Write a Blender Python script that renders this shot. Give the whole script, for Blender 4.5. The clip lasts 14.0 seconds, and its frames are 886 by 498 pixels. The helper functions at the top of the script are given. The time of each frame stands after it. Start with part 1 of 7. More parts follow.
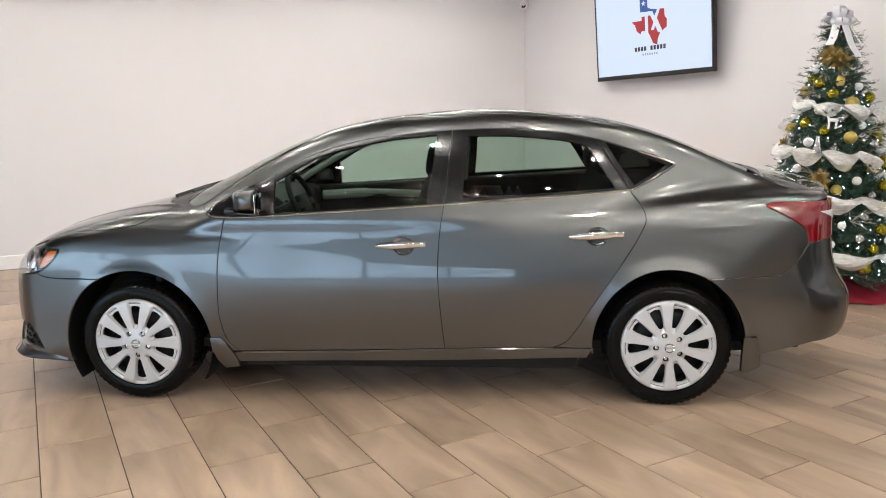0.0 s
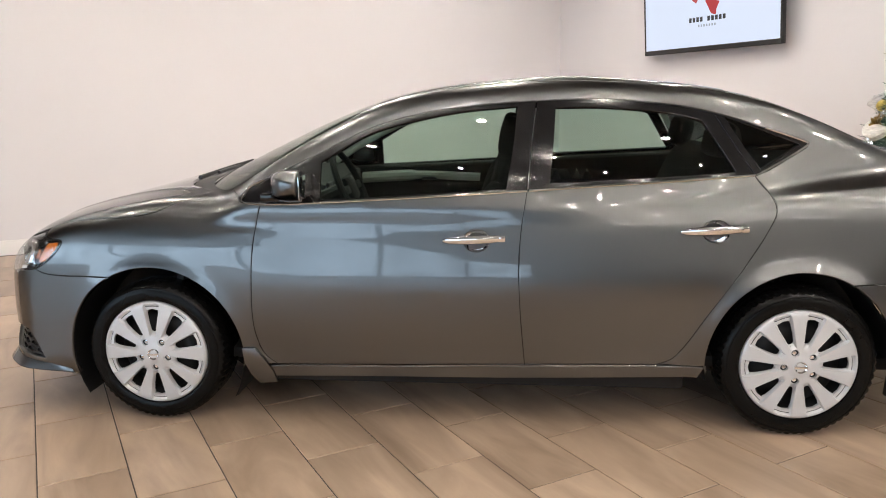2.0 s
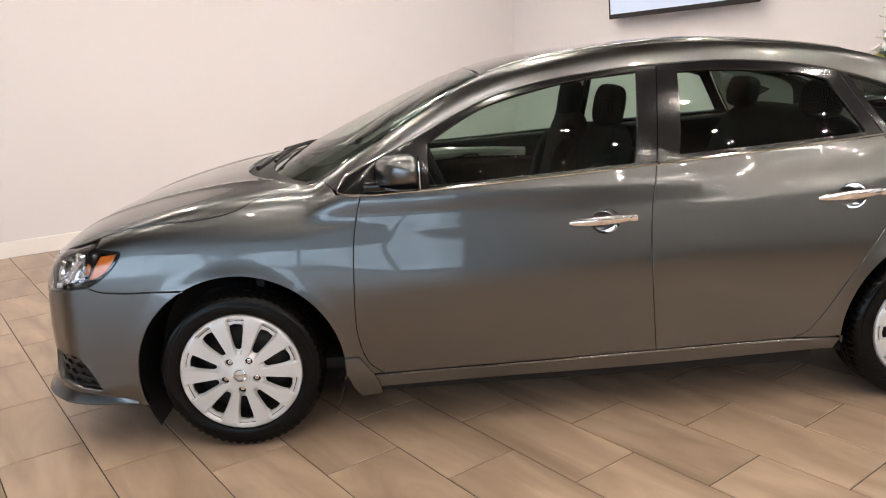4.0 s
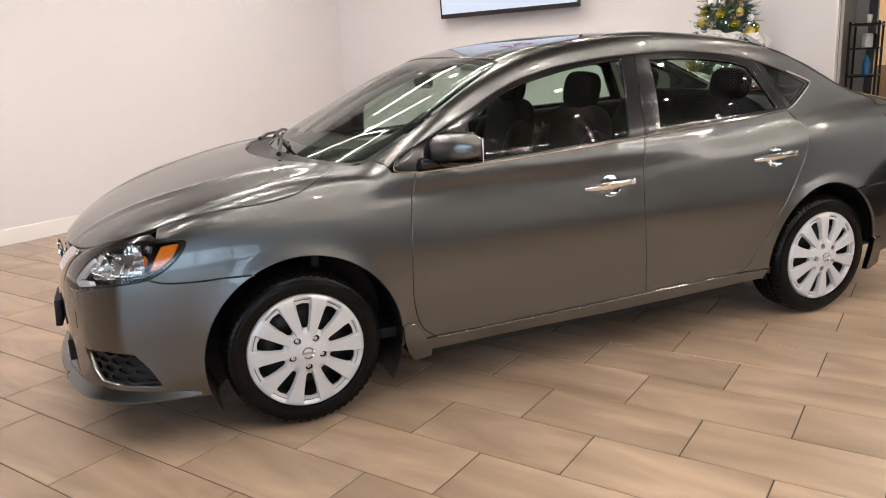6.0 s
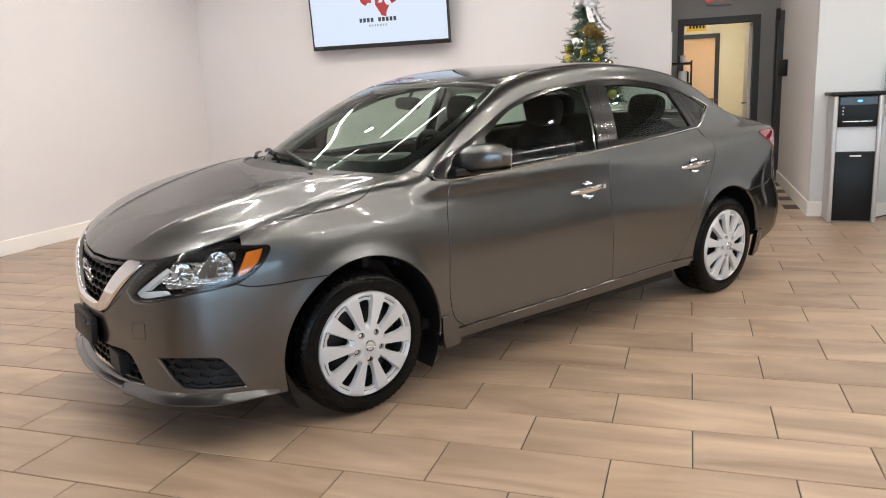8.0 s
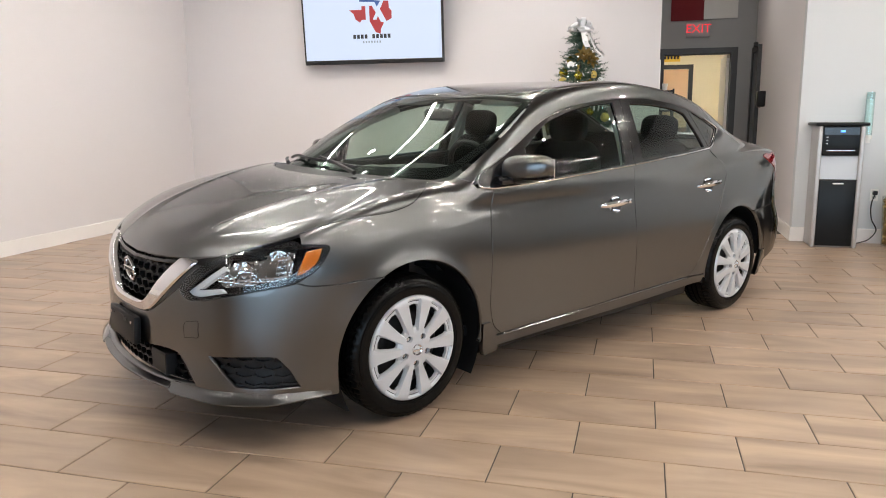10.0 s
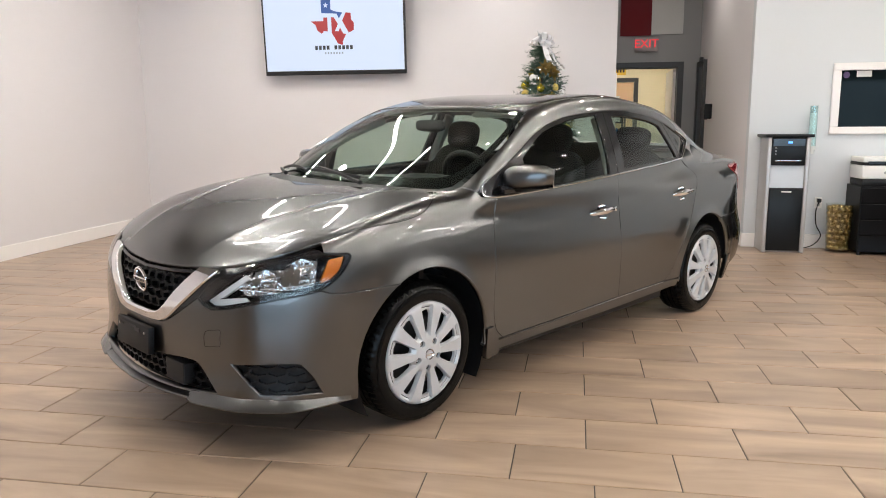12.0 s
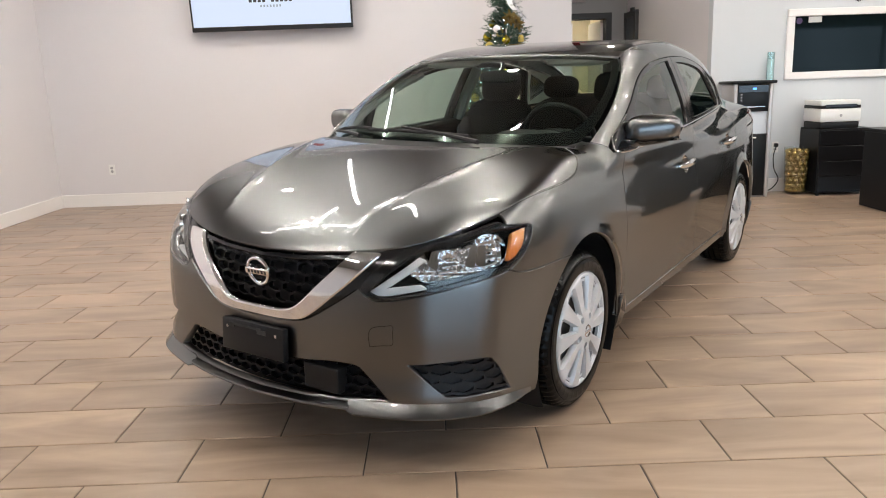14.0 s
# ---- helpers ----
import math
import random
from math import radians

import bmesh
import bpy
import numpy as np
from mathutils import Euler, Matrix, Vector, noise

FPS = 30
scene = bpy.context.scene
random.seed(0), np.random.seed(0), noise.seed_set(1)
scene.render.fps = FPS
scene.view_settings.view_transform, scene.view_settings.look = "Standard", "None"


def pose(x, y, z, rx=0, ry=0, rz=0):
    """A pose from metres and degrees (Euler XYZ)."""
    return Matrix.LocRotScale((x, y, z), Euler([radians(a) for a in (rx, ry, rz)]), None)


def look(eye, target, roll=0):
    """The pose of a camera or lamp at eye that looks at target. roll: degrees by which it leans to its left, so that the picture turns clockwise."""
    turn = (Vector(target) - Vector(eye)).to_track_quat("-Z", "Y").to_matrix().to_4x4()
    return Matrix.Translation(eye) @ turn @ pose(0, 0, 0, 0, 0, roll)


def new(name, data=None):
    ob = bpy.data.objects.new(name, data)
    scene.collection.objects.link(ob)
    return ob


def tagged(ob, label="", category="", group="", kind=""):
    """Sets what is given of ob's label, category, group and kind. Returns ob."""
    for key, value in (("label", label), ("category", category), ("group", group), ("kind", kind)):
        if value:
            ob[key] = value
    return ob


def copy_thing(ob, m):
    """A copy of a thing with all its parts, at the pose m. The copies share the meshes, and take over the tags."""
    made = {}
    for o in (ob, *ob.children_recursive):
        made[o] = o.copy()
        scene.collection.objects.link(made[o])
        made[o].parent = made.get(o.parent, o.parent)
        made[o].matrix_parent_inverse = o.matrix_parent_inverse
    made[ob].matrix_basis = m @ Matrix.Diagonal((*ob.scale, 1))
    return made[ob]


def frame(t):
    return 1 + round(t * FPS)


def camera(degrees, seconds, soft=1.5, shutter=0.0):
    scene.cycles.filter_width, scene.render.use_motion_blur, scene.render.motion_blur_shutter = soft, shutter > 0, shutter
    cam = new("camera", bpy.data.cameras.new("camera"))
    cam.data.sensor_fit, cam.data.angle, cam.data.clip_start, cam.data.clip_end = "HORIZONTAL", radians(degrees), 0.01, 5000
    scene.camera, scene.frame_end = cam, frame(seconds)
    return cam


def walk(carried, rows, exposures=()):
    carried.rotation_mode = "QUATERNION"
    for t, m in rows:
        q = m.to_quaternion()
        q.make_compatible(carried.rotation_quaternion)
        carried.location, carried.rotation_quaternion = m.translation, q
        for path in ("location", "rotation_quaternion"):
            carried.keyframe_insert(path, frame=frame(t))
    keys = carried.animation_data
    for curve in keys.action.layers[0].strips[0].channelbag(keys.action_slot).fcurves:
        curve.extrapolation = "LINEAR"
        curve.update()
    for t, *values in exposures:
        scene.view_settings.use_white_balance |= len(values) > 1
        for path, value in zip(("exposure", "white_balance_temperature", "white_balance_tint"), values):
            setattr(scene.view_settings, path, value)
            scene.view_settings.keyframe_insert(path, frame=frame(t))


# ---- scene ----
cam = camera(61.5, 14.0, soft=1.0)
PATH = [
    (0, (-0.037, 2.918, 1.383), (0.924, 4.643, 1.064), -1.0),
    (0.5, (-0.04, 3.012, 1.364), (0.917, 4.739, 1.039), -0.9),
    (1, (-0.061, 3.224, 1.362), (0.884, 4.955, 1.029), -0.6),
    (1.5, (-0.046, 3.441, 1.337), (0.893, 5.173, 0.989), -0.5),
    (2, (0.0, 3.633, 1.339), (0.945, 5.356, 0.973), -0.6),
    (2.5, (-0.095, 3.812, 1.33), (0.861, 5.525, 0.938), -0.9),
    (3, (-0.266, 4.003, 1.341), (0.752, 5.673, 0.92), -1.6),
    (3.5, (-0.414, 4.217, 1.349), (0.68, 5.833, 0.911), -2.6),
    (3.7, (-0.465, 4.276, 1.36), (0.652, 5.875, 0.921), -2.8),
    (5.8, (-1.44, 4.931, 1.362), (0.125, 6.079, 0.881), -2.7),
    (6, (-1.55, 4.978, 1.359), (0.054, 6.074, 0.885), -2.9),
    (6.5, (-1.814, 5.113, 1.364), (-0.127, 6.084, 0.905), -3.1),
    (7, (-2.013, 5.317, 1.351), (-0.257, 6.168, 0.911), -2.9),
    (7.5, (-2.203, 5.519, 1.351), (-0.381, 6.227, 0.926), -2.5),
    (8, (-2.359, 5.691, 1.342), (-0.503, 6.313, 0.933), -2.5),
    (8.2, (-2.356, 5.768, 1.312), (-0.489, 6.37, 0.918), -2.6),
    (10.3, (-2.572, 6.084, 1.286), (-0.665, 6.578, 0.939), -0.2),
    (10.5, (-2.606, 6.101, 1.285), (-0.696, 6.584, 0.942), -0.1),
    (11, (-2.668, 6.113, 1.289), (-0.748, 6.568, 0.96), -0.0),
    (11.5, (-2.694, 6.157, 1.295), (-0.763, 6.566, 0.971), -0.2),
    (12, (-2.69, 6.343, 1.294), (-0.747, 6.689, 0.968), -0.3),
    (12.5, (-2.677, 6.657, 1.289), (-0.725, 6.928, 0.951), -0.6),
    (13, (-2.637, 6.916, 1.273), (-0.678, 7.101, 0.912), -1.1),
    (13.5, (-2.484, 7.236, 1.279), (-0.525, 7.324, 0.886), -1.6),
    (14, (-2.378, 7.53, 1.272), (-0.426, 7.512, 0.839), -2.0),
]
walk(cam, [(t, look(eye, target, roll)) for t, eye, target, roll in PATH],
     [(0, 0.0, 6350, 9), (1.5, 0.0, 6450, 10), (3, 0.0, 6800, 13), (6.5, 0.0, 6650, 12), (8, 0.0, 6500, 10), (11, 0.0, 6450, 10), (14, 0.0, 6450, 10)])

# ---- light ----
LED_Z = 3.42          # height of the ceiling's light strips
CEIL_Z = 3.6
world = bpy.data.worlds.new("world")
scene.world = world
world.use_nodes = True
sky = world.node_tree.nodes.new("ShaderNodeTexSky")
sky.sky_type, sky.sun_disc, sky.sun_elevation, sky.sun_rotation = "NISHITA", False, radians(35), radians(200)
world.node_tree.links.new(sky.outputs[0], world.node_tree.nodes["Background"].inputs[0])
world.node_tree.nodes["Background"].inputs[1].default_value = 0.12
LED_POWER, SPOT_POWER, DAY_POWER = 50.0, 830.0, 5.2
TILE_DARK, TILE_LIGHT = (0.205, 0.145, 0.103), (0.43, 0.32, 0.235)

# ---- materials ----
def surface(name, color, rough=0.5, metal=0.0, vary=0.06, grain=0.0, scale=3.0, fine=60.0, bump=0.0, coat=0.0, per=0.0, spec=0.5):
    """A principled material: colour and gloss vary at two scales, with fine relief and, where asked, from piece to piece."""
    m = bpy.data.materials.new(name)
    m.use_nodes = True
    n, l = m.node_tree.nodes, m.node_tree.links
    b = n["Principled BSDF"]
    b.inputs["Metallic"].default_value = metal
    b.inputs["Roughness"].default_value = rough
    b.inputs["Specular IOR Level"].default_value = spec
    b.inputs["Coat Weight"].default_value = coat
    b.inputs["Coat Roughness"].default_value = 0.02
    b.inputs["Base Color"].default_value = (*color, 1)
    if vary or grain or bump or per:
        co = n.new("ShaderNodeTexCoord")
        big, small = n.new("ShaderNodeTexNoise"), n.new("ShaderNodeTexNoise")
        big.inputs["Scale"].default_value, small.inputs["Scale"].default_value = scale, fine
        big.inputs["Detail"].default_value, small.inputs["Detail"].default_value = 4, 3
        l.new(co.outputs["Object"], big.inputs["Vector"]), l.new(co.outputs["Object"], small.inputs["Vector"])
        add = n.new("ShaderNodeMath")
        add.operation = "MULTIPLY_ADD"
        l.new(big.outputs["Fac"], add.inputs[0])
        add.inputs[1].default_value, add.inputs[2].default_value = 2 * vary, 1 - vary
        two = n.new("ShaderNodeMath")
        two.operation = "MULTIPLY_ADD"
        l.new(small.outputs["Fac"], two.inputs[0])
        two.inputs[1].default_value = 2 * grain
        l.new(add.outputs[0], two.inputs[2])
        last = two
        if per:
            info = n.new("ShaderNodeObjectInfo")
            three = n.new("ShaderNodeMath")
            three.operation = "MULTIPLY_ADD"
            l.new(info.outputs["Random"], three.inputs[0])
            three.inputs[1].default_value = per
            l.new(two.outputs[0], three.inputs[2])
            last = three
        hsv = n.new("ShaderNodeHueSaturation")
        hsv.inputs["Color"].default_value = (*color, 1)
        l.new(last.outputs[0], hsv.inputs["Value"])
        l.new(hsv.outputs["Color"], b.inputs["Base Color"])
        gloss = n.new("ShaderNodeMath")
        gloss.operation = "MULTIPLY_ADD"
        l.new(big.outputs["Fac"], gloss.inputs[0])
        gloss.inputs[1].default_value, gloss.inputs[2].default_value = rough * 0.3, rough * 0.85
        l.new(gloss.outputs[0], b.inputs["Roughness"])
        if bump:
            bm_ = n.new("ShaderNodeBump")
            bm_.inputs["Strength"].default_value, bm_.inputs["Distance"].default_value = bump, 0.002
            l.new(small.outputs["Fac"], bm_.inputs["Height"])
            l.new(bm_.outputs["Normal"], b.inputs["Normal"])
    return m


def glow(name, color, power):
    m = bpy.data.materials.new(name)
    m.use_nodes = True
    b = m.node_tree.nodes["Principled BSDF"]
    b.inputs["Base Color"].default_value = (0.02, 0.02, 0.02, 1)
    b.inputs["Emission Color"].default_value = (*color, 1)
    b.inputs["Emission Strength"].default_value = power
    return m


def glass(name, color, rough=0.0):
    """A thin pane: tinted see-through with a mirror share by Fresnel."""
    m = bpy.data.materials.new(name)
    m.use_nodes = True
    n, l = m.node_tree.nodes, m.node_tree.links
    n.remove(n["Principled BSDF"])
    t, g, mix, fr = n.new("ShaderNodeBsdfTransparent"), n.new("ShaderNodeBsdfGlossy"), n.new("ShaderNodeMixShader"), n.new("ShaderNodeLayerWeight")
    t.inputs["Color"].default_value = (*color, 1)
    g.inputs["Roughness"].default_value = rough
    fr.inputs["Blend"].default_value = 0.5
    power, share = n.new("ShaderNodeMath"), n.new("ShaderNodeMath")
    power.operation, share.operation = "POWER", "MULTIPLY_ADD"
    power.inputs[1].default_value, share.inputs[1].default_value, share.inputs[2].default_value = 5.0, 0.955, 0.045
    l.new(fr.outputs["Facing"], power.inputs[0]), l.new(power.outputs[0], share.inputs[0]), l.new(share.outputs[0], mix.inputs[0])
    l.new(t.outputs[0], mix.inputs[1]), l.new(g.outputs[0], mix.inputs[2])
    l.new(mix.outputs[0], n["Material Output"].inputs["Surface"])
    return m


def car_paint(name, color, rough):
    """Metallic paint: a soft flake layer that varies a little, under a clear coat with a sharp gloss."""
    m = bpy.data.materials.new(name)
    m.use_nodes = True
    n, l = m.node_tree.nodes, m.node_tree.links
    n.remove(n["Principled BSDF"])
    flake, coat, mix, fr = n.new("ShaderNodeBsdfAnisotropic"), n.new("ShaderNodeBsdfAnisotropic"), n.new("ShaderNodeMixShader"), n.new("ShaderNodeFresnel")
    flake.distribution, coat.distribution = "BECKMANN", "GGX"
    flake.inputs["Roughness"].default_value, coat.inputs["Roughness"].default_value = rough, 0.03
    coat.inputs["Color"].default_value = (1, 1, 1, 1)
    co, tex, hsv, vary = n.new("ShaderNodeTexCoord"), n.new("ShaderNodeTexNoise"), n.new("ShaderNodeHueSaturation"), n.new("ShaderNodeMapRange")
    tex.inputs["Scale"].default_value, tex.inputs["Detail"].default_value = 900, 2
    vary.inputs["To Min"].default_value, vary.inputs["To Max"].default_value = 0.86, 1.14
    hsv.inputs["Color"].default_value = (*color, 1)
    l.new(co.outputs["Object"], tex.inputs["Vector"]), l.new(tex.outputs["Fac"], vary.inputs["Value"]), l.new(vary.outputs[0], hsv.inputs["Value"])
    l.new(hsv.outputs["Color"], flake.inputs["Color"])
    fr.inputs["IOR"].default_value = 1.5
    l.new(fr.outputs[0], mix.inputs[0]), l.new(flake.outputs[0], mix.inputs[1]), l.new(coat.outputs[0], mix.inputs[2])
    l.new(mix.outputs[0], n["Material Output"].inputs["Surface"])
    return m


M = {
    "wall": surface("wall_paint", (0.69, 0.66, 0.67), 0.6, vary=0.015, grain=0.01, scale=0.8, fine=180, bump=0.12),
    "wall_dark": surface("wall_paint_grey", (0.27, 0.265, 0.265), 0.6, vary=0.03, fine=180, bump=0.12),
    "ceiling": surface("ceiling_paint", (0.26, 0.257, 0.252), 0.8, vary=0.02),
    "white_trim": surface("trim_paint", (0.82, 0.79, 0.77), 0.35, vary=0.02),
    "grout": surface("grout", (0.05, 0.042, 0.037), 0.8, vary=0.1),
    
    "paint": car_paint("car_paint", (0.124, 0.127, 0.129), 0.34),
    "black": surface("black_plastic", (0.009, 0.009, 0.01), 0.45, spec=0.25, vary=0.1, fine=200),
    "gloss_black": surface("gloss_black", (0.006, 0.006, 0.007), 0.12, vary=0.0),
    "rubber": surface("tyre_rubber", (0.004, 0.004, 0.004), 0.24, spec=0.13, vary=0.2, scale=8),
    "grille_black": surface("grille_black", (0.004, 0.004, 0.005), 0.35, spec=0.15, vary=0.0),
    "chrome": surface("chrome", (0.85, 0.85, 0.86), 0.06, metal=1.0, vary=0.0),
    "trim_chrome": surface("trim_chrome", (0.66, 0.67, 0.69), 0.07, metal=1.0, vary=0.0),
    "cap": surface("silver_cap_paint", (0.54, 0.55, 0.57), 0.3, metal=0.2, vary=0.02, coat=0.4),
    "steel": surface("dark_steel", (0.03, 0.03, 0.032), 0.5, metal=0.6, vary=0.1),
    "cabin": surface("cabin_plastic", (0.008, 0.008, 0.009), 0.6, spec=0.25, vary=0.1, fine=120, bump=0.2),
    "fabric": surface("seat_fabric", (0.005, 0.005, 0.006), 0.9, spec=0.15, vary=0.15, fine=300, bump=0.4),
    "headliner": surface("headliner", (0.34, 0.34, 0.32), 0.9, vary=0.05, fine=200, bump=0.2),
    "tv_case": surface("screen_case", (0.01, 0.01, 0.011), 0.3, vary=0.05),
    "doorframe": surface("door_frame_paint", (0.03, 0.03, 0.033), 0.45, vary=0.08),
    "amber": surface("amber_lens", (0.55, 0.14, 0.012), 0.15, vary=0.05, coat=1.0),
    "red_lens": surface("red_lens", (0.17, 0.003, 0.007), 0.1, vary=0.08, scale=14, coat=1.0),
    "white_lens": surface("white_lens", (0.68, 0.69, 0.71), 0.25, vary=0.04, coat=0.6),
    "wall_cool": surface("wall_paint_cool", (0.60, 0.62, 0.64), 0.6, vary=0.015, grain=0.01, scale=0.8, fine=180, bump=0.12),
    "wall_cream": surface("wall_paint_cream", (0.78, 0.70, 0.52), 0.6, vary=0.02, fine=180, bump=0.1),
    "wall_warm_lit": surface("wall_paint_warm_lit", (0.80, 0.55, 0.34), 0.6, vary=0.03, fine=180, bump=0.1),
    "wood": surface("brown_panelling", (0.22, 0.12, 0.065), 0.5, vary=0.2, scale=4, fine=40),
    "door_leaf": surface("door_paint", (0.55, 0.52, 0.46), 0.45, vary=0.04),
    "blue_grey": surface("blue_grey_paint", (0.06, 0.075, 0.09), 0.4, vary=0.08),
    "brown": surface("brown_plastic", (0.09, 0.055, 0.035), 0.4, vary=0.1),
    "yellow": surface("yellow_sign", (0.75, 0.48, 0.03), 0.35, vary=0.05),
    "sign_white": surface("white_plastic", (0.78, 0.77, 0.75), 0.35, vary=0.02),
    "sign_plate": surface("dull_sign_plastic", (0.30, 0.27, 0.27), 0.45, vary=0.04),
    "grey": surface("grey_plastic", (0.35, 0.35, 0.35), 0.4, vary=0.04),
    "bottle_blue": surface("blue_bottle", (0.03, 0.22, 0.55), 0.2, vary=0.05, coat=0.5),
    "flag_red": surface("flag_red_cloth", (0.14, 0.008, 0.012), 0.85, vary=0.1, fine=300, bump=0.3),
    "flag_white": surface("flag_white_cloth", (0.55, 0.54, 0.52), 0.85, vary=0.05, fine=300, bump=0.3),
    "red_glow": glow("red_letters", (1.0, 0.03, 0.05), 1.1),
    "blue_glow": glow("blue_display", (0.1, 0.35, 1.0), 2.5),
    "screen": glow("screen_glow", (0.72, 0.82, 1.0), 0.95),
    "logo_red": glow("logo_red", (0.75, 0.03, 0.04), 0.55),
    "logo_blue": glow("logo_blue", (0.03, 0.14, 0.55), 0.6),
    "logo_ink": glow("logo_ink", (0.05, 0.06, 0.08), 0.3),
    "logo_pale": glow("logo_pale", (0.5, 0.58, 0.68), 0.6),
    "led": glow("led_tube", (1.0, 0.95, 0.88), LED_POWER),
    "spot": glow("downlight_lamp", (1.0, 0.92, 0.82), SPOT_POWER),
    "can_lamp": glow("hung_lamp", (1.0, 0.95, 0.9), 1300.0),
    "office_light": glow("office_panel", (1.0, 0.93, 0.80), 15.0),
    "warm_light": glow("warm_panel", (1.0, 0.80, 0.55), 24.0),
    "daylight": glow("daylight", (0.62, 0.80, 1.0), DAY_POWER),
    "fairy": glow("fairy_light", (0.6, 0.78, 1.0), 26.0),
    "silver": surface("silver_plastic", (0.48, 0.47, 0.47), 0.35, metal=0.4, vary=0.03),
    "cooler_black": surface("cooler_black", (0.007, 0.008, 0.009), 0.35, spec=0.25, vary=0.06),
    "niche": surface("niche_plastic", (0.55, 0.58, 0.62), 0.35, vary=0.04),
    "tube": glass("tube_plastic", (0.88, 0.95, 0.95), 0.1),
    "cups": surface("paper_cups", (0.78, 0.86, 0.86), 0.6, vary=0.05),
    "dark_pane": surface("dark_pane", (0.004, 0.008, 0.009), 0.04, spec=0.08, vary=0.0),
    "paper": surface("paper", (0.6, 0.6, 0.58), 0.7, vary=0.05),
    "sticker": surface("sticker", (0.06, 0.03, 0.10), 0.4, vary=0.1),
    "gold": surface("gold_ball", (0.52, 0.36, 0.13), 0.22, metal=0.9, vary=0.08, per=0.25),
    "gold_green": surface("olive_gold", (0.42, 0.36, 0.03), 0.13, metal=0.9, vary=0.05, per=0.2),
    "gold_matte": surface("gold_glitter", (0.55, 0.43, 0.12), 0.45, metal=0.7, vary=0.15, fine=400, bump=0.8),
    "gold_leaf": surface("gold_leaf", (0.22, 0.15, 0.045), 0.35, metal=0.8, vary=0.25, fine=200, bump=0.4),
    "snow": surface("white_glitter", (0.82, 0.82, 0.83), 0.5, vary=0.05, fine=300, bump=0.4),
    "silver_ball": surface("silver_ball", (0.72, 0.73, 0.75), 0.2, metal=0.9, vary=0.05),
    "satin": surface("white_satin", (0.80, 0.80, 0.84), 0.4, vary=0.04, fine=120, bump=0.2),
    "twig": surface("pale_twig", (0.42, 0.36, 0.28), 0.5, vary=0.2),
    "needles": surface("fir_needles", (0.030, 0.072, 0.046), 0.5, vary=0.35, scale=9),
    "bark": surface("bark", (0.06, 0.04, 0.025), 0.8, vary=0.2),
    "skirt_red": surface("red_velvet", (0.30, 0.01, 0.03), 0.8, vary=0.15, fine=200, bump=0.4),
    "furniture": surface("black_laminate", (0.006, 0.006, 0.007), 0.35, spec=0.2, vary=0.15),
    "glass_side": glass("side_glass", (0.62, 0.74, 0.68)),
    "glass_front": glass("windscreen_glass", (0.66, 0.76, 0.70)),
    "glass_dark": glass("privacy_glass", (0.10, 0.11, 0.11)),
    "glass_clear": glass("clear_glass", (0.93, 0.95, 0.95)),
}


def gauze(name):
    m = bpy.data.materials.new(name)
    m.use_nodes = True
    n, l = m.node_tree.nodes, m.node_tree.links
    b = n["Principled BSDF"]
    b.inputs["Base Color"].default_value, b.inputs["Roughness"].default_value = (0.82, 0.81, 0.79, 1), 0.7
    tr, mix, w = n.new("ShaderNodeBsdfTransparent"), n.new("ShaderNodeMixShader"), n.new("ShaderNodeTexNoise")
    w.inputs["Scale"].default_value = 18
    r = n.new("ShaderNodeMapRange")
    r.inputs["To Min"].default_value, r.inputs["To Max"].default_value = 0.35, 0.95
    l.new(w.outputs["Fac"], r.inputs["Value"]), l.new(r.outputs[0], mix.inputs[0])
    l.new(tr.outputs[0], mix.inputs[1]), l.new(b.outputs[0], mix.inputs[2])
    l.new(mix.outputs[0], n["Material Output"].inputs["Surface"])
    return m


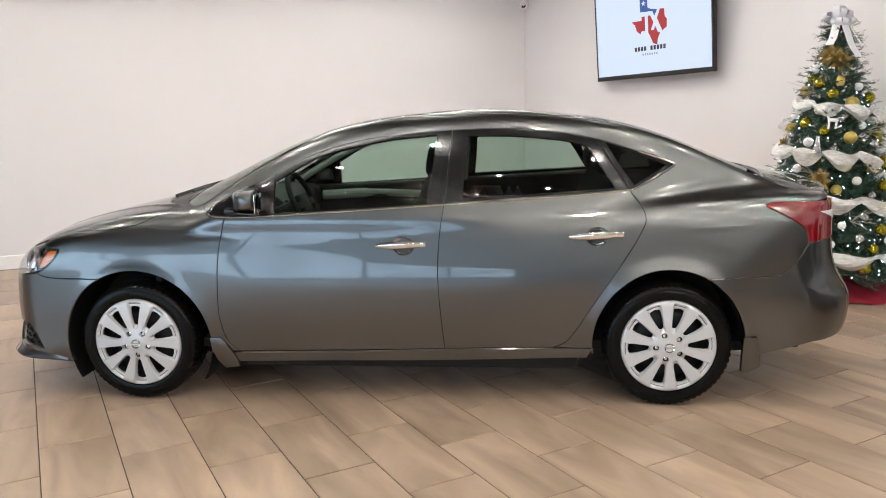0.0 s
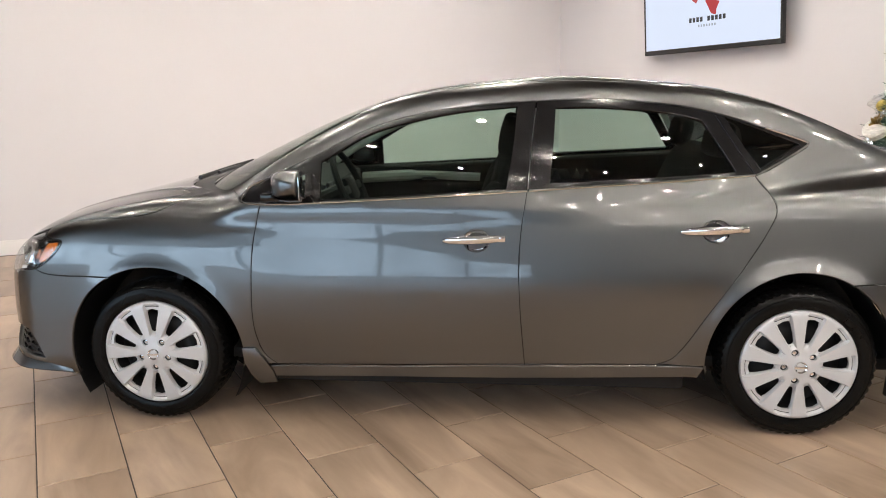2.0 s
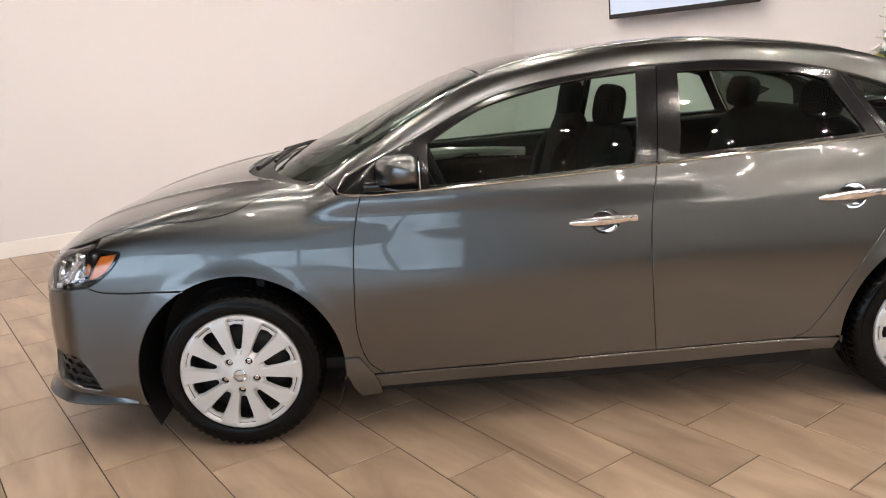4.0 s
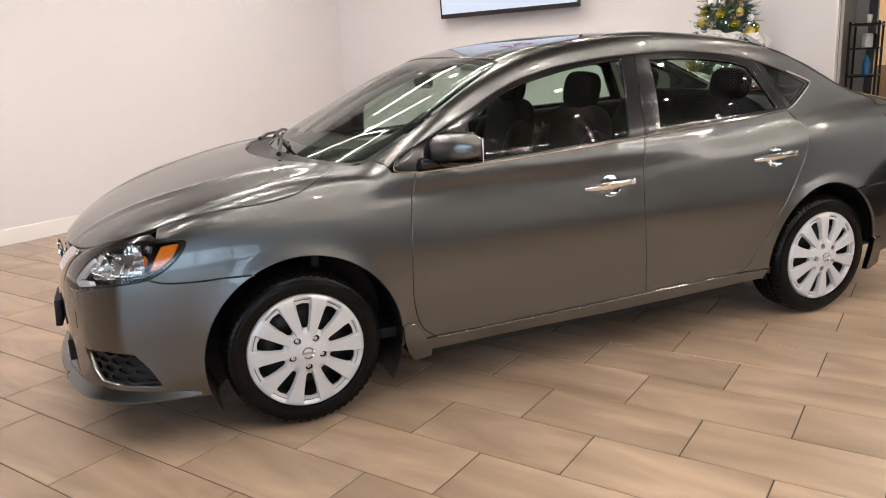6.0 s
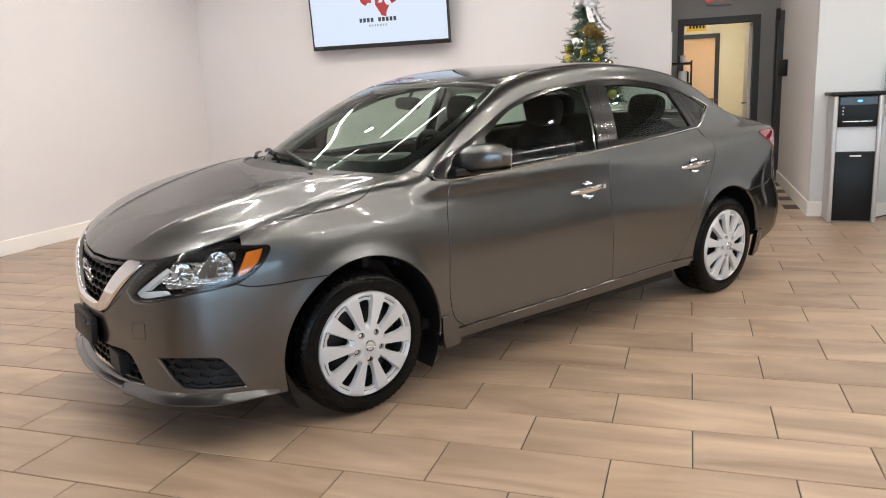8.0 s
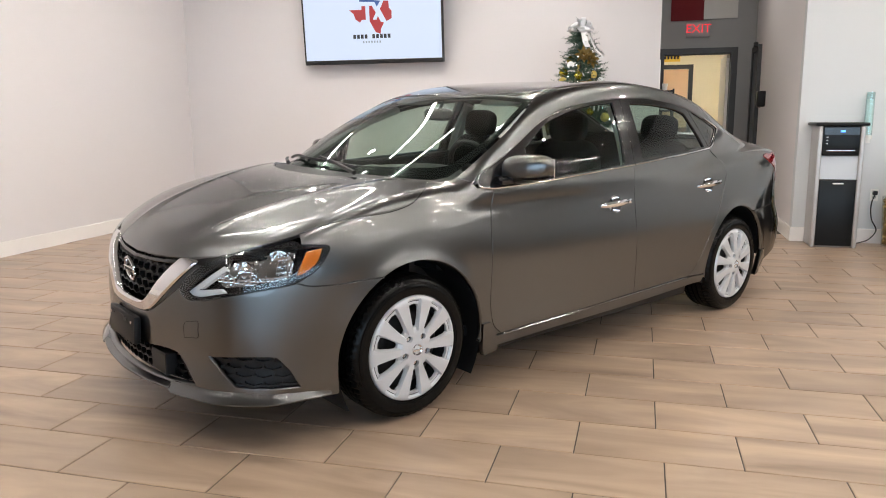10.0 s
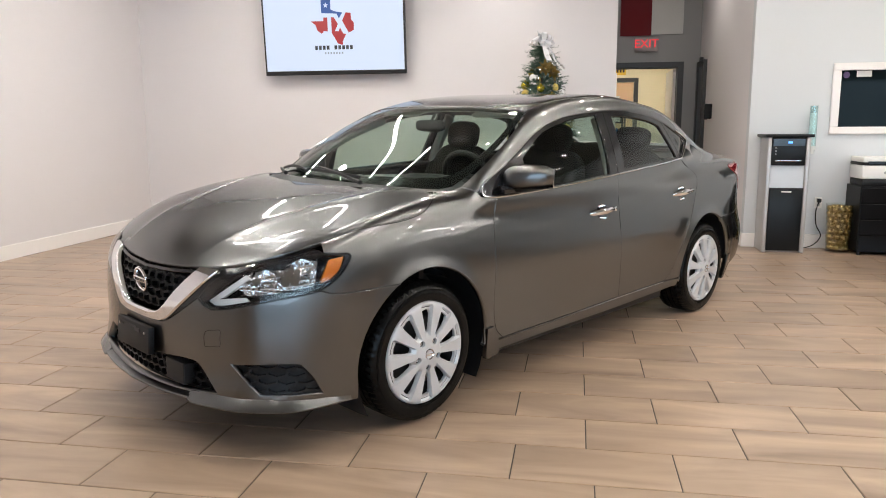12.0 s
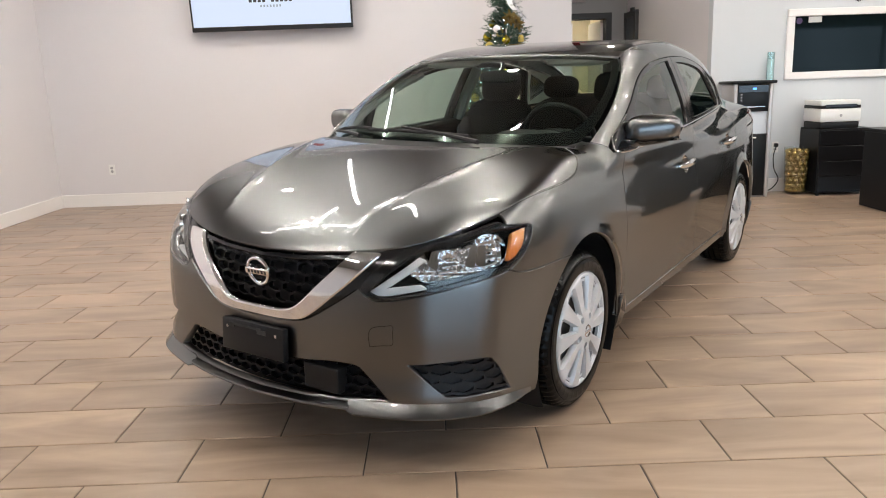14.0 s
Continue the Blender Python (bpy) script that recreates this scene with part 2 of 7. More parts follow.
def porcelain(name):
    """Brown-grey tile with long soft streaks; each piece has its own shade and its own part of the pattern."""
    m = bpy.data.materials.new(name)
    m.use_nodes = True
    n, l = m.node_tree.nodes, m.node_tree.links
    b = n["Principled BSDF"]
    geo, info = n.new("ShaderNodeNewGeometry"), n.new("ShaderNodeObjectInfo")
    rnd = n.new("ShaderNodeMath")
    l.new(info.outputs["Random"], rnd.inputs[0]), l.new(geo.outputs["Random Per Island"], rnd.inputs[1])
    sh = n.new("ShaderNodeVectorMath")
    sh.operation = "MULTIPLY_ADD"
    sh.inputs[1].default_value = (1.0, 0.22, 1.0)
    l.new(geo.outputs["Position"], sh.inputs[0])
    sc = n.new("ShaderNodeVectorMath")
    sc.operation = "SCALE"
    sc.inputs[0].default_value = (37.0, 23.0, 11.0)
    l.new(rnd.outputs[0], sc.inputs["Scale"]), l.new(sc.outputs[0], sh.inputs[2])
    a, c = n.new("ShaderNodeTexNoise"), n.new("ShaderNodeTexNoise")
    a.inputs["Scale"].default_value, a.inputs["Detail"].default_value, a.inputs["Distortion"].default_value = 5.0, 5, 0.8
    c.inputs["Scale"].default_value, c.inputs["Detail"].default_value = 60.0, 3
    l.new(sh.outputs[0], a.inputs["Vector"]), l.new(sh.outputs[0], c.inputs["Vector"])
    ramp = n.new("ShaderNodeValToRGB")
    ramp.color_ramp.elements[0].position, ramp.color_ramp.elements[1].position = 0.30, 0.72
    ramp.color_ramp.elements[0].color, ramp.color_ramp.elements[1].color = (*TILE_DARK, 1), (*TILE_LIGHT, 1)
    l.new(a.outputs["Fac"], ramp.inputs["Fac"])
    v = n.new("ShaderNodeMath")
    v.operation = "MULTIPLY_ADD"
    v.inputs[1].default_value, v.inputs[2].default_value = 0.10, 0.90
    l.new(rnd.outputs[0], v.inputs[0])
    g = n.new("ShaderNodeMath")
    g.operation = "MULTIPLY_ADD"
    g.inputs[1].default_value = 0.10
    l.new(c.outputs["Fac"], g.inputs[0]), l.new(v.outputs[0], g.inputs[2])
    hsv = n.new("ShaderNodeHueSaturation")
    l.new(ramp.outputs[0], hsv.inputs["Color"]), l.new(g.outputs[0], hsv.inputs["Value"])
    l.new(hsv.outputs[0], b.inputs["Base Color"])
    ro = n.new("ShaderNodeMapRange")
    ro.inputs["To Min"].default_value, ro.inputs["To Max"].default_value = 0.26, 0.40
    l.new(a.outputs["Fac"], ro.inputs["Value"]), l.new(ro.outputs[0], b.inputs["Roughness"])
    bm_ = n.new("ShaderNodeBump")
    bm_.inputs["Strength"].default_value, bm_.inputs["Distance"].default_value = 0.10, 0.002
    l.new(a.outputs["Fac"], bm_.inputs["Height"]), l.new(bm_.outputs["Normal"], b.inputs["Normal"])
    return m


M["tile"] = porcelain("porcelain_tile")
M["gauze"] = gauze("white_gauze")


# ---- building helpers ----
def mesh_object(name, bm, material, parent=None, label="", smooth=False):
    me = bpy.data.meshes.new(name)
    bm.normal_update()
    bm.to_mesh(me)
    bm.free()
    me.materials.append(material)
    if smooth:
        for p in me.polygons:
            p.use_smooth = True
        me.set_sharp_from_angle(angle=radians(35))
    ob = new(name, me)
    if parent:
        ob.parent = parent
    if label:
        ob["label"] = label
    return ob


def part(name, bm, material, parent, label="", smooth=False):
    return mesh_object(name, bm, material, parent, label, smooth)


def thing(name, label, category, m=None, group="", kind=""):
    ob = new(name)
    ob.empty_display_size = 0.1
    if m is not None:
        ob.matrix_basis = m
    return tagged(ob, label, category, group, kind)


def box(x0, x1, y0, y1, z0, z1, bevel=0.0, seg=2):
    bm = bmesh.new()
    bmesh.ops.create_cube(bm, size=1.0)
    bmesh.ops.scale(bm, vec=(x1 - x0, y1 - y0, z1 - z0), verts=bm.verts)
    bmesh.ops.translate(bm, vec=((x0 + x1) / 2, (y0 + y1) / 2, (z0 + z1) / 2), verts=bm.verts)
    if bevel:
        bmesh.ops.bevel(bm, geom=list(bm.edges), offset=bevel, segments=seg, affect="EDGES", profile=0.5)
    return bm


def cyl(r, h, n=24, r2=None, m=None, bevel=0.0, caps=True):
    """A cylinder or cone on z, from 0 to h, then moved by m."""
    bm = bmesh.new()
    bmesh.ops.create_cone(bm, cap_ends=caps, segments=n, radius1=r, radius2=r if r2 is None else r2, depth=h)
    bmesh.ops.translate(bm, vec=(0, 0, h / 2), verts=bm.verts)
    if bevel:
        rims = [e for e in bm.edges if abs(e.verts[0].co.z - e.verts[1].co.z) < 1e-6 and len(e.link_faces) == 2 and min(len(f.verts) for f in e.link_faces) != max(len(f.verts) for f in e.link_faces)]
        bmesh.ops.bevel(bm, geom=rims, offset=bevel, segments=3, affect="EDGES", profile=0.5)
    if m is not None:
        bmesh.ops.transform(bm, matrix=m, verts=bm.verts)
    return bm


def join(*parts):
    out = bmesh.new()
    for b in parts:
        me = bpy.data.meshes.new("tmp")
        b.to_mesh(me)
        b.free()
        out.from_mesh(me)
        bpy.data.meshes.remove(me)
    return out


def tube(points, r, n=8, closed=False):
    """A round rod along points."""
    pts = [Vector(p) for p in points]
    bm, rings = bmesh.new(), []
    up = Vector((0, 0, 1))
    for i, p in enumerate(pts):
        a, b = pts[i - 1 if (i or closed) else 0], pts[(i + 1) % len(pts) if (closed or i + 1 < len(pts)) else i]
        d = (b - a).normalized()
        s = d.cross(up if abs(d.z) < 0.95 else Vector((1, 0, 0))).normalized()
        u = s.cross(d)
        rr = r[i] if isinstance(r, (list, tuple)) else r
        rings.append([bm.verts.new(p + rr * (math.cos(2 * math.pi * k / n) * s + math.sin(2 * math.pi * k / n) * u)) for k in range(n)])
    for i in range(len(rings) if closed else len(rings) - 1):
        A, B = rings[i], rings[(i + 1) % len(rings)]
        for k in range(n):
            bm.faces.new((A[k], A[(k + 1) % n], B[(k + 1) % n], B[k]))
    if not closed:
        bm.faces.new(rings[0][::-1]), bm.faces.new(rings[-1])
    bmesh.ops.recalc_face_normals(bm, faces=bm.faces)
    return bm


def lathe(profile, n=32, m=None, closed=False):
    """A body of revolution about z from (radius, height) pairs."""
    bm, rings = bmesh.new(), []
    for r, z in profile:
        if r < 1e-6:
            rings.append([bm.verts.new((0, 0, z))])
        else:
            rings.append([bm.verts.new((r * math.cos(2 * math.pi * k / n), r * math.sin(2 * math.pi * k / n), z)) for k in range(n)])
    pairs = list(zip(rings, rings[1:])) + ([(rings[-1], rings[0])] if closed else [])
    for A, B in pairs:
        for k in range(n):
            j = (k + 1) % n
            if len(A) == 1 and len(B) > 1:
                bm.faces.new((A[0], B[j], B[k]))
            elif len(B) == 1 and len(A) > 1:
                bm.faces.new((A[k], A[j], B[0]))
            elif len(A) > 1:
                bm.faces.new((A[k], A[j], B[j], B[k]))
    bmesh.ops.recalc_face_normals(bm, faces=bm.faces)
    if m is not None:
        bmesh.ops.transform(bm, matrix=m, verts=bm.verts)
    return bm


def structure(name, bm, material, label, category, smooth=False):
    return tagged(mesh_object(name, bm, material, smooth=smooth), label, category, kind="structure")


def street_light(m):
    """The street beyond the windows glows unevenly: bright sky over darker shapes."""
    n, l = m.node_tree.nodes, m.node_tree.links
    tex, ramp, mul = n.new("ShaderNodeTexNoise"), n.new("ShaderNodeMapRange"), n.new("ShaderNodeMath")
    geo = n.new("ShaderNodeNewGeometry")
    tex.inputs["Scale"].default_value, tex.inputs["Detail"].default_value = 0.55, 5
    ramp.inputs["From Min"].default_value, ramp.inputs["From Max"].default_value = 0.38, 0.64
    ramp.inputs["To Min"].default_value, ramp.inputs["To Max"].default_value = 0.7, 1.3
    l.new(geo.outputs["Position"], tex.inputs["Vector"]), l.new(tex.outputs["Fac"], ramp.inputs["Value"])
    mul.operation = "MULTIPLY"
    mul.inputs[1].default_value = DAY_POWER
    l.new(ramp.outputs[0], mul.inputs[0]), l.new(mul.outputs[0], n["Principled BSDF"].inputs["Emission Strength"])


street_light(M["daylight"])

# ---- the room ----
TV_X, LEFT_Y, END_Y, SIDE_Y, FRONT_X, FAR_X = 6.36, 11.90, 5.91, 4.56, 5.667, 9.15
WEST_X, SOUTH_Y, EAST_X = -7.0, -9.0, 13.0
W, DK = M["wall"], M["wall_dark"]
structure("wall_screen", box(TV_X, TV_X + 0.15, END_Y, LEFT_Y, 0, CEIL_Z), W, "pale grey painted wall behind the television and the tree", "wall")
structure("wall_long", box(WEST_X - 0.15, EAST_X, LEFT_Y, LEFT_Y + 0.15, 0, CEIL_Z), W, "long plain pale grey painted wall beside the car", "wall")
structure("wall_front", box(FRONT_X, FRONT_X + 0.12, SOUTH_Y, SIDE_Y, 0, CEIL_Z), M["wall_cool"], "pale cool grey wall behind the water cooler", "wall")
structure("wall_corridor", box(FRONT_X + 0.12, FAR_X, SIDE_Y - 0.12, SIDE_Y, 0, CEIL_Z), W, "corridor side wall, painted pale grey", "wall")
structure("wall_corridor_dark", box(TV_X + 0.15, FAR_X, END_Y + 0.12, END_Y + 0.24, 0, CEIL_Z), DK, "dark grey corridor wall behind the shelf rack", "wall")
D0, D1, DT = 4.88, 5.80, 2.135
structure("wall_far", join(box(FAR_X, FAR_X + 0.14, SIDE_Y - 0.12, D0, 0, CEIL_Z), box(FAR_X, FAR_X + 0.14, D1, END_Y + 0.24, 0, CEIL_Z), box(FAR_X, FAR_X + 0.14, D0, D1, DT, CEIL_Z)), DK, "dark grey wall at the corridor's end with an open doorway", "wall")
structure("wall_office_right", box(FAR_X + 0.14, EAST_X, 4.40, 4.52, 0, 2.7), M["wall_cream"], "cream office wall, brightly lit", "wall")
structure("wall_office_left", box(FAR_X + 0.14, EAST_X, 6.35, 6.47, 0, 2.7), M["wall_cream"], "cream office wall, brightly lit", "wall")
structure("wall_office_back", join(box(12.0, 12.12, 4.52, 5.30, 0, 2.7), box(12.0, 12.12, 5.30, 6.35, 2.09, 2.7), box(12.0, 12.12, 6.15, 6.35, 0, 2.09)), M["wall_cream"], "cream office wall with an inner doorway", "wall")
# the far room's warm light is put into this wall's peach colour
structure("wall_office_end", box(14.6, 14.7, 4.0, 7.0, 0, 2.7), M["wall_warm_lit"], "wall of the room beyond, its warm light put into the peach colour", "wall")
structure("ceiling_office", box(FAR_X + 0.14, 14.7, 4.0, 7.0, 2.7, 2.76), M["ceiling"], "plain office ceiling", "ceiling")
# added out of view; dark so that glass and doors reflect little light
structure("wall_south_unseen", box(WEST_X - 0.15, FRONT_X + 0.12, SOUTH_Y - 0.15, SOUTH_Y, 0, CEIL_Z), DK, "unseen wall added at the back, dark to keep the car's reflections dark", "wall")
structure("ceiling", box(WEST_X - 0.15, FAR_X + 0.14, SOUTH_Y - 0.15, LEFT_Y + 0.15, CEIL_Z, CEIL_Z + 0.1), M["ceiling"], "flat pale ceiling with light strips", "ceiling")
floor = structure("floor", box(WEST_X - 0.15, 14.7, SOUTH_Y - 0.15, LEFT_Y + 0.15, -0.1, -0.0035), M["grout"], "brown-grey tiled showroom floor with dark joints", "floor")

# shop windows behind the camera: one long glazed front with daylight beyond
WIN_Z0, WIN_Z1 = 0.40, 2.45
west = [box(WEST_X - 0.15, WEST_X, y0, y1, WIN_Z0, WIN_Z1) for y0, y1 in ((SOUTH_Y, -7.6), (9.2, LEFT_Y))]
west += [box(WEST_X - 0.15, WEST_X, SOUTH_Y, LEFT_Y, WIN_Z1, CEIL_Z), box(WEST_X - 0.15, WEST_X, SOUTH_Y, LEFT_Y, 0, WIN_Z0)]
structure("wall_west", join(*west), W, "showroom front wall with a long shop window", "wall")
for k in range(6):
    y0, y1 = -7.6 + 2.8 * k, -7.6 + 2.8 * (k + 1)
    xa, xb = WEST_X - 0.10, WEST_X - 0.03
    fr = structure("window_%d" % (k + 1), join(box(xa, xb, y0, y0 + 0.035, WIN_Z0, WIN_Z1), box(xa, xb, y1 - 0.035, y1, WIN_Z0, WIN_Z1), box(xa, xb, y0 + 0.035, y1 - 0.035, WIN_Z0, WIN_Z0 + 0.06), box(xa, xb, y0 + 0.035, y1 - 0.035, WIN_Z1 - 0.06, WIN_Z1)), M["doorframe"], "tall shop window with dark metal frame", "window")
    pane = part("pane", box(WEST_X - 0.075, WEST_X - 0.069, y0 + 0.035, y1 - 0.035, WIN_Z0 + 0.06, WIN_Z1 - 0.06), M["glass_clear"], fr)
    pane.visible_shadow = False
back = structure("backdrop", box(WEST_X - 6.1, WEST_X - 6.0, -60, 60, -0.5, 24), M["daylight"], "pale daylight outside the shop windows", "backdrop")
structure("pavement", box(WEST_X - 6.0, WEST_X - 0.15, -60, 60, -0.2, -0.1), M["grout"], "grey pavement outside the shop windows", "pavement")

# baseboards
def skirting(name, x0, x1, y0, y1, face):
    bm = box(x0, x1, y0, y1, 0.0, 0.145)
    edges = [e for e in bm.edges if all(v.co.z > 0.14 for v in e.verts)]
    bmesh.ops.bevel(bm, geom=edges, offset=0.008, segments=3, affect="EDGES", profile=0.5)
    return structure(name, bm, M["white_trim"], "white painted baseboard along the wall", "baseboard")


skirting("baseboard", WEST_X, TV_X - 0.016, LEFT_Y - 0.016, LEFT_Y, "y")
skirting("baseboard", TV_X - 0.016, TV_X, END_Y, LEFT_Y, "x")
skirting("baseboard", FRONT_X - 0.016, FRONT_X, SOUTH_Y, SIDE_Y, "x")
skirting("baseboard", FRONT_X - 0.016, FAR_X - 0.1, SIDE_Y, SIDE_Y + 0.016, "y")
skirting("baseboard", FAR_X + 0.16, 12.0, 4.52, 4.536, "y")
structure("corner_guard", box(TV_X - 0.004, TV_X + 0.155, END_Y - 0.012, END_Y, 0.145, 1.885, 0.003), M["white_trim"], "white corner guard on the wall's end", "trim")

# ---- the car's body as one field: below zero inside ----
def spline(xs, ys):
    """A natural cubic through the given knots, straight beyond them."""
    xs, ys = np.array(xs, float), np.array(ys, float)
    if xs[0] > xs[-1]:
        xs, ys = xs[::-1], ys[::-1]
    n, h = len(xs), np.diff(xs)
    A, r = np.eye(n), np.zeros(n)
    for i in range(1, n - 1):
        A[i, i - 1:i + 2] = h[i - 1], 2 * (h[i - 1] + h[i]), h[i]
        r[i] = 6 * ((ys[i + 1] - ys[i]) / h[i] - (ys[i] - ys[i - 1]) / h[i - 1])
    m = np.linalg.solve(A, r)

    def f(x):
        x = np.asarray(x, float)
        c = np.clip(x, xs[0], xs[-1])
        i = np.clip(np.searchsorted(xs, c) - 1, 0, n - 2)
        a, b = xs[i + 1] - c, c - xs[i]
        v = (m[i] * a ** 3 + m[i + 1] * b ** 3) / (6 * h[i]) + (ys[i] / h[i] - m[i] * h[i] / 6) * a + (ys[i + 1] / h[i] - m[i + 1] * h[i] / 6) * b
        s0 = (ys[1] - ys[0]) / h[0] - m[1] * h[0] / 6
        s1 = (ys[-1] - ys[-2]) / h[-1] + m[-2] * h[-1] / 6
        return v + np.where(x < xs[0], s0 * (x - xs[0]), 0) + np.where(x > xs[-1], s1 * (x - xs[-1]), 0)
    return f


def smax(a, b, k):
    h = np.maximum(k - np.abs(a - b), 0) / k
    return np.maximum(a, b) + h ** 3 * k / 6


def smin(a, b, k):
    return -smax(-a, -b, k)


PLAN = spline([2.3, 1.9, 1.35, 0.9, 0.0, -0.9, -1.35, -1.9, -2.3], [0.80, 0.842, 0.856, 0.852, 0.852, 0.856, 0.858, 0.835, 0.79])
SECT = spline([0.10, 0.2, 0.27, 0.33, 0.45, 0.6, 0.72, 0.82, 0.88, 0.93, 1.0, 1.08, 1.15], [0.085, 0.04, 0.02, 0.016, 0.006, 0.002, 0.01, 0.03, 0.05, 0.068, 0.095, 0.15, 0.24])
SECT_DOOR = spline([0.10, 0.2, 0.27, 0.33, 0.45, 0.55, 0.62, 0.68, 0.74, 0.80, 0.86, 0.92, 1.0, 1.08, 1.15], [0.085, 0.04, 0.02, 0.014, 0.004, 0.0, 0.0, 0.006, 0.0165, 0.0275, 0.0385, 0.050, 0.080, 0.15, 0.24])
NOSE = spline([0.12, 0.2, 0.26, 0.33, 0.45, 0.56, 0.66, 0.74, 0.8], [2.19, 2.25, 2.262, 2.25, 2.248, 2.242, 2.228, 2.185, 2.12])
NOSE_SWEEP = spline([0.0, 0.2, 0.4, 0.55, 0.65, 0.74, 0.8, 0.86], [0.0, 0.014, 0.050, 0.095, 0.140, 0.218, 0.315, 0.56])
TAIL = spline([0.15, 0.25, 0.33, 0.42, 0.54, 0.62, 0.72, 0.85, 1.0, 1.1], [-2.2, -2.28, -2.345, -2.37, -2.36, -2.31, -2.275, -2.26, -2.25, -2.23])
TAIL_SWEEP = spline([0.0, 0.3, 0.5, 0.62, 0.72, 0.79, 0.86], [0, 0.015, 0.05, 0.10, 0.19, 0.33, 0.68])
DECK = spline([2.35, 2.19, 2.0, 1.75, 1.5, 1.26, 1.1, 0.6, 0, -0.8, -1.5, -1.75, -1.93, -2.14, -2.3], [0.663, 0.755, 0.838, 0.919, 0.979, 1.017, 1.027, 1.024, 1.015, 1.033, 1.09, 1.101, 1.1, 1.081, 1.071])
DECK_DROP = spline([2.3, 1.9, 1.5, 1.0, 0.0, -1.2, -1.8, -2.3], [0.03, 0.034, 0.035, 0.051, 0.061, 0.062, 0.065, 0.068])
CAB_PLAN = spline([1.3, 0.9, 0.5, 0.0, -0.5, -0.9, -1.3, -1.45, -1.7, -2.0], [0.791, 0.804, 0.806, 0.804, 0.791, 0.767, 0.718, 0.683, 0.634, 0.567])
CAB_LEAN = spline([0.9, 1.0, 1.1, 1.2, 1.3, 1.4, 1.5], [-0.01, 0.012, 0.042, 0.083, 0.13, 0.185, 0.25])
ROOF = spline([1.35, 1.126, 0.8, 0.423, 0.224, -0.1, -0.42, -0.68, -1.0, -1.21, -1.46, -1.68, -1.93, -2.1], [0.964, 1.074, 1.223, 1.372, 1.421, 1.459, 1.475, 1.462, 1.428, 1.388, 1.303, 1.209, 1.105, 1.035])
ROOF_DROP = spline([1.3, 1.0, 0.5, 0.0, -0.7, -1.2, -1.7, -2.0], [0.128, 0.072, 0.029, 0.011, 0.011, 0.027, 0.053, 0.066])
WHEELS = (1.35, -1.35)


def lower(x, y, z):
    a = np.abs(y)
    flare = sum(0.012 * np.exp(-((np.hypot(x - w, z - 0.31) - 0.37) / 0.045) ** 2) for w in WHEELS)
    crease = 0.0012 * np.exp(-((z - 0.893 + 0.057 * x) / 0.02) ** 2) * np.clip((1.5 - x) / 0.5, 0, 1)
    door = np.clip((1.15 - x) / 0.5, 0, 1)
    door = door * door * (3 - 2 * door)
    side = a - PLAN(x) + SECT(z) * (1 - door) + SECT_DOOR(z) * door - flare - crease
    front = (x - NOSE(z) + NOSE_SWEEP(a)) * 0.75
    back = (TAIL(z) + TAIL_SWEEP(a) - x) * 0.8
    top = (z - DECK(x) + DECK_DROP(x) * (a / 0.72) ** 3.0) * 0.93
    ridge = 0.007 * np.clip((x - 1.05) / 0.2, 0, 1) * np.clip((2.2 - x) / 0.15, 0, 1)
    top = top - ridge / (1 + ((a - 0.60 + 0.30 * (x - 1.15)) / 0.022) ** 2)
    body = smax(smax(side, top, 0.09 - 0.045 * np.clip((-1.0 - x) / 0.4, 0, 1)), front, 0.10)
    return smax(smax(body, back, 0.08), 0.13 - z, 0.03)


def upper(x, y, z):
    a = np.abs(y)
    side = a - CAB_PLAN(x) + CAB_LEAN(z) + 6 * np.clip(0.95 - z, 0, 0.2) ** 2
    top = (z - ROOF(x) + ROOF_DROP(x) * (a / 0.6) ** 3.41) * 0.92
    return np.maximum(smax(side, top, 0.10), np.maximum(np.maximum(x - 1.4, -1.98 - x), 0.85 - z))


def body(x, y, z):
    k = 0.05 + 0.08 * np.clip((-0.9 - x) / 0.5, 0, 1)
    return smin(lower(x, y, z), upper(x, y, z), k)


def normal(f, p):
    e = 1e-4
    g = np.stack([f(*(p + d).T) - f(*(p - d).T) for d in np.eye(3) * e], 1)
    return g / np.maximum(np.linalg.norm(g, axis=1, keepdims=True), 1e-9)


def reach(f, start, way, far=1.6, steps=160):
    """The first point of the field's surface on each ray."""
    start, way = np.atleast_2d(start).astype(float), np.atleast_2d(way).astype(float)
    lo, hi = np.zeros(len(start)), np.full(len(start), np.nan)
    for k in range(1, steps + 1):
        d = far * k / steps
        inside = f(*(start + way * d).T) < 0
        hit = inside & np.isnan(hi)
        hi[hit] = d
        lo[np.isnan(hi)] = d
    bad = np.isnan(hi)
    hi[bad] = far
    for _ in range(26):
        mid = (lo + hi) / 2
        inside = f(*(start + way * mid[:, None]).T) < 0
        hi, lo = np.where(inside, mid, hi), np.where(inside, lo, mid)
    return start + way * hi[:, None], ~bad

# ---- panels: outlines on the body field, filled and edged ----
from mathutils.geometry import delaunay_2d_cdt

DEG = 0.0157          # metres of panel to a degree of the wrapped ends
PHI = radians(40)
NOSE_C, TAIL_C = 1.2, -1.3


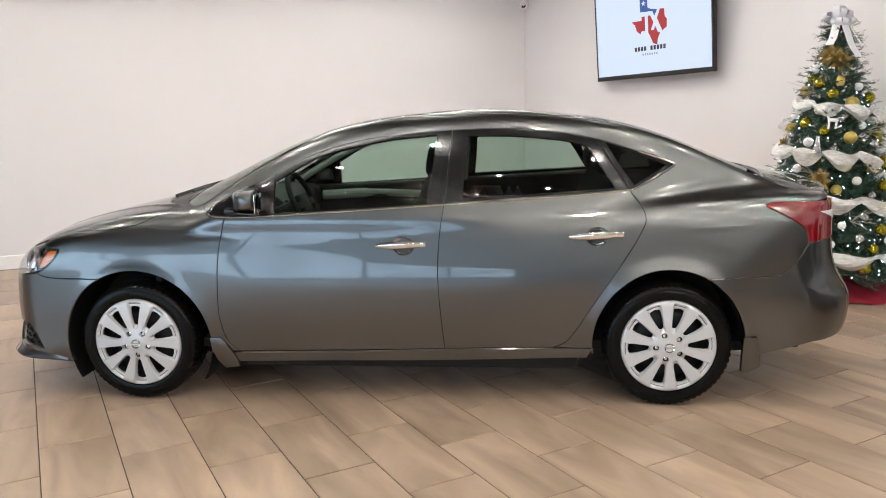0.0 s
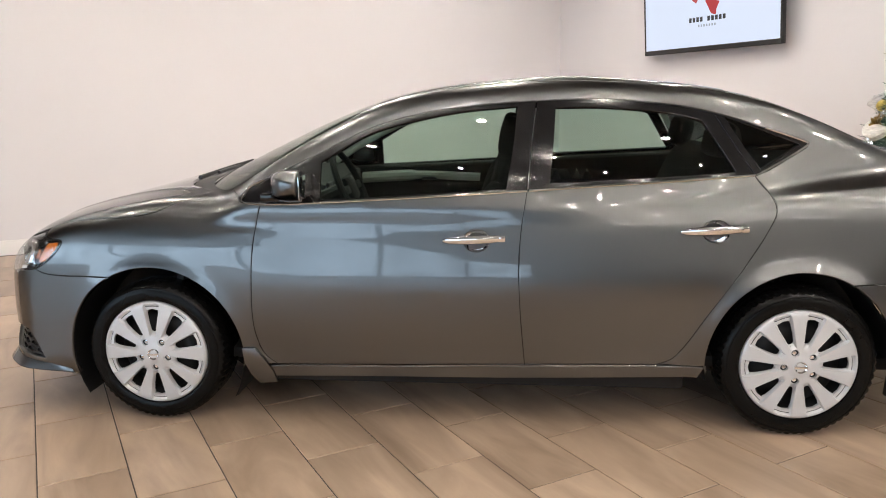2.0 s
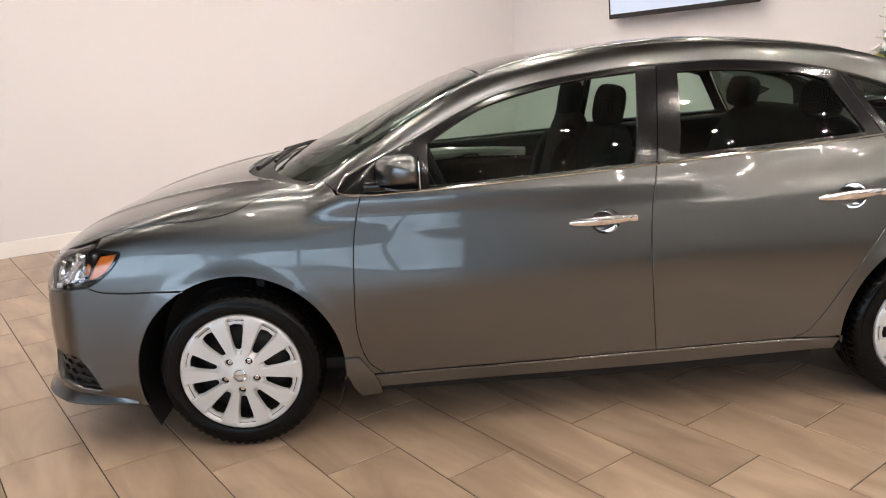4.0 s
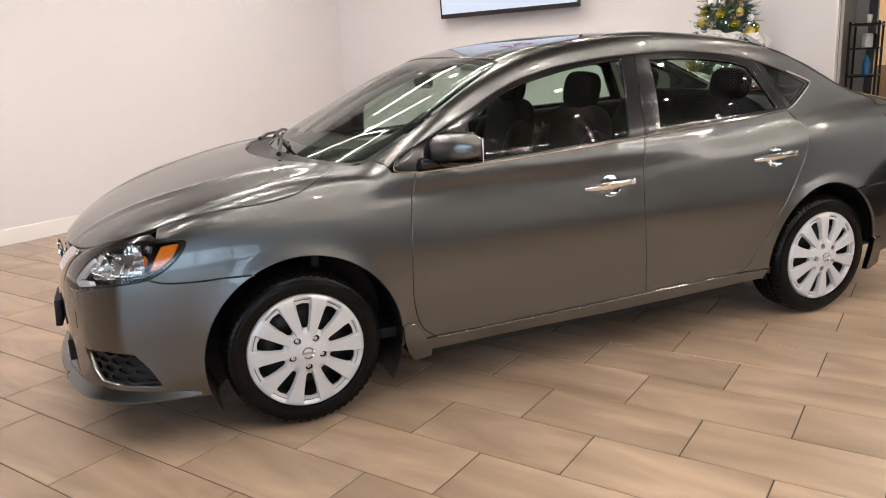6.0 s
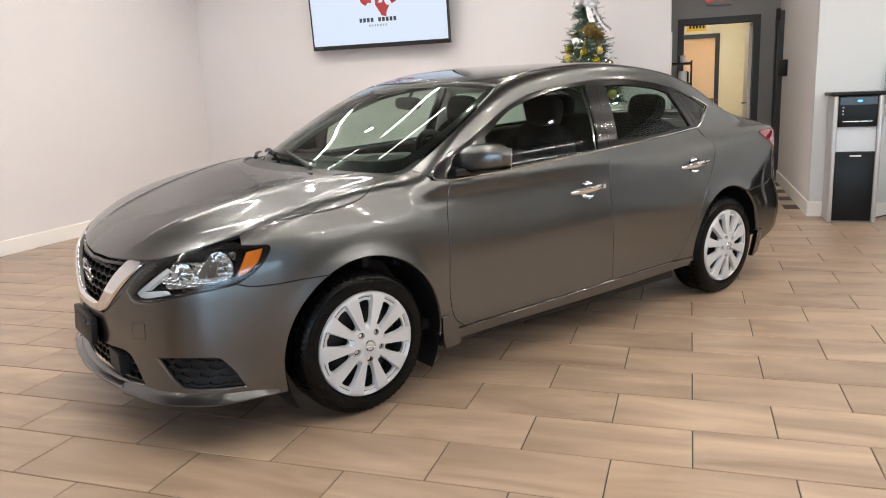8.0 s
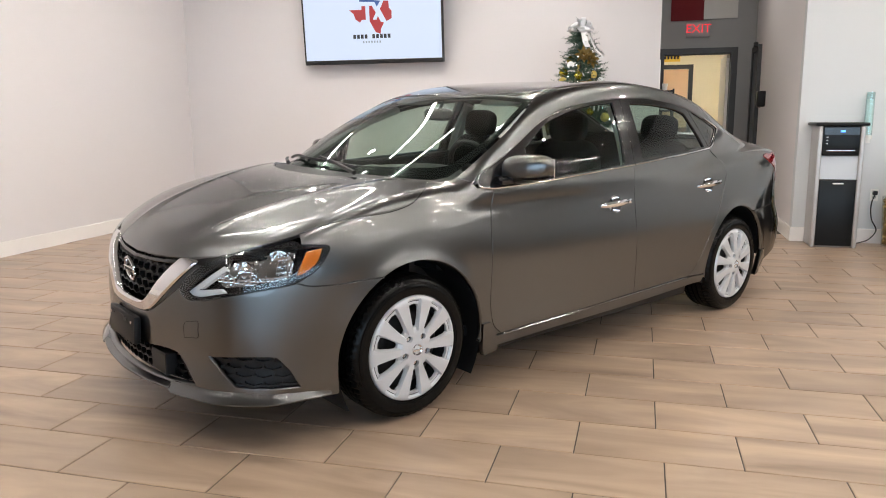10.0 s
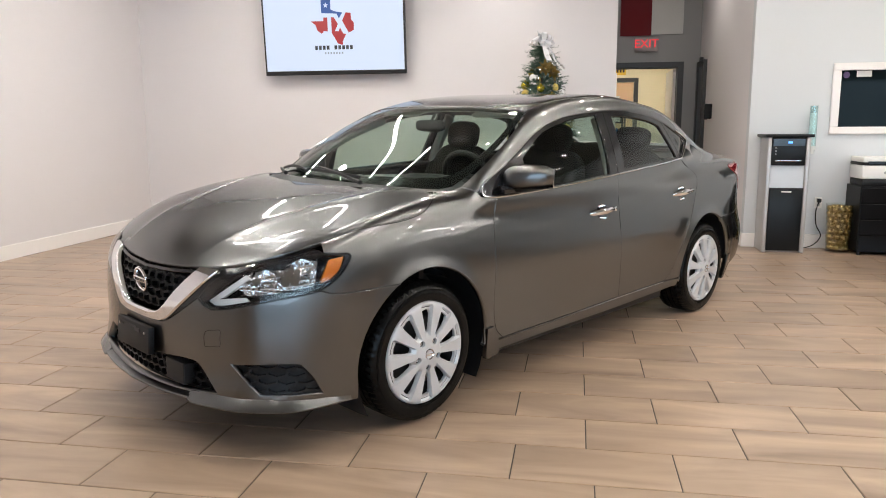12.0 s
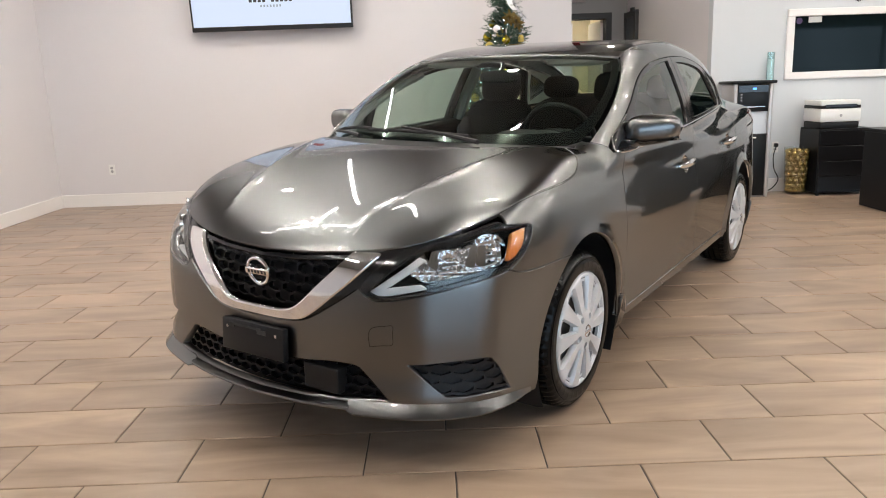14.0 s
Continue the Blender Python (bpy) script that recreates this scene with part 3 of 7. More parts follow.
def onto(kind, u, v, f=body):
    """Points of the field's surface from 2D places: side (x, z), top (x, y), nose and tail (degrees, z), slope (x, slant)."""
    u, v = np.atleast_1d(np.asarray(u, float)), np.atleast_1d(np.asarray(v, float))
    o, e = np.zeros_like(u), np.ones_like(u)
    if kind == "side":
        a, w = np.stack([u, 1.3 * e, v], 1), np.stack([o, -e, o], 1)
    elif kind == "top":
        a, w = np.stack([u, v, 1.7 * e], 1), np.stack([o, o, -e], 1)
    elif kind == "slope":
        a = np.stack([u, -v * math.sin(PHI) + 2.2 * math.cos(PHI), v * math.cos(PHI) + 2.2 * math.sin(PHI)], 1)
        w = np.stack([o, -e * math.cos(PHI), -e * math.sin(PHI)], 1)
    else:
        t, s, c = np.radians(u), 1 if kind == "nose" else -1, NOSE_C if kind == "nose" else TAIL_C
        w = np.stack([-s * np.cos(t), -np.sin(t), o], 1)
        a = np.stack([c * e, o, v], 1) - 1.5 * w
    p, ok = reach(f, a, w, far=2.4 if kind == "slope" else 1.5, steps=240)
    return p


def flat(kind, p):
    """The 2D place of a 3D point in a panel's frame, in metres."""
    x, y, z = np.asarray(p, float).T
    if kind == "side":
        return np.stack([x, z], 1)
    if kind == "top":
        return np.stack([x, y], 1)
    if kind == "slope":
        return np.stack([x, z * math.cos(PHI) - y * math.sin(PHI)], 1)
    s, c = (1, NOSE_C) if kind == "nose" else (-1, TAIL_C)
    return np.stack([np.degrees(np.arctan2(y, s * (x - c))) * DEG, z], 1)


def S(*pts, f=body):
    return onto("side", [p[0] for p in pts], [p[1] for p in pts], f)


def T(*pts, f=body):
    return onto("top", [p[0] for p in pts], [p[1] for p in pts], f)


def N(*pts, f=body):
    return onto("nose", [p[0] for p in pts], [p[1] for p in pts], f)


def R(*pts, f=body):
    return onto("tail", [p[0] for p in pts], [p[1] for p in pts], f)


def NY(*pts, f=body):
    """Points of the nose from (y, z)."""
    y, z = np.array([p[0] for p in pts], float), np.array([p[1] for p in pts], float)
    a = np.stack([np.full_like(y, 2.9), y, z], 1)
    return reach(f, a, np.tile([-1.0, 0, 0], (len(y), 1)), far=1.6, steps=320)[0]


def bend(pts, step=0.012):
    """A smooth line through points, in even small steps, ends kept."""
    pts = np.asarray(pts, float)
    if len(pts) > 2:
        P = np.vstack([2 * pts[0] - pts[1], pts, 2 * pts[-1] - pts[-2]])
        out = []
        for i in range(1, len(P) - 2):
            n = max(2, int(np.linalg.norm(P[i + 1] - P[i]) / step) + 1)
            d = [max(np.linalg.norm(P[i + k + 1] - P[i + k]), 1e-6) ** 0.5 for k in (-1, 0, 1)]
            t = np.linspace(0, 1, n, endpoint=False)[:, None]
            m1 = (P[i + 1] - P[i]) + d[1] * ((P[i] - P[i - 1]) / d[0] - (P[i + 1] - P[i - 1]) / (d[0] + d[1]))
            m2 = (P[i + 1] - P[i]) + d[1] * ((P[i + 2] - P[i + 1]) / d[2] - (P[i + 2] - P[i]) / (d[1] + d[2]))
            out.append((2 * t ** 3 - 3 * t ** 2 + 1) * P[i] + (t ** 3 - 2 * t ** 2 + t) * m1 + (3 * t ** 2 - 2 * t ** 3) * P[i + 1] + (t ** 3 - t ** 2) * m2)
        return np.vstack(out + [pts[-1:]])
    n = max(2, int(np.linalg.norm(pts[1] - pts[0]) / step) + 1)
    t = np.linspace(0, 1, n + 1)[:, None]
    return pts[0] * (1 - t) + pts[1] * t


def loop2d(kind, segs, step):
    """One closed 2D outline from 3D segments; each segment is smooth, corners lie between them."""
    segs = [flat(kind, s) for s in segs]
    out = []
    for i, s in enumerate(segs):
        out.append(bend(s, step)[:-1])
        a, b = s[-1], segs[(i + 1) % len(segs)][0]
        if np.linalg.norm(a - b) > 1e-4:
            out.append(bend(np.array([a, b]), step)[:-1])
    P = np.vstack(out)
    keep = np.linalg.norm(P - np.roll(P, 1, 0), axis=1) > step * 0.2
    P = P[keep]
    area = 0.5 * np.sum(P[:, 0] * np.roll(P[:, 1], -1) - P[:, 1] * np.roll(P[:, 0], -1))
    return P if area > 0 else P[::-1]


def outward(P):
    d = np.roll(P, -1, 0) - np.roll(P, 1, 0)
    o = np.stack([d[:, 1], -d[:, 0]], 1)
    return o / np.maximum(np.linalg.norm(o, axis=1, keepdims=True), 1e-9)


def inside(P, q):
    """Which points q lie inside the loop P."""
    x, y = q[:, 0:1], q[:, 1:2]
    x0, y0, x1, y1 = P[:, 0], P[:, 1], np.roll(P[:, 0], -1), np.roll(P[:, 1], -1)
    cross = ((y0 > y) != (y1 > y)) & (x < (x1 - x0) * (y - y0) / np.where(y1 == y0, 1e-12, y1 - y0) + x0)
    return cross.sum(1) % 2 == 1


def panel_mesh(kind, segs, f=body, res=0.03, gap=0.0035, flange=0.02, proud=0.0, holes=(), step=0.012, edge=0.0012, hole_flange=None, hole_gap=0.0):
    loops = [loop2d(kind, segs, step)]
    loops[0] = loops[0] - gap * outward(loops[0])
    for h in holes:
        H = loop2d(kind, h, step)
        loops.append(H + hole_gap * outward(H))
    lo, hi = loops[0].min(0), loops[0].max(0)
    gx, gy = np.meshgrid(np.arange(lo[0] + res / 2, hi[0], res), np.arange(lo[1] + res / 2, hi[1], res))
    gx[1::2] += res / 2
    q = np.stack([gx.ravel(), gy.ravel()], 1)
    ok = inside(loops[0], q)
    for H in loops[1:]:
        ok &= ~inside(H, q)
    q = q[ok]
    B = np.vstack(loops)
    if len(q):
        d = np.sqrt(((q[:, None, :] - B[None]) ** 2).sum(2).min(1))
        q = q[d > res * 0.45]
    edges, at = [], 0
    for H in loops:
        n = len(H)
        edges += [(at + i, at + (i + 1) % n) for i in range(n)]
        at += n
    pts = np.vstack([B, q])
    vs, es, fs, ov, oe, of = delaunay_2d_cdt([Vector(p) for p in pts], edges, [], 0, 1e-6)
    V2 = np.array([(v.x, v.y) for v in vs])
    mid = V2[np.array(fs)].mean(1)
    ok = inside(loops[0], mid)
    for H in loops[1:]:
        ok &= ~inside(H, mid)
    fs = [t for t, k in zip(fs, ok) if k]
    scale = 1 / DEG if kind in ("nose", "tail") else 1.0
    P3 = onto(kind, V2[:, 0] * scale, V2[:, 1], f)
    Nn = normal(f, P3)
    P3 = P3 + proud * Nn
    back = {}
    for i, olds in enumerate(ov):
        for o in olds:
            back[o] = i
    verts, normals, faces = list(P3), list(Nn), []
    for tri in fs:
        a, b, c = (P3[i] for i in tri[:3])
        good = np.dot(np.cross(b - a, c - a), Nn[tri[0]]) > 0
        faces.append(tuple(tri) if good else tuple(tri[::-1]))
    at = 0
    for k, H in enumerate(loops):
        n = len(H)
        idx = [back.get(at + i) for i in range(n)]
        at += n
        idx = [i for i in idx if i is not None]
        n = len(idx)
        p, nn = P3[idx], Nn[idx]
        tan = np.roll(p, -1, 0) - np.roll(p, 1, 0)
        out = np.cross(tan, nn)
        out /= np.maximum(np.linalg.norm(out, axis=1, keepdims=True), 1e-9)
        cen = p.mean(0)
        if np.sum(out * (p - cen)) < 0:
            out = -out
        if k:
            out = -out
        deep = flange if (k == 0 or hole_flange is None) else hole_flange
        if deep <= 0:
            continue
        b0 = len(verts)
        verts += list(p) + list(p + edge * out - edge * nn) + list(p + edge * out - deep * nn)
        mid = nn + out
        mid /= np.linalg.norm(mid, axis=1, keepdims=True)
        normals += list(nn) + list(mid) + list(out)
        for r in (0, 1):
            for i in range(n):
                j = (i + 1) % n
                a, b, c, d = b0 + r * n + i, b0 + r * n + j, b0 + (r + 1) * n + j, b0 + (r + 1) * n + i
                m = np.cross(verts[b] - verts[a], verts[d] - verts[a])
                faces.append((a, b, c, d) if np.dot(m, out[i] + 0.3 * nn[i]) > 0 else (d, c, b, a))
    return np.array(verts), np.array(normals), faces


def put_mesh(name, verts, normals, faces, material, parent, label=""):
    me = bpy.data.meshes.new(name)
    me.from_pydata([tuple(map(float, v)) for v in verts], [], faces)
    me.materials.append(material)
    for p in me.polygons:
        p.use_smooth = True
    me.normals_split_custom_set_from_vertices([tuple(map(float, n)) for n in normals])
    ob = new(name, me)
    ob.parent = parent
    if label:
        ob["label"] = label
    return ob


FLIP = np.array([1.0, -1.0, 1.0])


def panel(name, kind, segs, material, parent, label="", both=False, centre=False, **kw):
    """A body panel. both: one for each side of the car (parent may be a pair); centre: mirrored into one piece across the middle."""
    v, n, fc = panel_mesh(kind, segs, **kw)
    if centre:
        k = len(v)
        v, n = np.vstack([v, v * FLIP]), np.vstack([n, n * FLIP])
        fc = fc + [tuple(i + k for i in q[::-1]) for q in fc]
        return put_mesh(name, v, n, fc, material, parent, label)
    if not both:
        return put_mesh(name, v, n, fc, material, parent, label)
    pa, pb = parent if isinstance(parent, tuple) else (parent, parent)
    return (put_mesh(name, v, n, fc, material, pa, label),
            put_mesh(name, v * FLIP, n * FLIP, [q[::-1] for q in fc], material, pb, label))


def mirrored(bm):
    """A copy of a bmesh across the car's middle."""
    out = bm.copy()
    bmesh.ops.scale(out, vec=(1, -1, 1), verts=out.verts)
    bmesh.ops.reverse_faces(out, faces=out.faces)
    return out


def pair(name, bm, material, parent, label="", smooth=True):
    """The same part on both sides of the car."""
    pa, pb = parent if isinstance(parent, tuple) else (parent, parent)
    b2 = mirrored(bm)
    return part(name, bm, material, pa, label, smooth), part(name, b2, material, pb, label, smooth)


def sym(segs):
    """A half outline (y from 0 up and back to 0) closed across the middle: its mirror image follows."""
    P = [np.asarray(s, float) for s in segs]
    return P + [(s * FLIP)[::-1] for s in P[::-1]]


def strip_rod(points, r, lift=0.004, f=body):
    """A thin round strip laid on the body along a line."""
    p = bend(points, 0.03)
    return tube([tuple(q) for q in p + lift * normal(f, p)], r, 8)


def guard(outline):
    """A flared painted flap behind a wheel."""
    v = S(*outline)
    bm = bmesh.new()
    n = len(v)
    out = [bm.verts.new((x, y + 0.012, z)) for x, y, z in v]
    ins = [bm.verts.new((x, y - 0.02, z)) for x, y, z in v]
    bm.faces.new(out), bm.faces.new(ins[::-1])
    for i in range(n):
        j = (i + 1) % n
        bm.faces.new((out[i], ins[i], ins[j], out[j]))
    bmesh.ops.recalc_face_normals(bm, faces=bm.faces)
    bmesh.ops.bevel(bm, geom=[e for e in bm.edges], offset=0.004, segments=2, affect="EDGES", profile=0.5)
    return bm


# ---- the car ----
CAR = pose(1.988, 6.915, 0.021, -1.4, 0, 145.85)
car = thing("car", "dark metallic grey sedan with white wheel covers on the tiles", "car", CAR)
PAINT = M["paint"]
BLACK, GLOSS, CHROME = M["black"], M["gloss_black"], M["chrome"]


def arch(cx, cz, rx, rz, a0, a1, n=24):
    return [(cx + rx * math.cos(radians(a0 + (a1 - a0) * i / n)), cz + rz * math.sin(radians(a0 + (a1 - a0) * i / n))) for i in range(n + 1)]


ARCH_F = (1.342, 0.307, 0.388, 0.388)
ARCH_R = (-1.345, 0.315, 0.365, 0.383)

# lines that neighbouring panels share
hood_side = T((2.196, 0.0), (2.178, 0.2), (2.13, 0.40), (2.045, 0.575), (1.95, 0.665), (1.83, 0.733), (1.7, 0.772), (1.55, 0.792), (1.42, 0.794), (1.31, 0.783), (1.24, 0.755), (1.17, 0.70), (1.117, 0.645))
hood_back = T((1.117, 0.645), (1.20, 0.575), (1.30, 0.43), (1.37, 0.2), (1.385, 0.0))
front_seam = S((0.852, 0.957), (0.872, 0.88), (0.887, 0.79), (0.897, 0.636), (0.897, 0.427), (0.864, 0.319), (0.808, 0.268))
mid_seam = S((-0.255, 1.010), (-0.232, 0.85), (-0.224, 0.697), (-0.231, 0.522), (-0.251, 0.292))
rear_seam = S((-1.166, 1.063), (-1.21, 1.005), (-1.230, 0.932), (-1.196, 0.853), (-1.113, 0.720), (-0.981, 0.526), (-0.895, 0.385), (-0.85, 0.330), (-0.79, 0.304))
belt_f = S((0.945, 0.966), (0.852, 0.957), (0.639, 0.962), (0.209, 0.984), (-0.255, 1.010))
belt_r = S((-0.255, 1.010), (-0.573, 1.029), (-0.848, 1.044), (-1.166, 1.063))
sill_f = S((0.808, 0.268), (0.3, 0.277), (-0.251, 0.292))
sill_r = S((-0.251, 0.292), (-0.55, 0.299), (-0.79, 0.304))
bumper_seam = S((1.518, 0.6525), (1.614, 0.653), (1.743, 0.651), (1.837, 0.657), (1.885, 0.673))
lamp_low = N((49.6, 0.672), (42.7, 0.652), (37.0, 0.628), (28.5, 0.592), (25.6, 0.589), (24.0, 0.602), (22.6, 0.626))
lamp_top = N((22.6, 0.626), (24.6, 0.67), (27.3, 0.714), (33.7, 0.772), (42.7, 0.800), (48.4, 0.824), (50.2, 0.812))
lamp_tip = N((50.2, 0.812), (53.5, 0.806), (55.8, 0.803), (56.4, 0.794), (55.0, 0.745), (52.3, 0.70), (49.6, 0.672))

panel("hood", "top", sym([hood_side, hood_back]), PAINT, car, res=0.02)
panel("fender", "slope", [
    hood_side[5:],
    np.vstack([hood_side[-1:], T((1.06, 0.68), (1.0, 0.705))]),
    np.vstack([T((1.0, 0.705)), S((0.955, 0.985), (0.945, 0.966))]),
    np.vstack([S((0.945, 0.966)), front_seam[:1]]),
    front_seam,
    np.vstack([front_seam[-1:], S((0.88, 0.262), (0.962, 0.262))]),
    S(*arch(*ARCH_F, 187, 63)),
    bumper_seam,
    lamp_tip[::-1],
    np.vstack([lamp_tip[:1], hood_side[5:6]]),
], PAINT, car, both=True, res=0.022)


def round_hole(cx, cz, rx, rz, n=20):
    return [S(*arch(cx, cz, rx, rz, 0, 360, n)[:-1])]


CUPS = ((-0.052, 0.813), (-1.0, 0.855))
front_door = panel("front_door", "side", [front_seam, sill_f, mid_seam[::-1], belt_f[1:][::-1]], PAINT, car, both=True, res=0.028,
                   holes=[round_hole(*CUPS[0], 0.058, 0.048)], hole_flange=0.004, edge=0.002)
rear_door = panel("rear_door", "side", [mid_seam, sill_r, rear_seam[::-1], belt_r[::-1]], PAINT, car, both=True, res=0.028,
                  holes=[round_hole(*CUPS[1], 0.058, 0.048)], hole_flange=0.004, edge=0.002)

# sill; the chrome strip above stands in for the seal's bright reflection
panel("sill", "side", [S((0.88, 0.256), (0.808, 0.2605)), S((0.808, 0.2605), (0.3, 0.2695), (-0.251, 0.2845), (-0.79, 0.2965), (-0.88, 0.2975), (-0.978, 0.2985)),
                       S((-0.978, 0.2985), (-0.955, 0.248)), S((-0.955, 0.248), (-0.2, 0.222), (0.4, 0.213), (0.88, 0.203))], PAINT, car, both=True, res=0.03)
sill_line = S((0.80, 0.264), (0.3, 0.273), (-0.251, 0.288), (-0.79, 0.300))
pair("sill_seal", strip_rod(sill_line, 0.0022, 0.0005), M["trim_chrome"], car, "thin chrome strip in place of the highlight along the sill seal")

# rear quarter, rear pillar, roof rail and windscreen pillar in one
rail_top = T((1.0, 0.705), (0.9, 0.712), (0.7, 0.698), (0.46, 0.632), (0.375, 0.592), (0.25, 0.580), (0.0, 0.574), (-0.4, 0.565), (-0.8, 0.552), (-1.1, 0.542), (-1.4, 0.53), (-1.65, 0.522), (-1.83, 0.53))
trunk_side = T((-1.83, 0.53), (-1.95, 0.60), (-2.05, 0.618), (-2.14, 0.61))
dlo_top = S((0.905, 1.025), (0.857, 1.049), (0.732, 1.108), (0.618, 1.160), (0.393, 1.266), (0.165, 1.327), (-0.064, 1.355), (-0.292, 1.370), (-0.574, 1.373), (-0.855, 1.346), (-1.022, 1.312), (-1.215, 1.251), (-1.37, 1.197))
dlo_tip = S((-1.37, 1.197), (-1.394, 1.184), (-1.382, 1.171))
dlo_low = S((-1.382, 1.171), (-1.27, 1.110), (-1.20, 1.075), (-1.166, 1.063))
tail_side = S((-2.012, 0.812), (-1.986, 0.874), (-1.905, 0.935), (-1.826, 0.974), (-1.795, 0.995), (-1.83, 1.008), (-1.95, 1.010), (-2.05, 1.006))
rear_bumper_seam = S((-1.524, 0.650), (-1.60, 0.653), (-1.704, 0.656), (-1.80, 0.659), (-1.872, 0.666), (-1.930, 0.702), (-1.97, 0.755), (-2.012, 0.812))
arch_r_up = S(*arch(*ARCH_R, 119, -6))
panel("body_side", "slope", [
    rail_top,
    trunk_side,
    np.vstack([trunk_side[-1:], R((38.0, 1.012)), tail_side[-1:]]),
    tail_side[::-1],
    rear_bumper_seam[::-1],
    arch_r_up,
    np.vstack([arch_r_up[-1:], S((-0.982, 0.303))]),
    S((-0.982, 0.303), (-0.80, 0.3045)),
    np.vstack([S((-0.80, 0.3045)), rear_seam[7:8]]),
    rear_seam[:8][::-1],
    dlo_low[::-1],
    dlo_tip[::-1],
    dlo_top[::-1],
    np.vstack([dlo_top[:1], S((0.955, 0.985))]),
], PAINT, car, both=True, res=0.024)

# roof and trunk lid
panel("roof", "top", sym([T((-1.04, 0.0), (-1.05, 0.3), (-1.08, 0.534)), T((-1.08, 0.534), (-0.8, 0.547), (-0.4, 0.560), (0.0, 0.569), (0.25, 0.575), (0.372, 0.585)), T((0.372, 0.585), (0.376, 0.3), (0.376, 0.0))]), PAINT, car, res=0.04, gap=0.002)
panel("trunk_lid", "top", sym([T((-1.90, 0.0), (-1.88, 0.3), (-1.85, 0.528)), T((-1.85, 0.528), (-1.95, 0.592), (-2.05, 0.61), (-2.12, 0.605)), T((-2.12, 0.605), (-2.185, 0.45), (-2.215, 0.2), (-2.22, 0.0))]), PAINT, car, res=0.03)


# glass
def window(name, kind, segs, mat, parent, both=True, inset=-0.004, label=""):
    return panel(name, kind, segs, mat, parent, label, both=both, f=upper, proud=inset, flange=0, gap=0.0, res=0.05)


ws_low = T((1.27, 0.0), (1.255, 0.25), (1.20, 0.45), (1.12, 0.585), (1.02, 0.672), f=upper)
ws_side = T((1.02, 0.672), (0.91, 0.693), (0.70, 0.684), (0.46, 0.622), (0.385, 0.585), f=upper)
ws_top = T((0.385, 0.585), (0.387, 0.3), (0.387, 0.0), f=upper)
windscreen = window("windscreen", "top", sym([ws_low, ws_side, ws_top]), M["glass_front"], car, both=False, label="greenish windscreen with long light reflections")
ws_in = [T((1.19, 0.0), (1.175, 0.25), (1.11, 0.45), (1.03, 0.58), f=upper), T((1.03, 0.58), (0.98, 0.628), f=upper), T((0.98, 0.628), (0.88, 0.652), (0.69, 0.648), (0.5, 0.60), (0.43, 0.57), f=upper), T((0.43, 0.57), (0.435, 0.3), (0.437, 0.0), f=upper)]
panel("glass_border", "top", sym([ws_low, ws_side, ws_top]), GLOSS, windscreen, f=upper, proud=-0.007, flange=0, gap=0.0, res=0.05, holes=[sym(ws_in)])
rear_window = window("rear_window", "top", sym([T((-1.055, 0.0), (-1.068, 0.3), (-1.10, 0.522), f=upper), T((-1.10, 0.522), (-1.4, 0.515), (-1.65, 0.507), (-1.78, 0.50), f=upper), T((-1.78, 0.50), (-1.84, 0.3), (-1.86, 0.0), f=upper)]), M["glass_front"], car, both=False)
# plastic scuttle below the windscreen
panel("cowl", "top", sym([T((1.378, 0.0), (1.362, 0.2), (1.293, 0.43), (1.195, 0.57), (1.117, 0.635)), T((1.117, 0.635), (1.04, 0.665)), T((1.04, 0.665), (1.12, 0.578), (1.20, 0.44), (1.255, 0.25), (1.27, 0.0))]), BLACK, car, res=0.03, proud=-0.012, flange=0.02, gap=0.0)

g_front = [S((0.60, 0.978), (0.60, 1.06), (0.598, 1.132), f=upper), S((0.598, 1.132), (0.391, 1.245), (0.163, 1.305), (-0.008, 1.333), (-0.217, 1.350), f=upper), S((-0.217, 1.350), (-0.20, 1.19), (-0.172, 1.018), f=upper), S((-0.172, 1.018), (0.2, 0.998), (0.60, 0.978), f=upper)]
g_rear = [S((-0.345, 1.041), (-0.36, 1.19), (-0.371, 1.343), f=upper), S((-0.371, 1.343), (-0.55, 1.342), (-0.715, 1.330), (-0.882, 1.307), (-0.965, 1.282), f=upper), S((-0.965, 1.282), (-1.035, 1.175), (-1.095, 1.078), f=upper), S((-1.095, 1.078), (-0.8, 1.062), (-0.345, 1.041), f=upper)]
g_quarter = [S((-1.052, 1.298), (-1.13, 1.271), (-1.215, 1.238), (-1.358, 1.182), f=upper), S((-1.358, 1.182), (-1.28, 1.137), (-1.19, 1.087), f=upper), S((-1.19, 1.087), (-1.12, 1.185), (-1.052, 1.298), f=upper)]
window("side_window", "side", g_front, M["glass_side"], front_door, inset=-0.008)
window("side_window", "side", g_rear, M["glass_side"], rear_door, inset=-0.008)
frame_gap = S((-0.258, 1.016), (-0.272, 1.18), (-0.294, 1.368))
rear_cut = S((-1.010, 1.312), (-1.088, 1.185), (-1.163, 1.070))
panel("window_frame", "side", [dlo_top[:8], frame_gap[::-1], S((-0.258, 1.016), (0.209, 0.990), (0.639, 0.968), (0.845, 0.963)), S((0.845, 0.963), (0.90, 0.966), (0.93, 0.974)), S((0.93, 0.974), (0.92, 1.0), (0.905, 1.025))], GLOSS, front_door, both=True, proud=0.001, gap=0.003, flange=0.03, holes=[g_front], hole_flange=0.02, res=0.04)
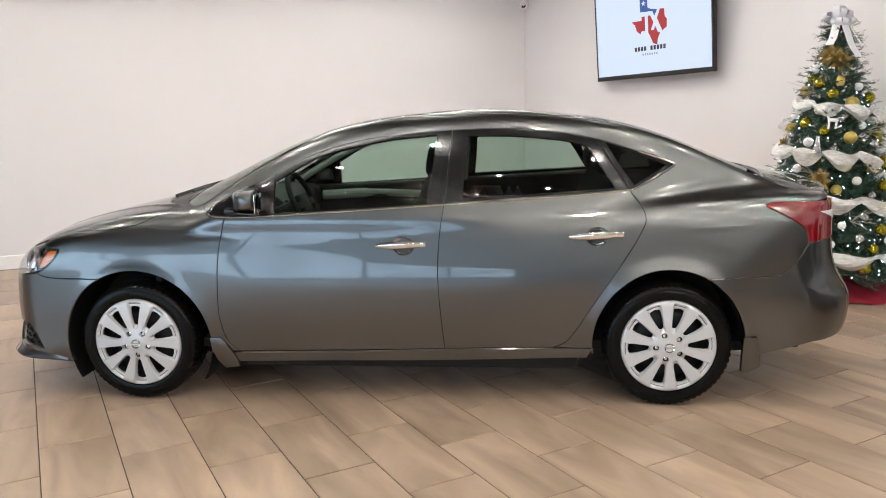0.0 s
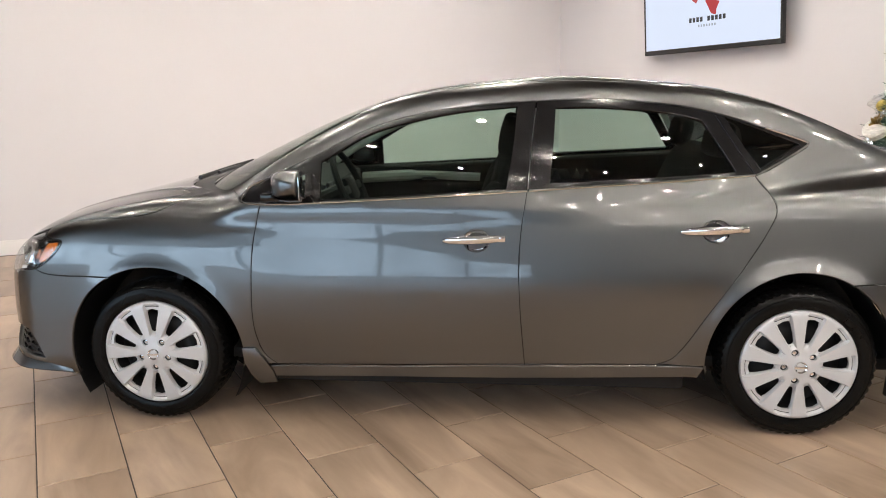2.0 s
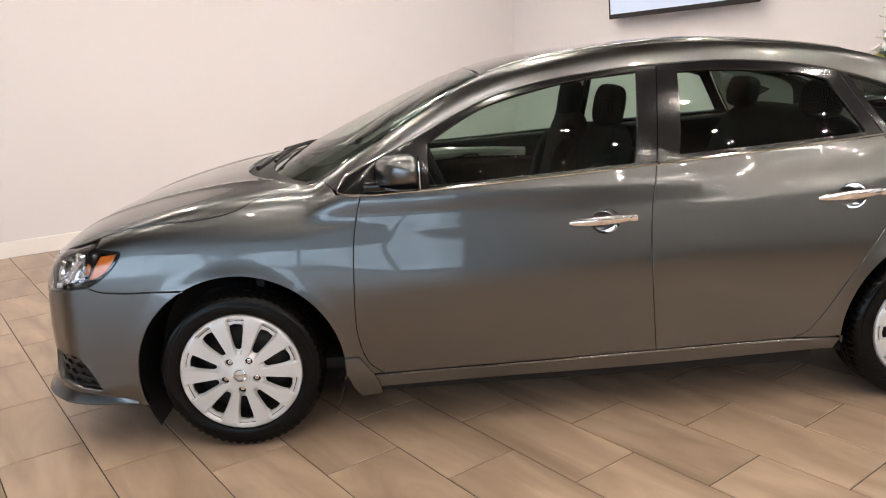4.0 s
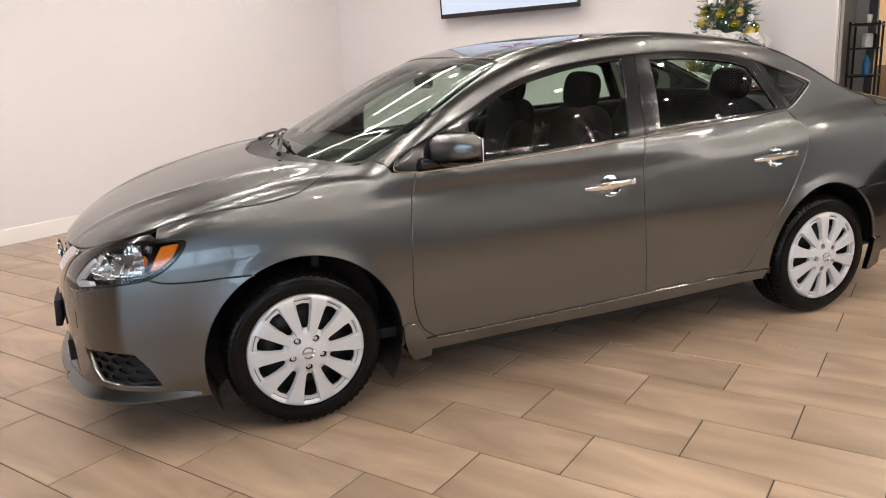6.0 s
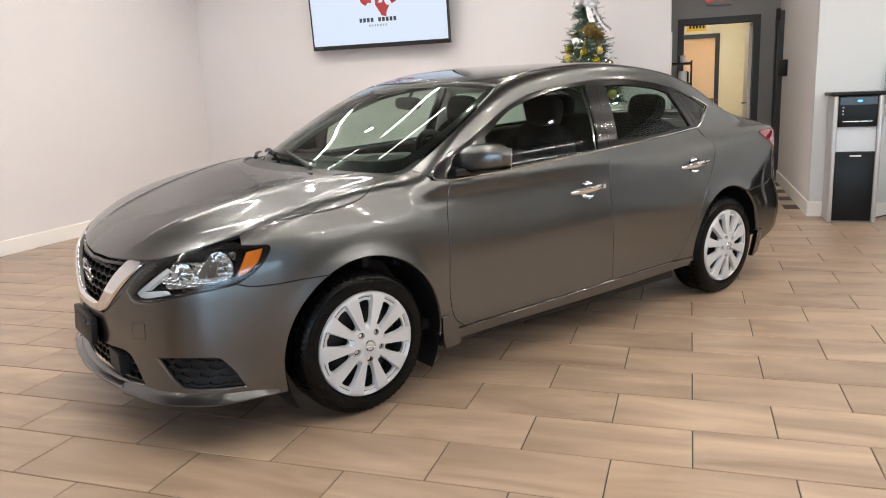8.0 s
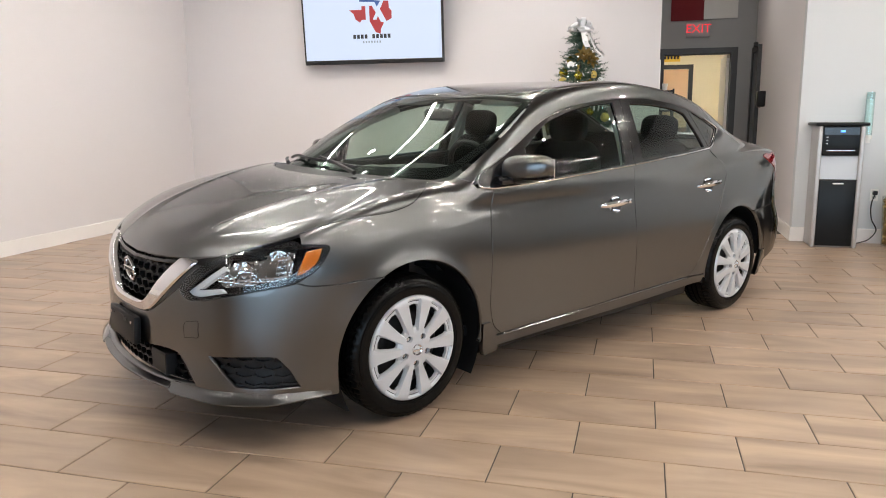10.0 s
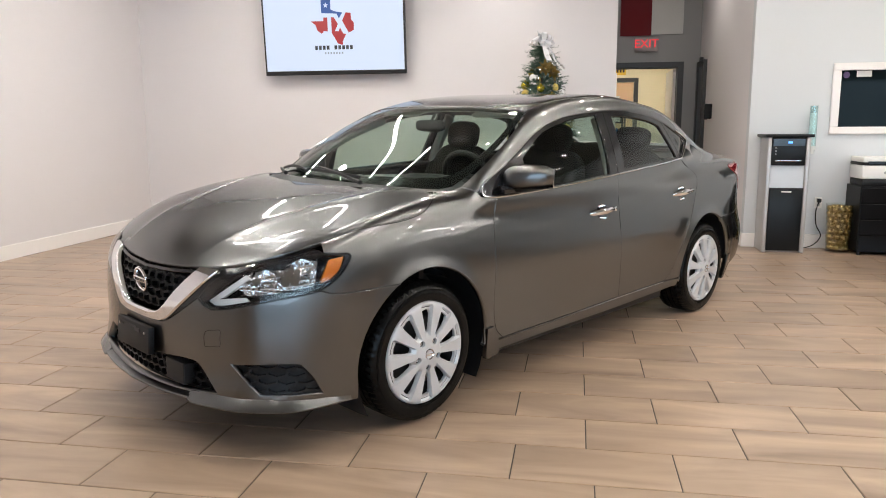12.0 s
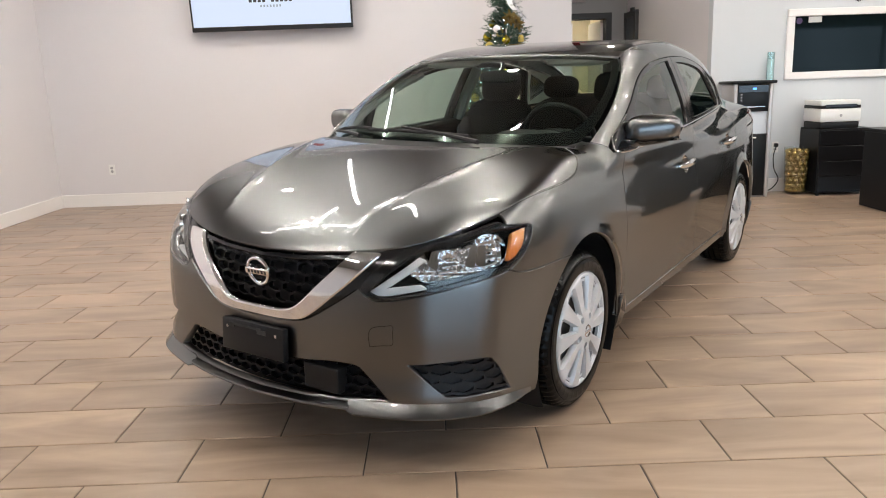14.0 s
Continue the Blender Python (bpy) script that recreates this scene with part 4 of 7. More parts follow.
panel("window_frame", "side", [frame_gap, dlo_top[7:10], np.vstack([dlo_top[9:10], rear_cut[:1]]), rear_cut, S((-1.163, 1.070), (-0.848, 1.050), (-0.573, 1.035), (-0.258, 1.016))], GLOSS, rear_door, both=True, proud=0.001, gap=0.003, flange=0.03, holes=[g_rear], hole_flange=0.02, res=0.04)
quarter = panel("quarter_frame", "side", [np.vstack([rear_cut[:1], dlo_top[11:]]), dlo_tip, dlo_low, rear_cut[::-1]], GLOSS, car, both=True, proud=0.001, gap=0.003, flange=0.02, holes=[g_quarter], hole_flange=0.01, res=0.04)
window("quarter_window", "side", g_quarter, M["glass_dark"], quarter, inset=-0.003)
pair("belt_trim", strip_rod(S((0.90, 0.963), (0.845, 0.960), (0.639, 0.9655), (0.209, 0.987), (-0.255, 1.013)), 0.006), M["trim_chrome"], front_door, "thin chrome strip under the window")
pair("belt_trim", strip_rod(S((-0.262, 1.0135), (-0.573, 1.032), (-0.848, 1.047), (-1.166, 1.066)), 0.006), M["trim_chrome"], rear_door, "thin chrome strip under the window")
pair("quarter_trim", strip_rod(S((-1.17, 1.067), (-1.20, 1.078), (-1.27, 1.113), (-1.38, 1.172), (-1.393, 1.184), (-1.372, 1.196), (-1.215, 1.250)), 0.006), M["trim_chrome"], quarter, "chrome edge of the quarter window")
pair("corner_trim", strip_rod(S((0.86, 0.962), (0.90, 0.963), (0.935, 0.972), (0.925, 0.999), (0.905, 1.025), (0.857, 1.049), (0.732, 1.108)), 0.0035), M["trim_chrome"], front_door)

# nose
black_edge = NY((0.0, 0.488), (0.13, 0.488), (0.21, 0.500), (0.335, 0.572), (0.40, 0.618))
lip_mid = NY((0.0, 0.192), (0.146, 0.195), (0.375, 0.222))
lip_out = np.vstack([NY((0.405, 0.178), (0.55, 0.184), (0.68, 0.195)), S((1.93, 0.20), (1.80, 0.197), (1.722, 0.195))])
grille_hole = [NY((0.0, 0.355), (0.2, 0.361), (0.33, 0.370), (0.39, 0.368), (0.415, 0.360)), NY((0.415, 0.360), (0.47, 0.31), (0.522, 0.258)), NY((0.522, 0.258), (0.386, 0.244), (0.2, 0.236), (0.0, 0.233))]
fog_hole = [N((31.0, 0.383), (38.7, 0.396), (44.6, 0.398), (45.8, 0.392)), N((45.8, 0.392), (48.0, 0.337), (50.0, 0.262)), N((50.0, 0.262), (43.4, 0.272), (37.6, 0.275)), N((37.6, 0.275), (34.5, 0.325), (31.0, 0.383))]
fog_hole_r = [s * FLIP for s in fog_hole]
bumper = panel("front_bumper", "nose", sym([black_edge, np.vstack([black_edge[-1:], lamp_low[::-1]]), bumper_seam[::-1], S(*arch(*ARCH_F, 62, -16)), lip_out[::-1], np.vstack([lip_out[:1], lip_mid[-1:]]), lip_mid[::-1]]), PAINT, car, res=0.03, step=0.01,
               holes=[sym(grille_hole), fog_hole, fog_hole_r], hole_flange=0.03)
panel("tow_cover", "nose", [NY((0.452, 0.436), (0.449, 0.478), (0.458, 0.498), (0.475, 0.505)), NY((0.475, 0.505), (0.527, 0.512)), NY((0.527, 0.512), (0.527, 0.450)), NY((0.527, 0.450), (0.452, 0.436))], PAINT, bumper, proud=0.0015, gap=0.002, flange=0.004, res=0.02)
tow_line = bend(NY((0.452, 0.436), (0.449, 0.478), (0.458, 0.498), (0.475, 0.505), (0.50, 0.509), (0.527, 0.512), (0.528, 0.48), (0.527, 0.450), (0.49, 0.443), (0.452, 0.436)), 0.01)
part("tow_seam", tube([tuple(p) for p in tow_line + 0.0002 * normal(body, tow_line)], 0.0013, 6), BLACK, bumper)


def shifted(d, f=body):
    """The same body drawn in by d."""
    return lambda x, y, z: f(x, y, z) + d


def honeycomb(segs, kind, cell, wall, f, mat, parent, name, label="", stretch=1.35, holes=()):
    """A honeycomb mesh of thin walls, clipped to an outline on the body."""
    L = loop2d(kind, segs, 0.012)
    lo, hi = L.min(0), L.max(0)
    bm = bmesh.new()
    dx, dz = cell * stretch, cell * 0.86
    scale = 1 / DEG if kind == "nose" else 1.0
    rows = int((hi[1] - lo[1]) / dz) + 2
    cols = int((hi[0] - lo[0]) / dx) + 2
    cen = [(lo[0] + (i + 0.5 * (r % 2)) * dx, lo[1] + r * dz) for r in range(rows) for i in range(cols)]
    cen = [c for c, k in zip(cen, inside(L, np.array(cen))) if k]
    hexa = [(stretch * 0.5 * math.sin(radians(a)) * 1.155, 0.5 * math.cos(radians(a)) * 1.0) for a in range(0, 360, 60)]
    lines = []
    for cx, cz in cen:
        for k in range(6):
            lines.append(((cx + cell * hexa[k][0], cz + cell * hexa[k][1]), (cx + cell * hexa[(k + 1) % 6][0], cz + cell * hexa[(k + 1) % 6][1])))
    seen, pts = set(), []
    for a, b in lines:
        key = tuple(sorted(((round(a[0], 3), round(a[1], 3)), (round(b[0], 3), round(b[1], 3)))))
        if key not in seen:
            seen.add(key)
            pts += [a, b]
    if not pts:
        return None
    pts = np.array(pts)
    P = onto(kind, pts[:, 0] * scale, pts[:, 1], f)
    Q = normal(f, P)
    for i in range(0, len(P), 2):
        a, b, na = P[i], P[i + 1], Q[i]
        w = np.cross(b - a, na)
        w = w / max(np.linalg.norm(w), 1e-9) * wall / 2
        d = 0.02 * na
        v = [bm.verts.new(tuple(q)) for q in (a + w, a - w, a - w - d, a + w - d, b + w, b - w, b - w - d, b + w - d)]
        for q in ((0, 1, 5, 4), (1, 2, 6, 5), (3, 0, 4, 7), (2, 3, 7, 6)):
            bm.faces.new([v[k] for k in q])
    bmesh.ops.recalc_face_normals(bm, faces=bm.faces)
    return part(name, bm, mat, parent, label)


IN2 = lambda x, y, z: body(x + 0.024, y, z)
IN5 = lambda x, y, z: body(x + 0.055, y, z)
# upper grille: backing, mesh, chrome V, black surround, round badge
grille_top = T((2.19, 0.0), (2.172, 0.2), (2.125, 0.40), (2.075, 0.505))
upper_grille = panel("upper_grille", "nose", sym([NY((0.0, 0.735), (0.2, 0.735), (0.38, 0.735)), NY((0.38, 0.735), (0.28, 0.63), (0.16, 0.53)), NY((0.16, 0.53), (0.0, 0.52))]), M["grille_black"], car, f=IN5, flange=0, gap=0, res=0.04)
honeycomb(sym([NY((0.0, 0.735), (0.2, 0.735), (0.36, 0.735)), NY((0.36, 0.735), (0.27, 0.635), (0.15, 0.535)), NY((0.15, 0.535), (0.0, 0.524))]), "nose", 0.041, 0.0042, IN2, M["grille_black"], upper_grille, "grille_mesh")
panel("grille_surround", "nose", [NY((0.212, 0.503), (0.335, 0.575), (0.402, 0.622)), N((22.6, 0.626), (24.6, 0.67), (27.3, 0.714), (29.5, 0.737)), NY((0.50, 0.738), (0.46, 0.736)), NY((0.46, 0.736), (0.325, 0.60), (0.212, 0.503))], GLOSS, upper_grille, both=True, proud=-0.006, gap=0.0, flange=0.02, res=0.025)
panel("grille_lip", "top", sym([T((2.202, 0.0), (2.184, 0.2), (2.136, 0.40), (2.07, 0.525)), T((2.07, 0.525), (2.078, 0.534), (2.143, 0.405), (2.191, 0.2), (2.209, 0.0))]), GLOSS, upper_grille, proud=-0.008, gap=0.0, flange=0.02, res=0.02)
chrome_v = panel("chrome_surround", "nose", sym([NY((0.0, 0.496), (0.13, 0.496), (0.20, 0.507), (0.325, 0.60), (0.455, 0.733)), NY((0.455, 0.733), (0.368, 0.731)), NY((0.368, 0.731), (0.276, 0.63), (0.170, 0.535), (0.12, 0.520), (0.0, 0.518))]), CHROME, upper_grille, "polished chrome V-shaped grille surround", proud=0.006, gap=0.0, flange=0.03, edge=0.005, res=0.02)
# badge: a ring with a bar across
bp = NY((0.0, 0.640))[0]
bm_badge = join(lathe([(0.040, 0.0), (0.043, 0.007), (0.048, 0.009), (0.053, 0.007), (0.055, 0.0)], 40), box(-0.058, 0.058, -0.0115, 0.0115, 0.0, 0.011, 0.003))
bmesh.ops.transform(bm_badge, matrix=Matrix.Translation((bp[0] - 0.012, 0, bp[2])) @ Matrix.Rotation(radians(8), 4, "Y") @ Matrix(((0, 0, 1, 0), (1, 0, 0, 0), (0, 1, 0, 0), (0, 0, 0, 1))), verts=bm_badge.verts)
badge = part("badge", bm_badge, CHROME, upper_grille, "round chrome badge", smooth=True)
bars = bmesh.new()
for k in range(6):
    b2 = box(-0.043 + k * 0.0158, -0.034 + k * 0.0158, -0.006, 0.006, 0.0108, 0.0116)
    bars = join(bars, b2)
bmesh.ops.transform(bars, matrix=Matrix.Translation((bp[0] - 0.012, 0, bp[2])) @ Matrix.Rotation(radians(8), 4, "Y") @ Matrix(((0, 0, 1, 0), (1, 0, 0, 0), (0, 1, 0, 0), (0, 0, 0, 1))), verts=bars.verts)
part("badge_bars", bars, BLACK, upper_grille)

# lower grille, fog recesses, number plate holder
lower_grille = panel("lower_grille", "nose", sym(grille_hole), M["grille_black"], bumper, f=IN5, flange=0, gap=-0.008, res=0.04)
honeycomb(sym([NY((0.0, 0.352), (0.33, 0.366), (0.405, 0.358)), NY((0.405, 0.358), (0.47, 0.30), (0.512, 0.264)), NY((0.512, 0.264), (0.386, 0.254), (0.0, 0.238))]), "nose", 0.034, 0.0045, shifted(0.025), M["grille_black"], lower_grille, "grille_mesh")
part("tow_box", box(2.175, 2.225, 0.19, 0.345, 0.255, 0.345, 0.006), BLACK, lower_grille)
for fh, nm in ((fog_hole, 1), (fog_hole_r, -1)):
    fp = panel("fog_recess", "nose", fh, BLACK, bumper, f=shifted(0.03), flange=0, gap=-0.006, res=0.03)
    honeycomb(fh, "nose", 0.036, 0.010, shifted(0.018), BLACK, fp, "fog_mesh", stretch=1.7)
pl = box(-0.014, 0.014, -0.152, 0.152, -0.058, 0.058, 0.006)
bmesh.ops.transform(pl, matrix=Matrix.Translation((2.262, 0.0, 0.405)) @ Matrix.Rotation(radians(-4), 4, "Y"), verts=pl.verts)
plate = part("plate_holder", pl, BLACK, bumper, "empty black plastic number plate holder", smooth=True)
for sy in (-1, 1):
    part("bolt", cyl(0.006, 0.004, 12, m=Matrix.Translation((2.274, 0.118 * sy, 0.436)) @ Matrix.Rotation(radians(90), 4, "Y")), CHROME, plate)
part("bracket", join(box(2.276, 2.279, -0.11, 0.05, 0.444, 0.452, 0.001), box(2.276, 2.279, 0.03, 0.075, 0.430, 0.446, 0.001), box(2.276, 2.279, -0.115, -0.08, 0.436, 0.446, 0.001)), M["steel"], plate)

# headlamps: dark bowl, chrome reflectors, light guide, amber corner, clear lens
lamp_ring = [lamp_top, lamp_tip, lamp_low]
headlamp = panel("headlamp", "nose", lamp_ring, GLOSS, car, "clear headlamp with amber corner and black bezel", both=True, f=shifted(0.07), flange=0, gap=-0.004, res=0.025)
panel("lens", "nose", lamp_ring, M["glass_clear"], headlamp, both=True, proud=0.0, gap=0.003, flange=0, res=0.02)
panel("lens_rim", "nose", lamp_ring, GLOSS, headlamp, both=True, proud=-0.003, gap=0.0, flange=0.05, res=0.02, holes=[[N((24.0, 0.612), (29.0, 0.700), (34.0, 0.760), (42.7, 0.789), (48.0, 0.808), (52.0, 0.803)), N((52.0, 0.803), (55.2, 0.798), (54.2, 0.745), (51.7, 0.702), (49.0, 0.679)), N((49.0, 0.679), (42.7, 0.658), (37.0, 0.634), (28.5, 0.598), (25.6, 0.595)), N((25.6, 0.595), (24.0, 0.612))]], hole_flange=0.03)
panel("amber_reflector", "nose", [N((51.4, 0.782), (54.6, 0.791)), N((54.6, 0.791), (53.6, 0.745), (51.4, 0.710)), N((51.4, 0.710), (49.8, 0.700)), N((49.8, 0.700), (51.4, 0.782))], M["amber"], headlamp, "orange side reflector", both=True, f=shifted(0.02), flange=0.02, gap=0.0, res=0.015)
panel("light_guide", "nose", [N((24.6, 0.610), (33.5, 0.722)), N((33.5, 0.722), (34.6, 0.716)), N((34.6, 0.716), (27.6, 0.622)), N((27.6, 0.622), (33.5, 0.640)), N((33.5, 0.640), (34.6, 0.628)), N((34.6, 0.628), (28.0, 0.600), (26.0, 0.598)), N((26.0, 0.598), (24.6, 0.610))], M["white_lens"], headlamp, "pale hooked light guide", both=True, f=shifted(0.025), flange=0.02, gap=0.0, res=0.015)


def bowl(theta, z, r, depth):
    p = N((theta, z), f=shifted(0.03))[0]
    t = radians(theta * 0.75)
    m = Matrix.Translation(tuple(p)) @ Matrix.Rotation(t, 4, "Z") @ Matrix.Rotation(radians(90), 4, "Y")
    prof = [(r, 0.0), (r * 0.93, -depth * 0.25), (r * 0.7, -depth * 0.7), (r * 0.3, -depth * 0.97), (r * 0.16, -depth), (r * 0.16, -depth * 0.6), (0.0, -depth * 0.55)]
    return lathe(prof, 28, m)


pair("reflector", bowl(46.0, 0.735, 0.058, 0.07), CHROME, headlamp, "chrome headlamp reflector bowl")
pair("reflector", bowl(38.5, 0.705, 0.045, 0.055), CHROME, headlamp, "chrome headlamp reflector bowl")
def fluted(x, y, z):
    """The bumper drawn in, with upright flutes and a few steps, for the lamp's reflector."""
    t = np.degrees(np.arctan2(np.abs(y), x - NOSE_C))
    return body(x, y, z) + 0.044 + 0.0035 * np.cos(t * 4.6) + 0.006 * np.cos((t - 36) * 0.62) + 0.0025 * np.cos(z * 190)


panel("reflector_plate", "nose", [N((31.0, 0.676), (36.0, 0.746), (42.5, 0.769), (48.8, 0.783)), N((48.8, 0.783), (48.4, 0.688)), N((48.4, 0.688), (42.0, 0.667), (37.0, 0.650), (34.0, 0.643)), N((34.0, 0.643), (31.0, 0.676))], CHROME, headlamp, both=True, f=fluted, flange=0, gap=0.0, res=0.006)
for th, w in ((32.6, 0.6), (35.0, 1.0), (41.4, 1.4), (43.4, 0.9)):
    q = [N((th, 0.700), (th + w, 0.752)), N((th + w, 0.752), (th + w + 1.2, 0.754)), N((th + w + 1.2, 0.754), (th + 1.6, 0.680)), N((th + 1.6, 0.680), (th, 0.700))]
    panel("reflector_fin", "nose", q, CHROME, headlamp, both=True, f=shifted(0.03), flange=0.03, gap=0.0, res=0.02)

# tail: lamps, bumper, panel
tail_lamp_top = R((37.5, 1.004), (30.0, 1.002), (22.0, 0.998))
tail_lamp_low = R((22.0, 0.90), (30.0, 0.835), (38.0, 0.815))
tail_lamp = panel("tail_lamp", "tail", [tail_side[3:], np.vstack([tail_side[-1:], tail_lamp_top]), np.vstack([tail_lamp_top[-1:], tail_lamp_low[:1]]), tail_lamp_low, np.vstack([tail_lamp_low[-1:], tail_side[:1]]), tail_side[:4]], M["red_lens"], car, "red tail lamp with a white reversing strip", both=True, proud=0.003, res=0.03)
panel("reverse_strip", "tail", [R((43.0, 0.956), (36.0, 0.952), (27.0, 0.94)), R((27.0, 0.94), (27.0, 0.925)), R((27.0, 0.925), (31.0, 0.925), (33.5, 0.905)), R((33.5, 0.905), (43.0, 0.956))], M["white_lens"], tail_lamp, both=True, proud=0.006, flange=0.004, gap=0, res=0.02)
panel("tail_panel", "tail", sym([R((0.0, 1.06), (10.0, 1.055), (20.0, 1.04), (30.0, 1.02)), R((30.0, 1.02), (21.5, 1.0)), R((21.5, 1.0), (21.5, 0.90)), R((21.5, 0.90), (20.0, 0.81)), R((20.0, 0.81), (0.0, 0.80))]), PAINT, car, res=0.04)
panel("rear_bumper", "tail", sym([R((0.0, 0.79), (20.0, 0.80), (22.5, 0.893)), np.vstack([R((22.5, 0.893)), tail_lamp_low[1:]]), np.vstack([tail_lamp_low[-1:], tail_side[:1]]), rear_bumper_seam[::-1], S(*arch(*ARCH_R, 119, 176)), S((-1.71, 0.335), (-1.715, 0.262)), S((-1.715, 0.262), (-1.80, 0.27), (-1.95, 0.30), (-2.05, 0.32)), R((28.0, 0.335), (15.0, 0.345), (0.0, 0.35))]), PAINT, car, res=0.035)


def blade(stations):
    """A chin blade on the nose: (angle, height of its root, height of its edge, reach) from the middle outwards."""
    a = np.array(stations, float)
    steps = np.linspace(0, len(a) - 1, 6 * (len(a) - 1) + 1)
    g = [np.interp(steps, np.arange(len(a)), a[:, k]) for k in range(4)]
    root, tip = onto("nose", g[0], g[1]), onto("nose", g[0], g[2])
    out = normal(body, tip)
    out[:, 2] = 0
    out /= np.linalg.norm(out, axis=1, keepdims=True)
    edge = tip + out * g[3][:, None]
    down = np.array([0, 0, 1.0])
    rows = [root - 0.004 * out, root + 0.001 * out, edge + 0.003 * down, edge + 0.002 * out - 0.001 * down, edge - 0.007 * down, tip - 0.04 * out - 0.010 * down]
    bm = bmesh.new()
    grid = [[bm.verts.new(tuple(p)) for p in r] for r in rows]
    for A, B in zip(grid, grid[1:]):
        for k in range(len(A) - 1):
            bm.faces.new((A[k], A[k + 1], B[k + 1], B[k]))
    for k in (0, -1):
        bm.faces.new([r[k] for r in grid])
    bmesh.ops.recalc_face_normals(bm, faces=bm.faces)
    return bm


chin = blade([(-21, 0.240, 0.226, 0.026), (-12, 0.235, 0.222, 0.028), (0, 0.231, 0.219, 0.028), (12, 0.235, 0.222, 0.028), (21, 0.240, 0.226, 0.026)])
part("chin_lip", chin, PAINT, bumper, "painted chin lip under the lower grille", smooth=True)
pair("corner_blade", blade([(20.5, 0.244, 0.222, 0.026), (22.0, 0.248, 0.214, 0.036), (30, 0.254, 0.218, 0.036), (37.5, 0.258, 0.221, 0.033), (45, 0.252, 0.219, 0.025), (51, 0.240, 0.217, 0.016), (56, 0.222, 0.209, 0.004)]), PAINT, bumper, "painted blade under the bumper's corner")
for k in range(5):
    z = 0.672 + 0.021 * k
    panel("reflector_step", "nose", [N((37.0 + 0.5 * k, z), (47.5, z + 0.022)), N((47.5, z + 0.022), (47.5, z + 0.030)), N((47.5, z + 0.030), (37.0 + 0.5 * k, z + 0.008)), N((37.0 + 0.5 * k, z + 0.008), (37.0 + 0.5 * k, z))], CHROME, headlamp, both=True, f=shifted(0.038), flange=0.01, gap=0.0, res=0.02)
pair("mud_guard", guard([(-1.70, 0.365), (-1.765, 0.365), (-1.785, 0.30), (-1.80, 0.205), (-1.74, 0.175), (-1.705, 0.18), (-1.70, 0.26)]), PAINT, car, "painted mud guard behind the rear wheel")
pair("mud_guard", guard([(0.955, 0.345), (0.90, 0.345), (0.868, 0.30), (0.83, 0.235), (0.82, 0.178), (0.90, 0.168), (0.93, 0.215), (0.95, 0.28)]), PAINT, car, "painted mud guard behind the front wheel")

# ---- dark rubber seals in the joints between panels ----
def seal(name, line, parent, r=0.0046, depth=0.0050, both=True):
    p = bend(line, 0.025)
    bm = tube([tuple(q) for q in p - depth * normal(body, p)], r, 6)
    return pair(name, bm, BLACK, parent) if both else part(name, bm, BLACK, parent)


seal("door_seal", front_seam, car)
seal("door_seal", mid_seam, car)
seal("door_seal", rear_seam, car)
seal("hood_seal", hood_side[4:], car)
seal("bumper_seal", bumper_seam, bumper)
seal("bumper_seal", rear_bumper_seam[1:], car)
seal("roof_seal", rail_top[4:-1], car, 0.006, 0.005)
seal("pillar_seal", np.vstack([T((1.03, 0.69)), S((0.955, 0.988))]), car)

# ---- door handles: dark cup, chrome pull, key cap ----
for (cx, cz), door, x0, x1, dz in ((CUPS[0], front_door, 0.086, -0.165, 0.010), (CUPS[1], rear_door, -0.862, -1.118, 0.013)):
    cup = S((cx, cz))[0]
    n = normal(body, cup[None])[0]
    m = Matrix.Translation(tuple(cup - 0.002 * n)) @ Vector(tuple(n)).to_track_quat("Z", "Y").to_matrix().to_4x4() @ Matrix.Diagonal((1.18, 1.0, 1.0, 1.0))
    pair("handle_cup", lathe([(0.0515, 0.0), (0.048, -0.018), (0.036, -0.034), (0.0, -0.040)], 28, m), PAINT, door, "round hollow behind the handle")
    xs = np.linspace(x0, x1, 15)
    zz = cz - dz / 2 + dz * (xs - x0) / (x1 - x0) + 0.004
    base = onto("side", xs, zz)
    nn = normal(body, base)
    bow = np.sin(np.linspace(0, math.pi, 15)) ** 0.6
    mid = base + nn * (0.006 + 0.032 * bow)[:, None]
    bm = bmesh.new()
    rings = []
    for i in range(15):
        h, w = 0.007 + 0.011 * bow[i] ** 0.8, 0.004 + 0.006 * bow[i]
        rings.append([bm.verts.new(tuple(mid[i] + nn[i] * w * math.cos(a) + np.array([0, 0, h * math.sin(a)]))) for a in np.linspace(0, 2 * math.pi, 12, endpoint=False)])
    for A, B in zip(rings, rings[1:]):
        for k in range(12):
            bm.faces.new((A[k], A[(k + 1) % 12], B[(k + 1) % 12], B[k]))
    bm.faces.new(rings[0]), bm.faces.new(rings[-1])
    bmesh.ops.recalc_face_normals(bm, faces=bm.faces)
    handle = pair("handle", bm, CHROME, door, "chrome pull handle")
    end = base[-2] + nn[-2] * 0.020
    pair("handle_cap", box(end[0] - 0.022, end[0] + 0.018, end[1] - 0.014, end[1] + 0.006, end[2] - 0.013, end[2] + 0.013, 0.005), CHROME, door)


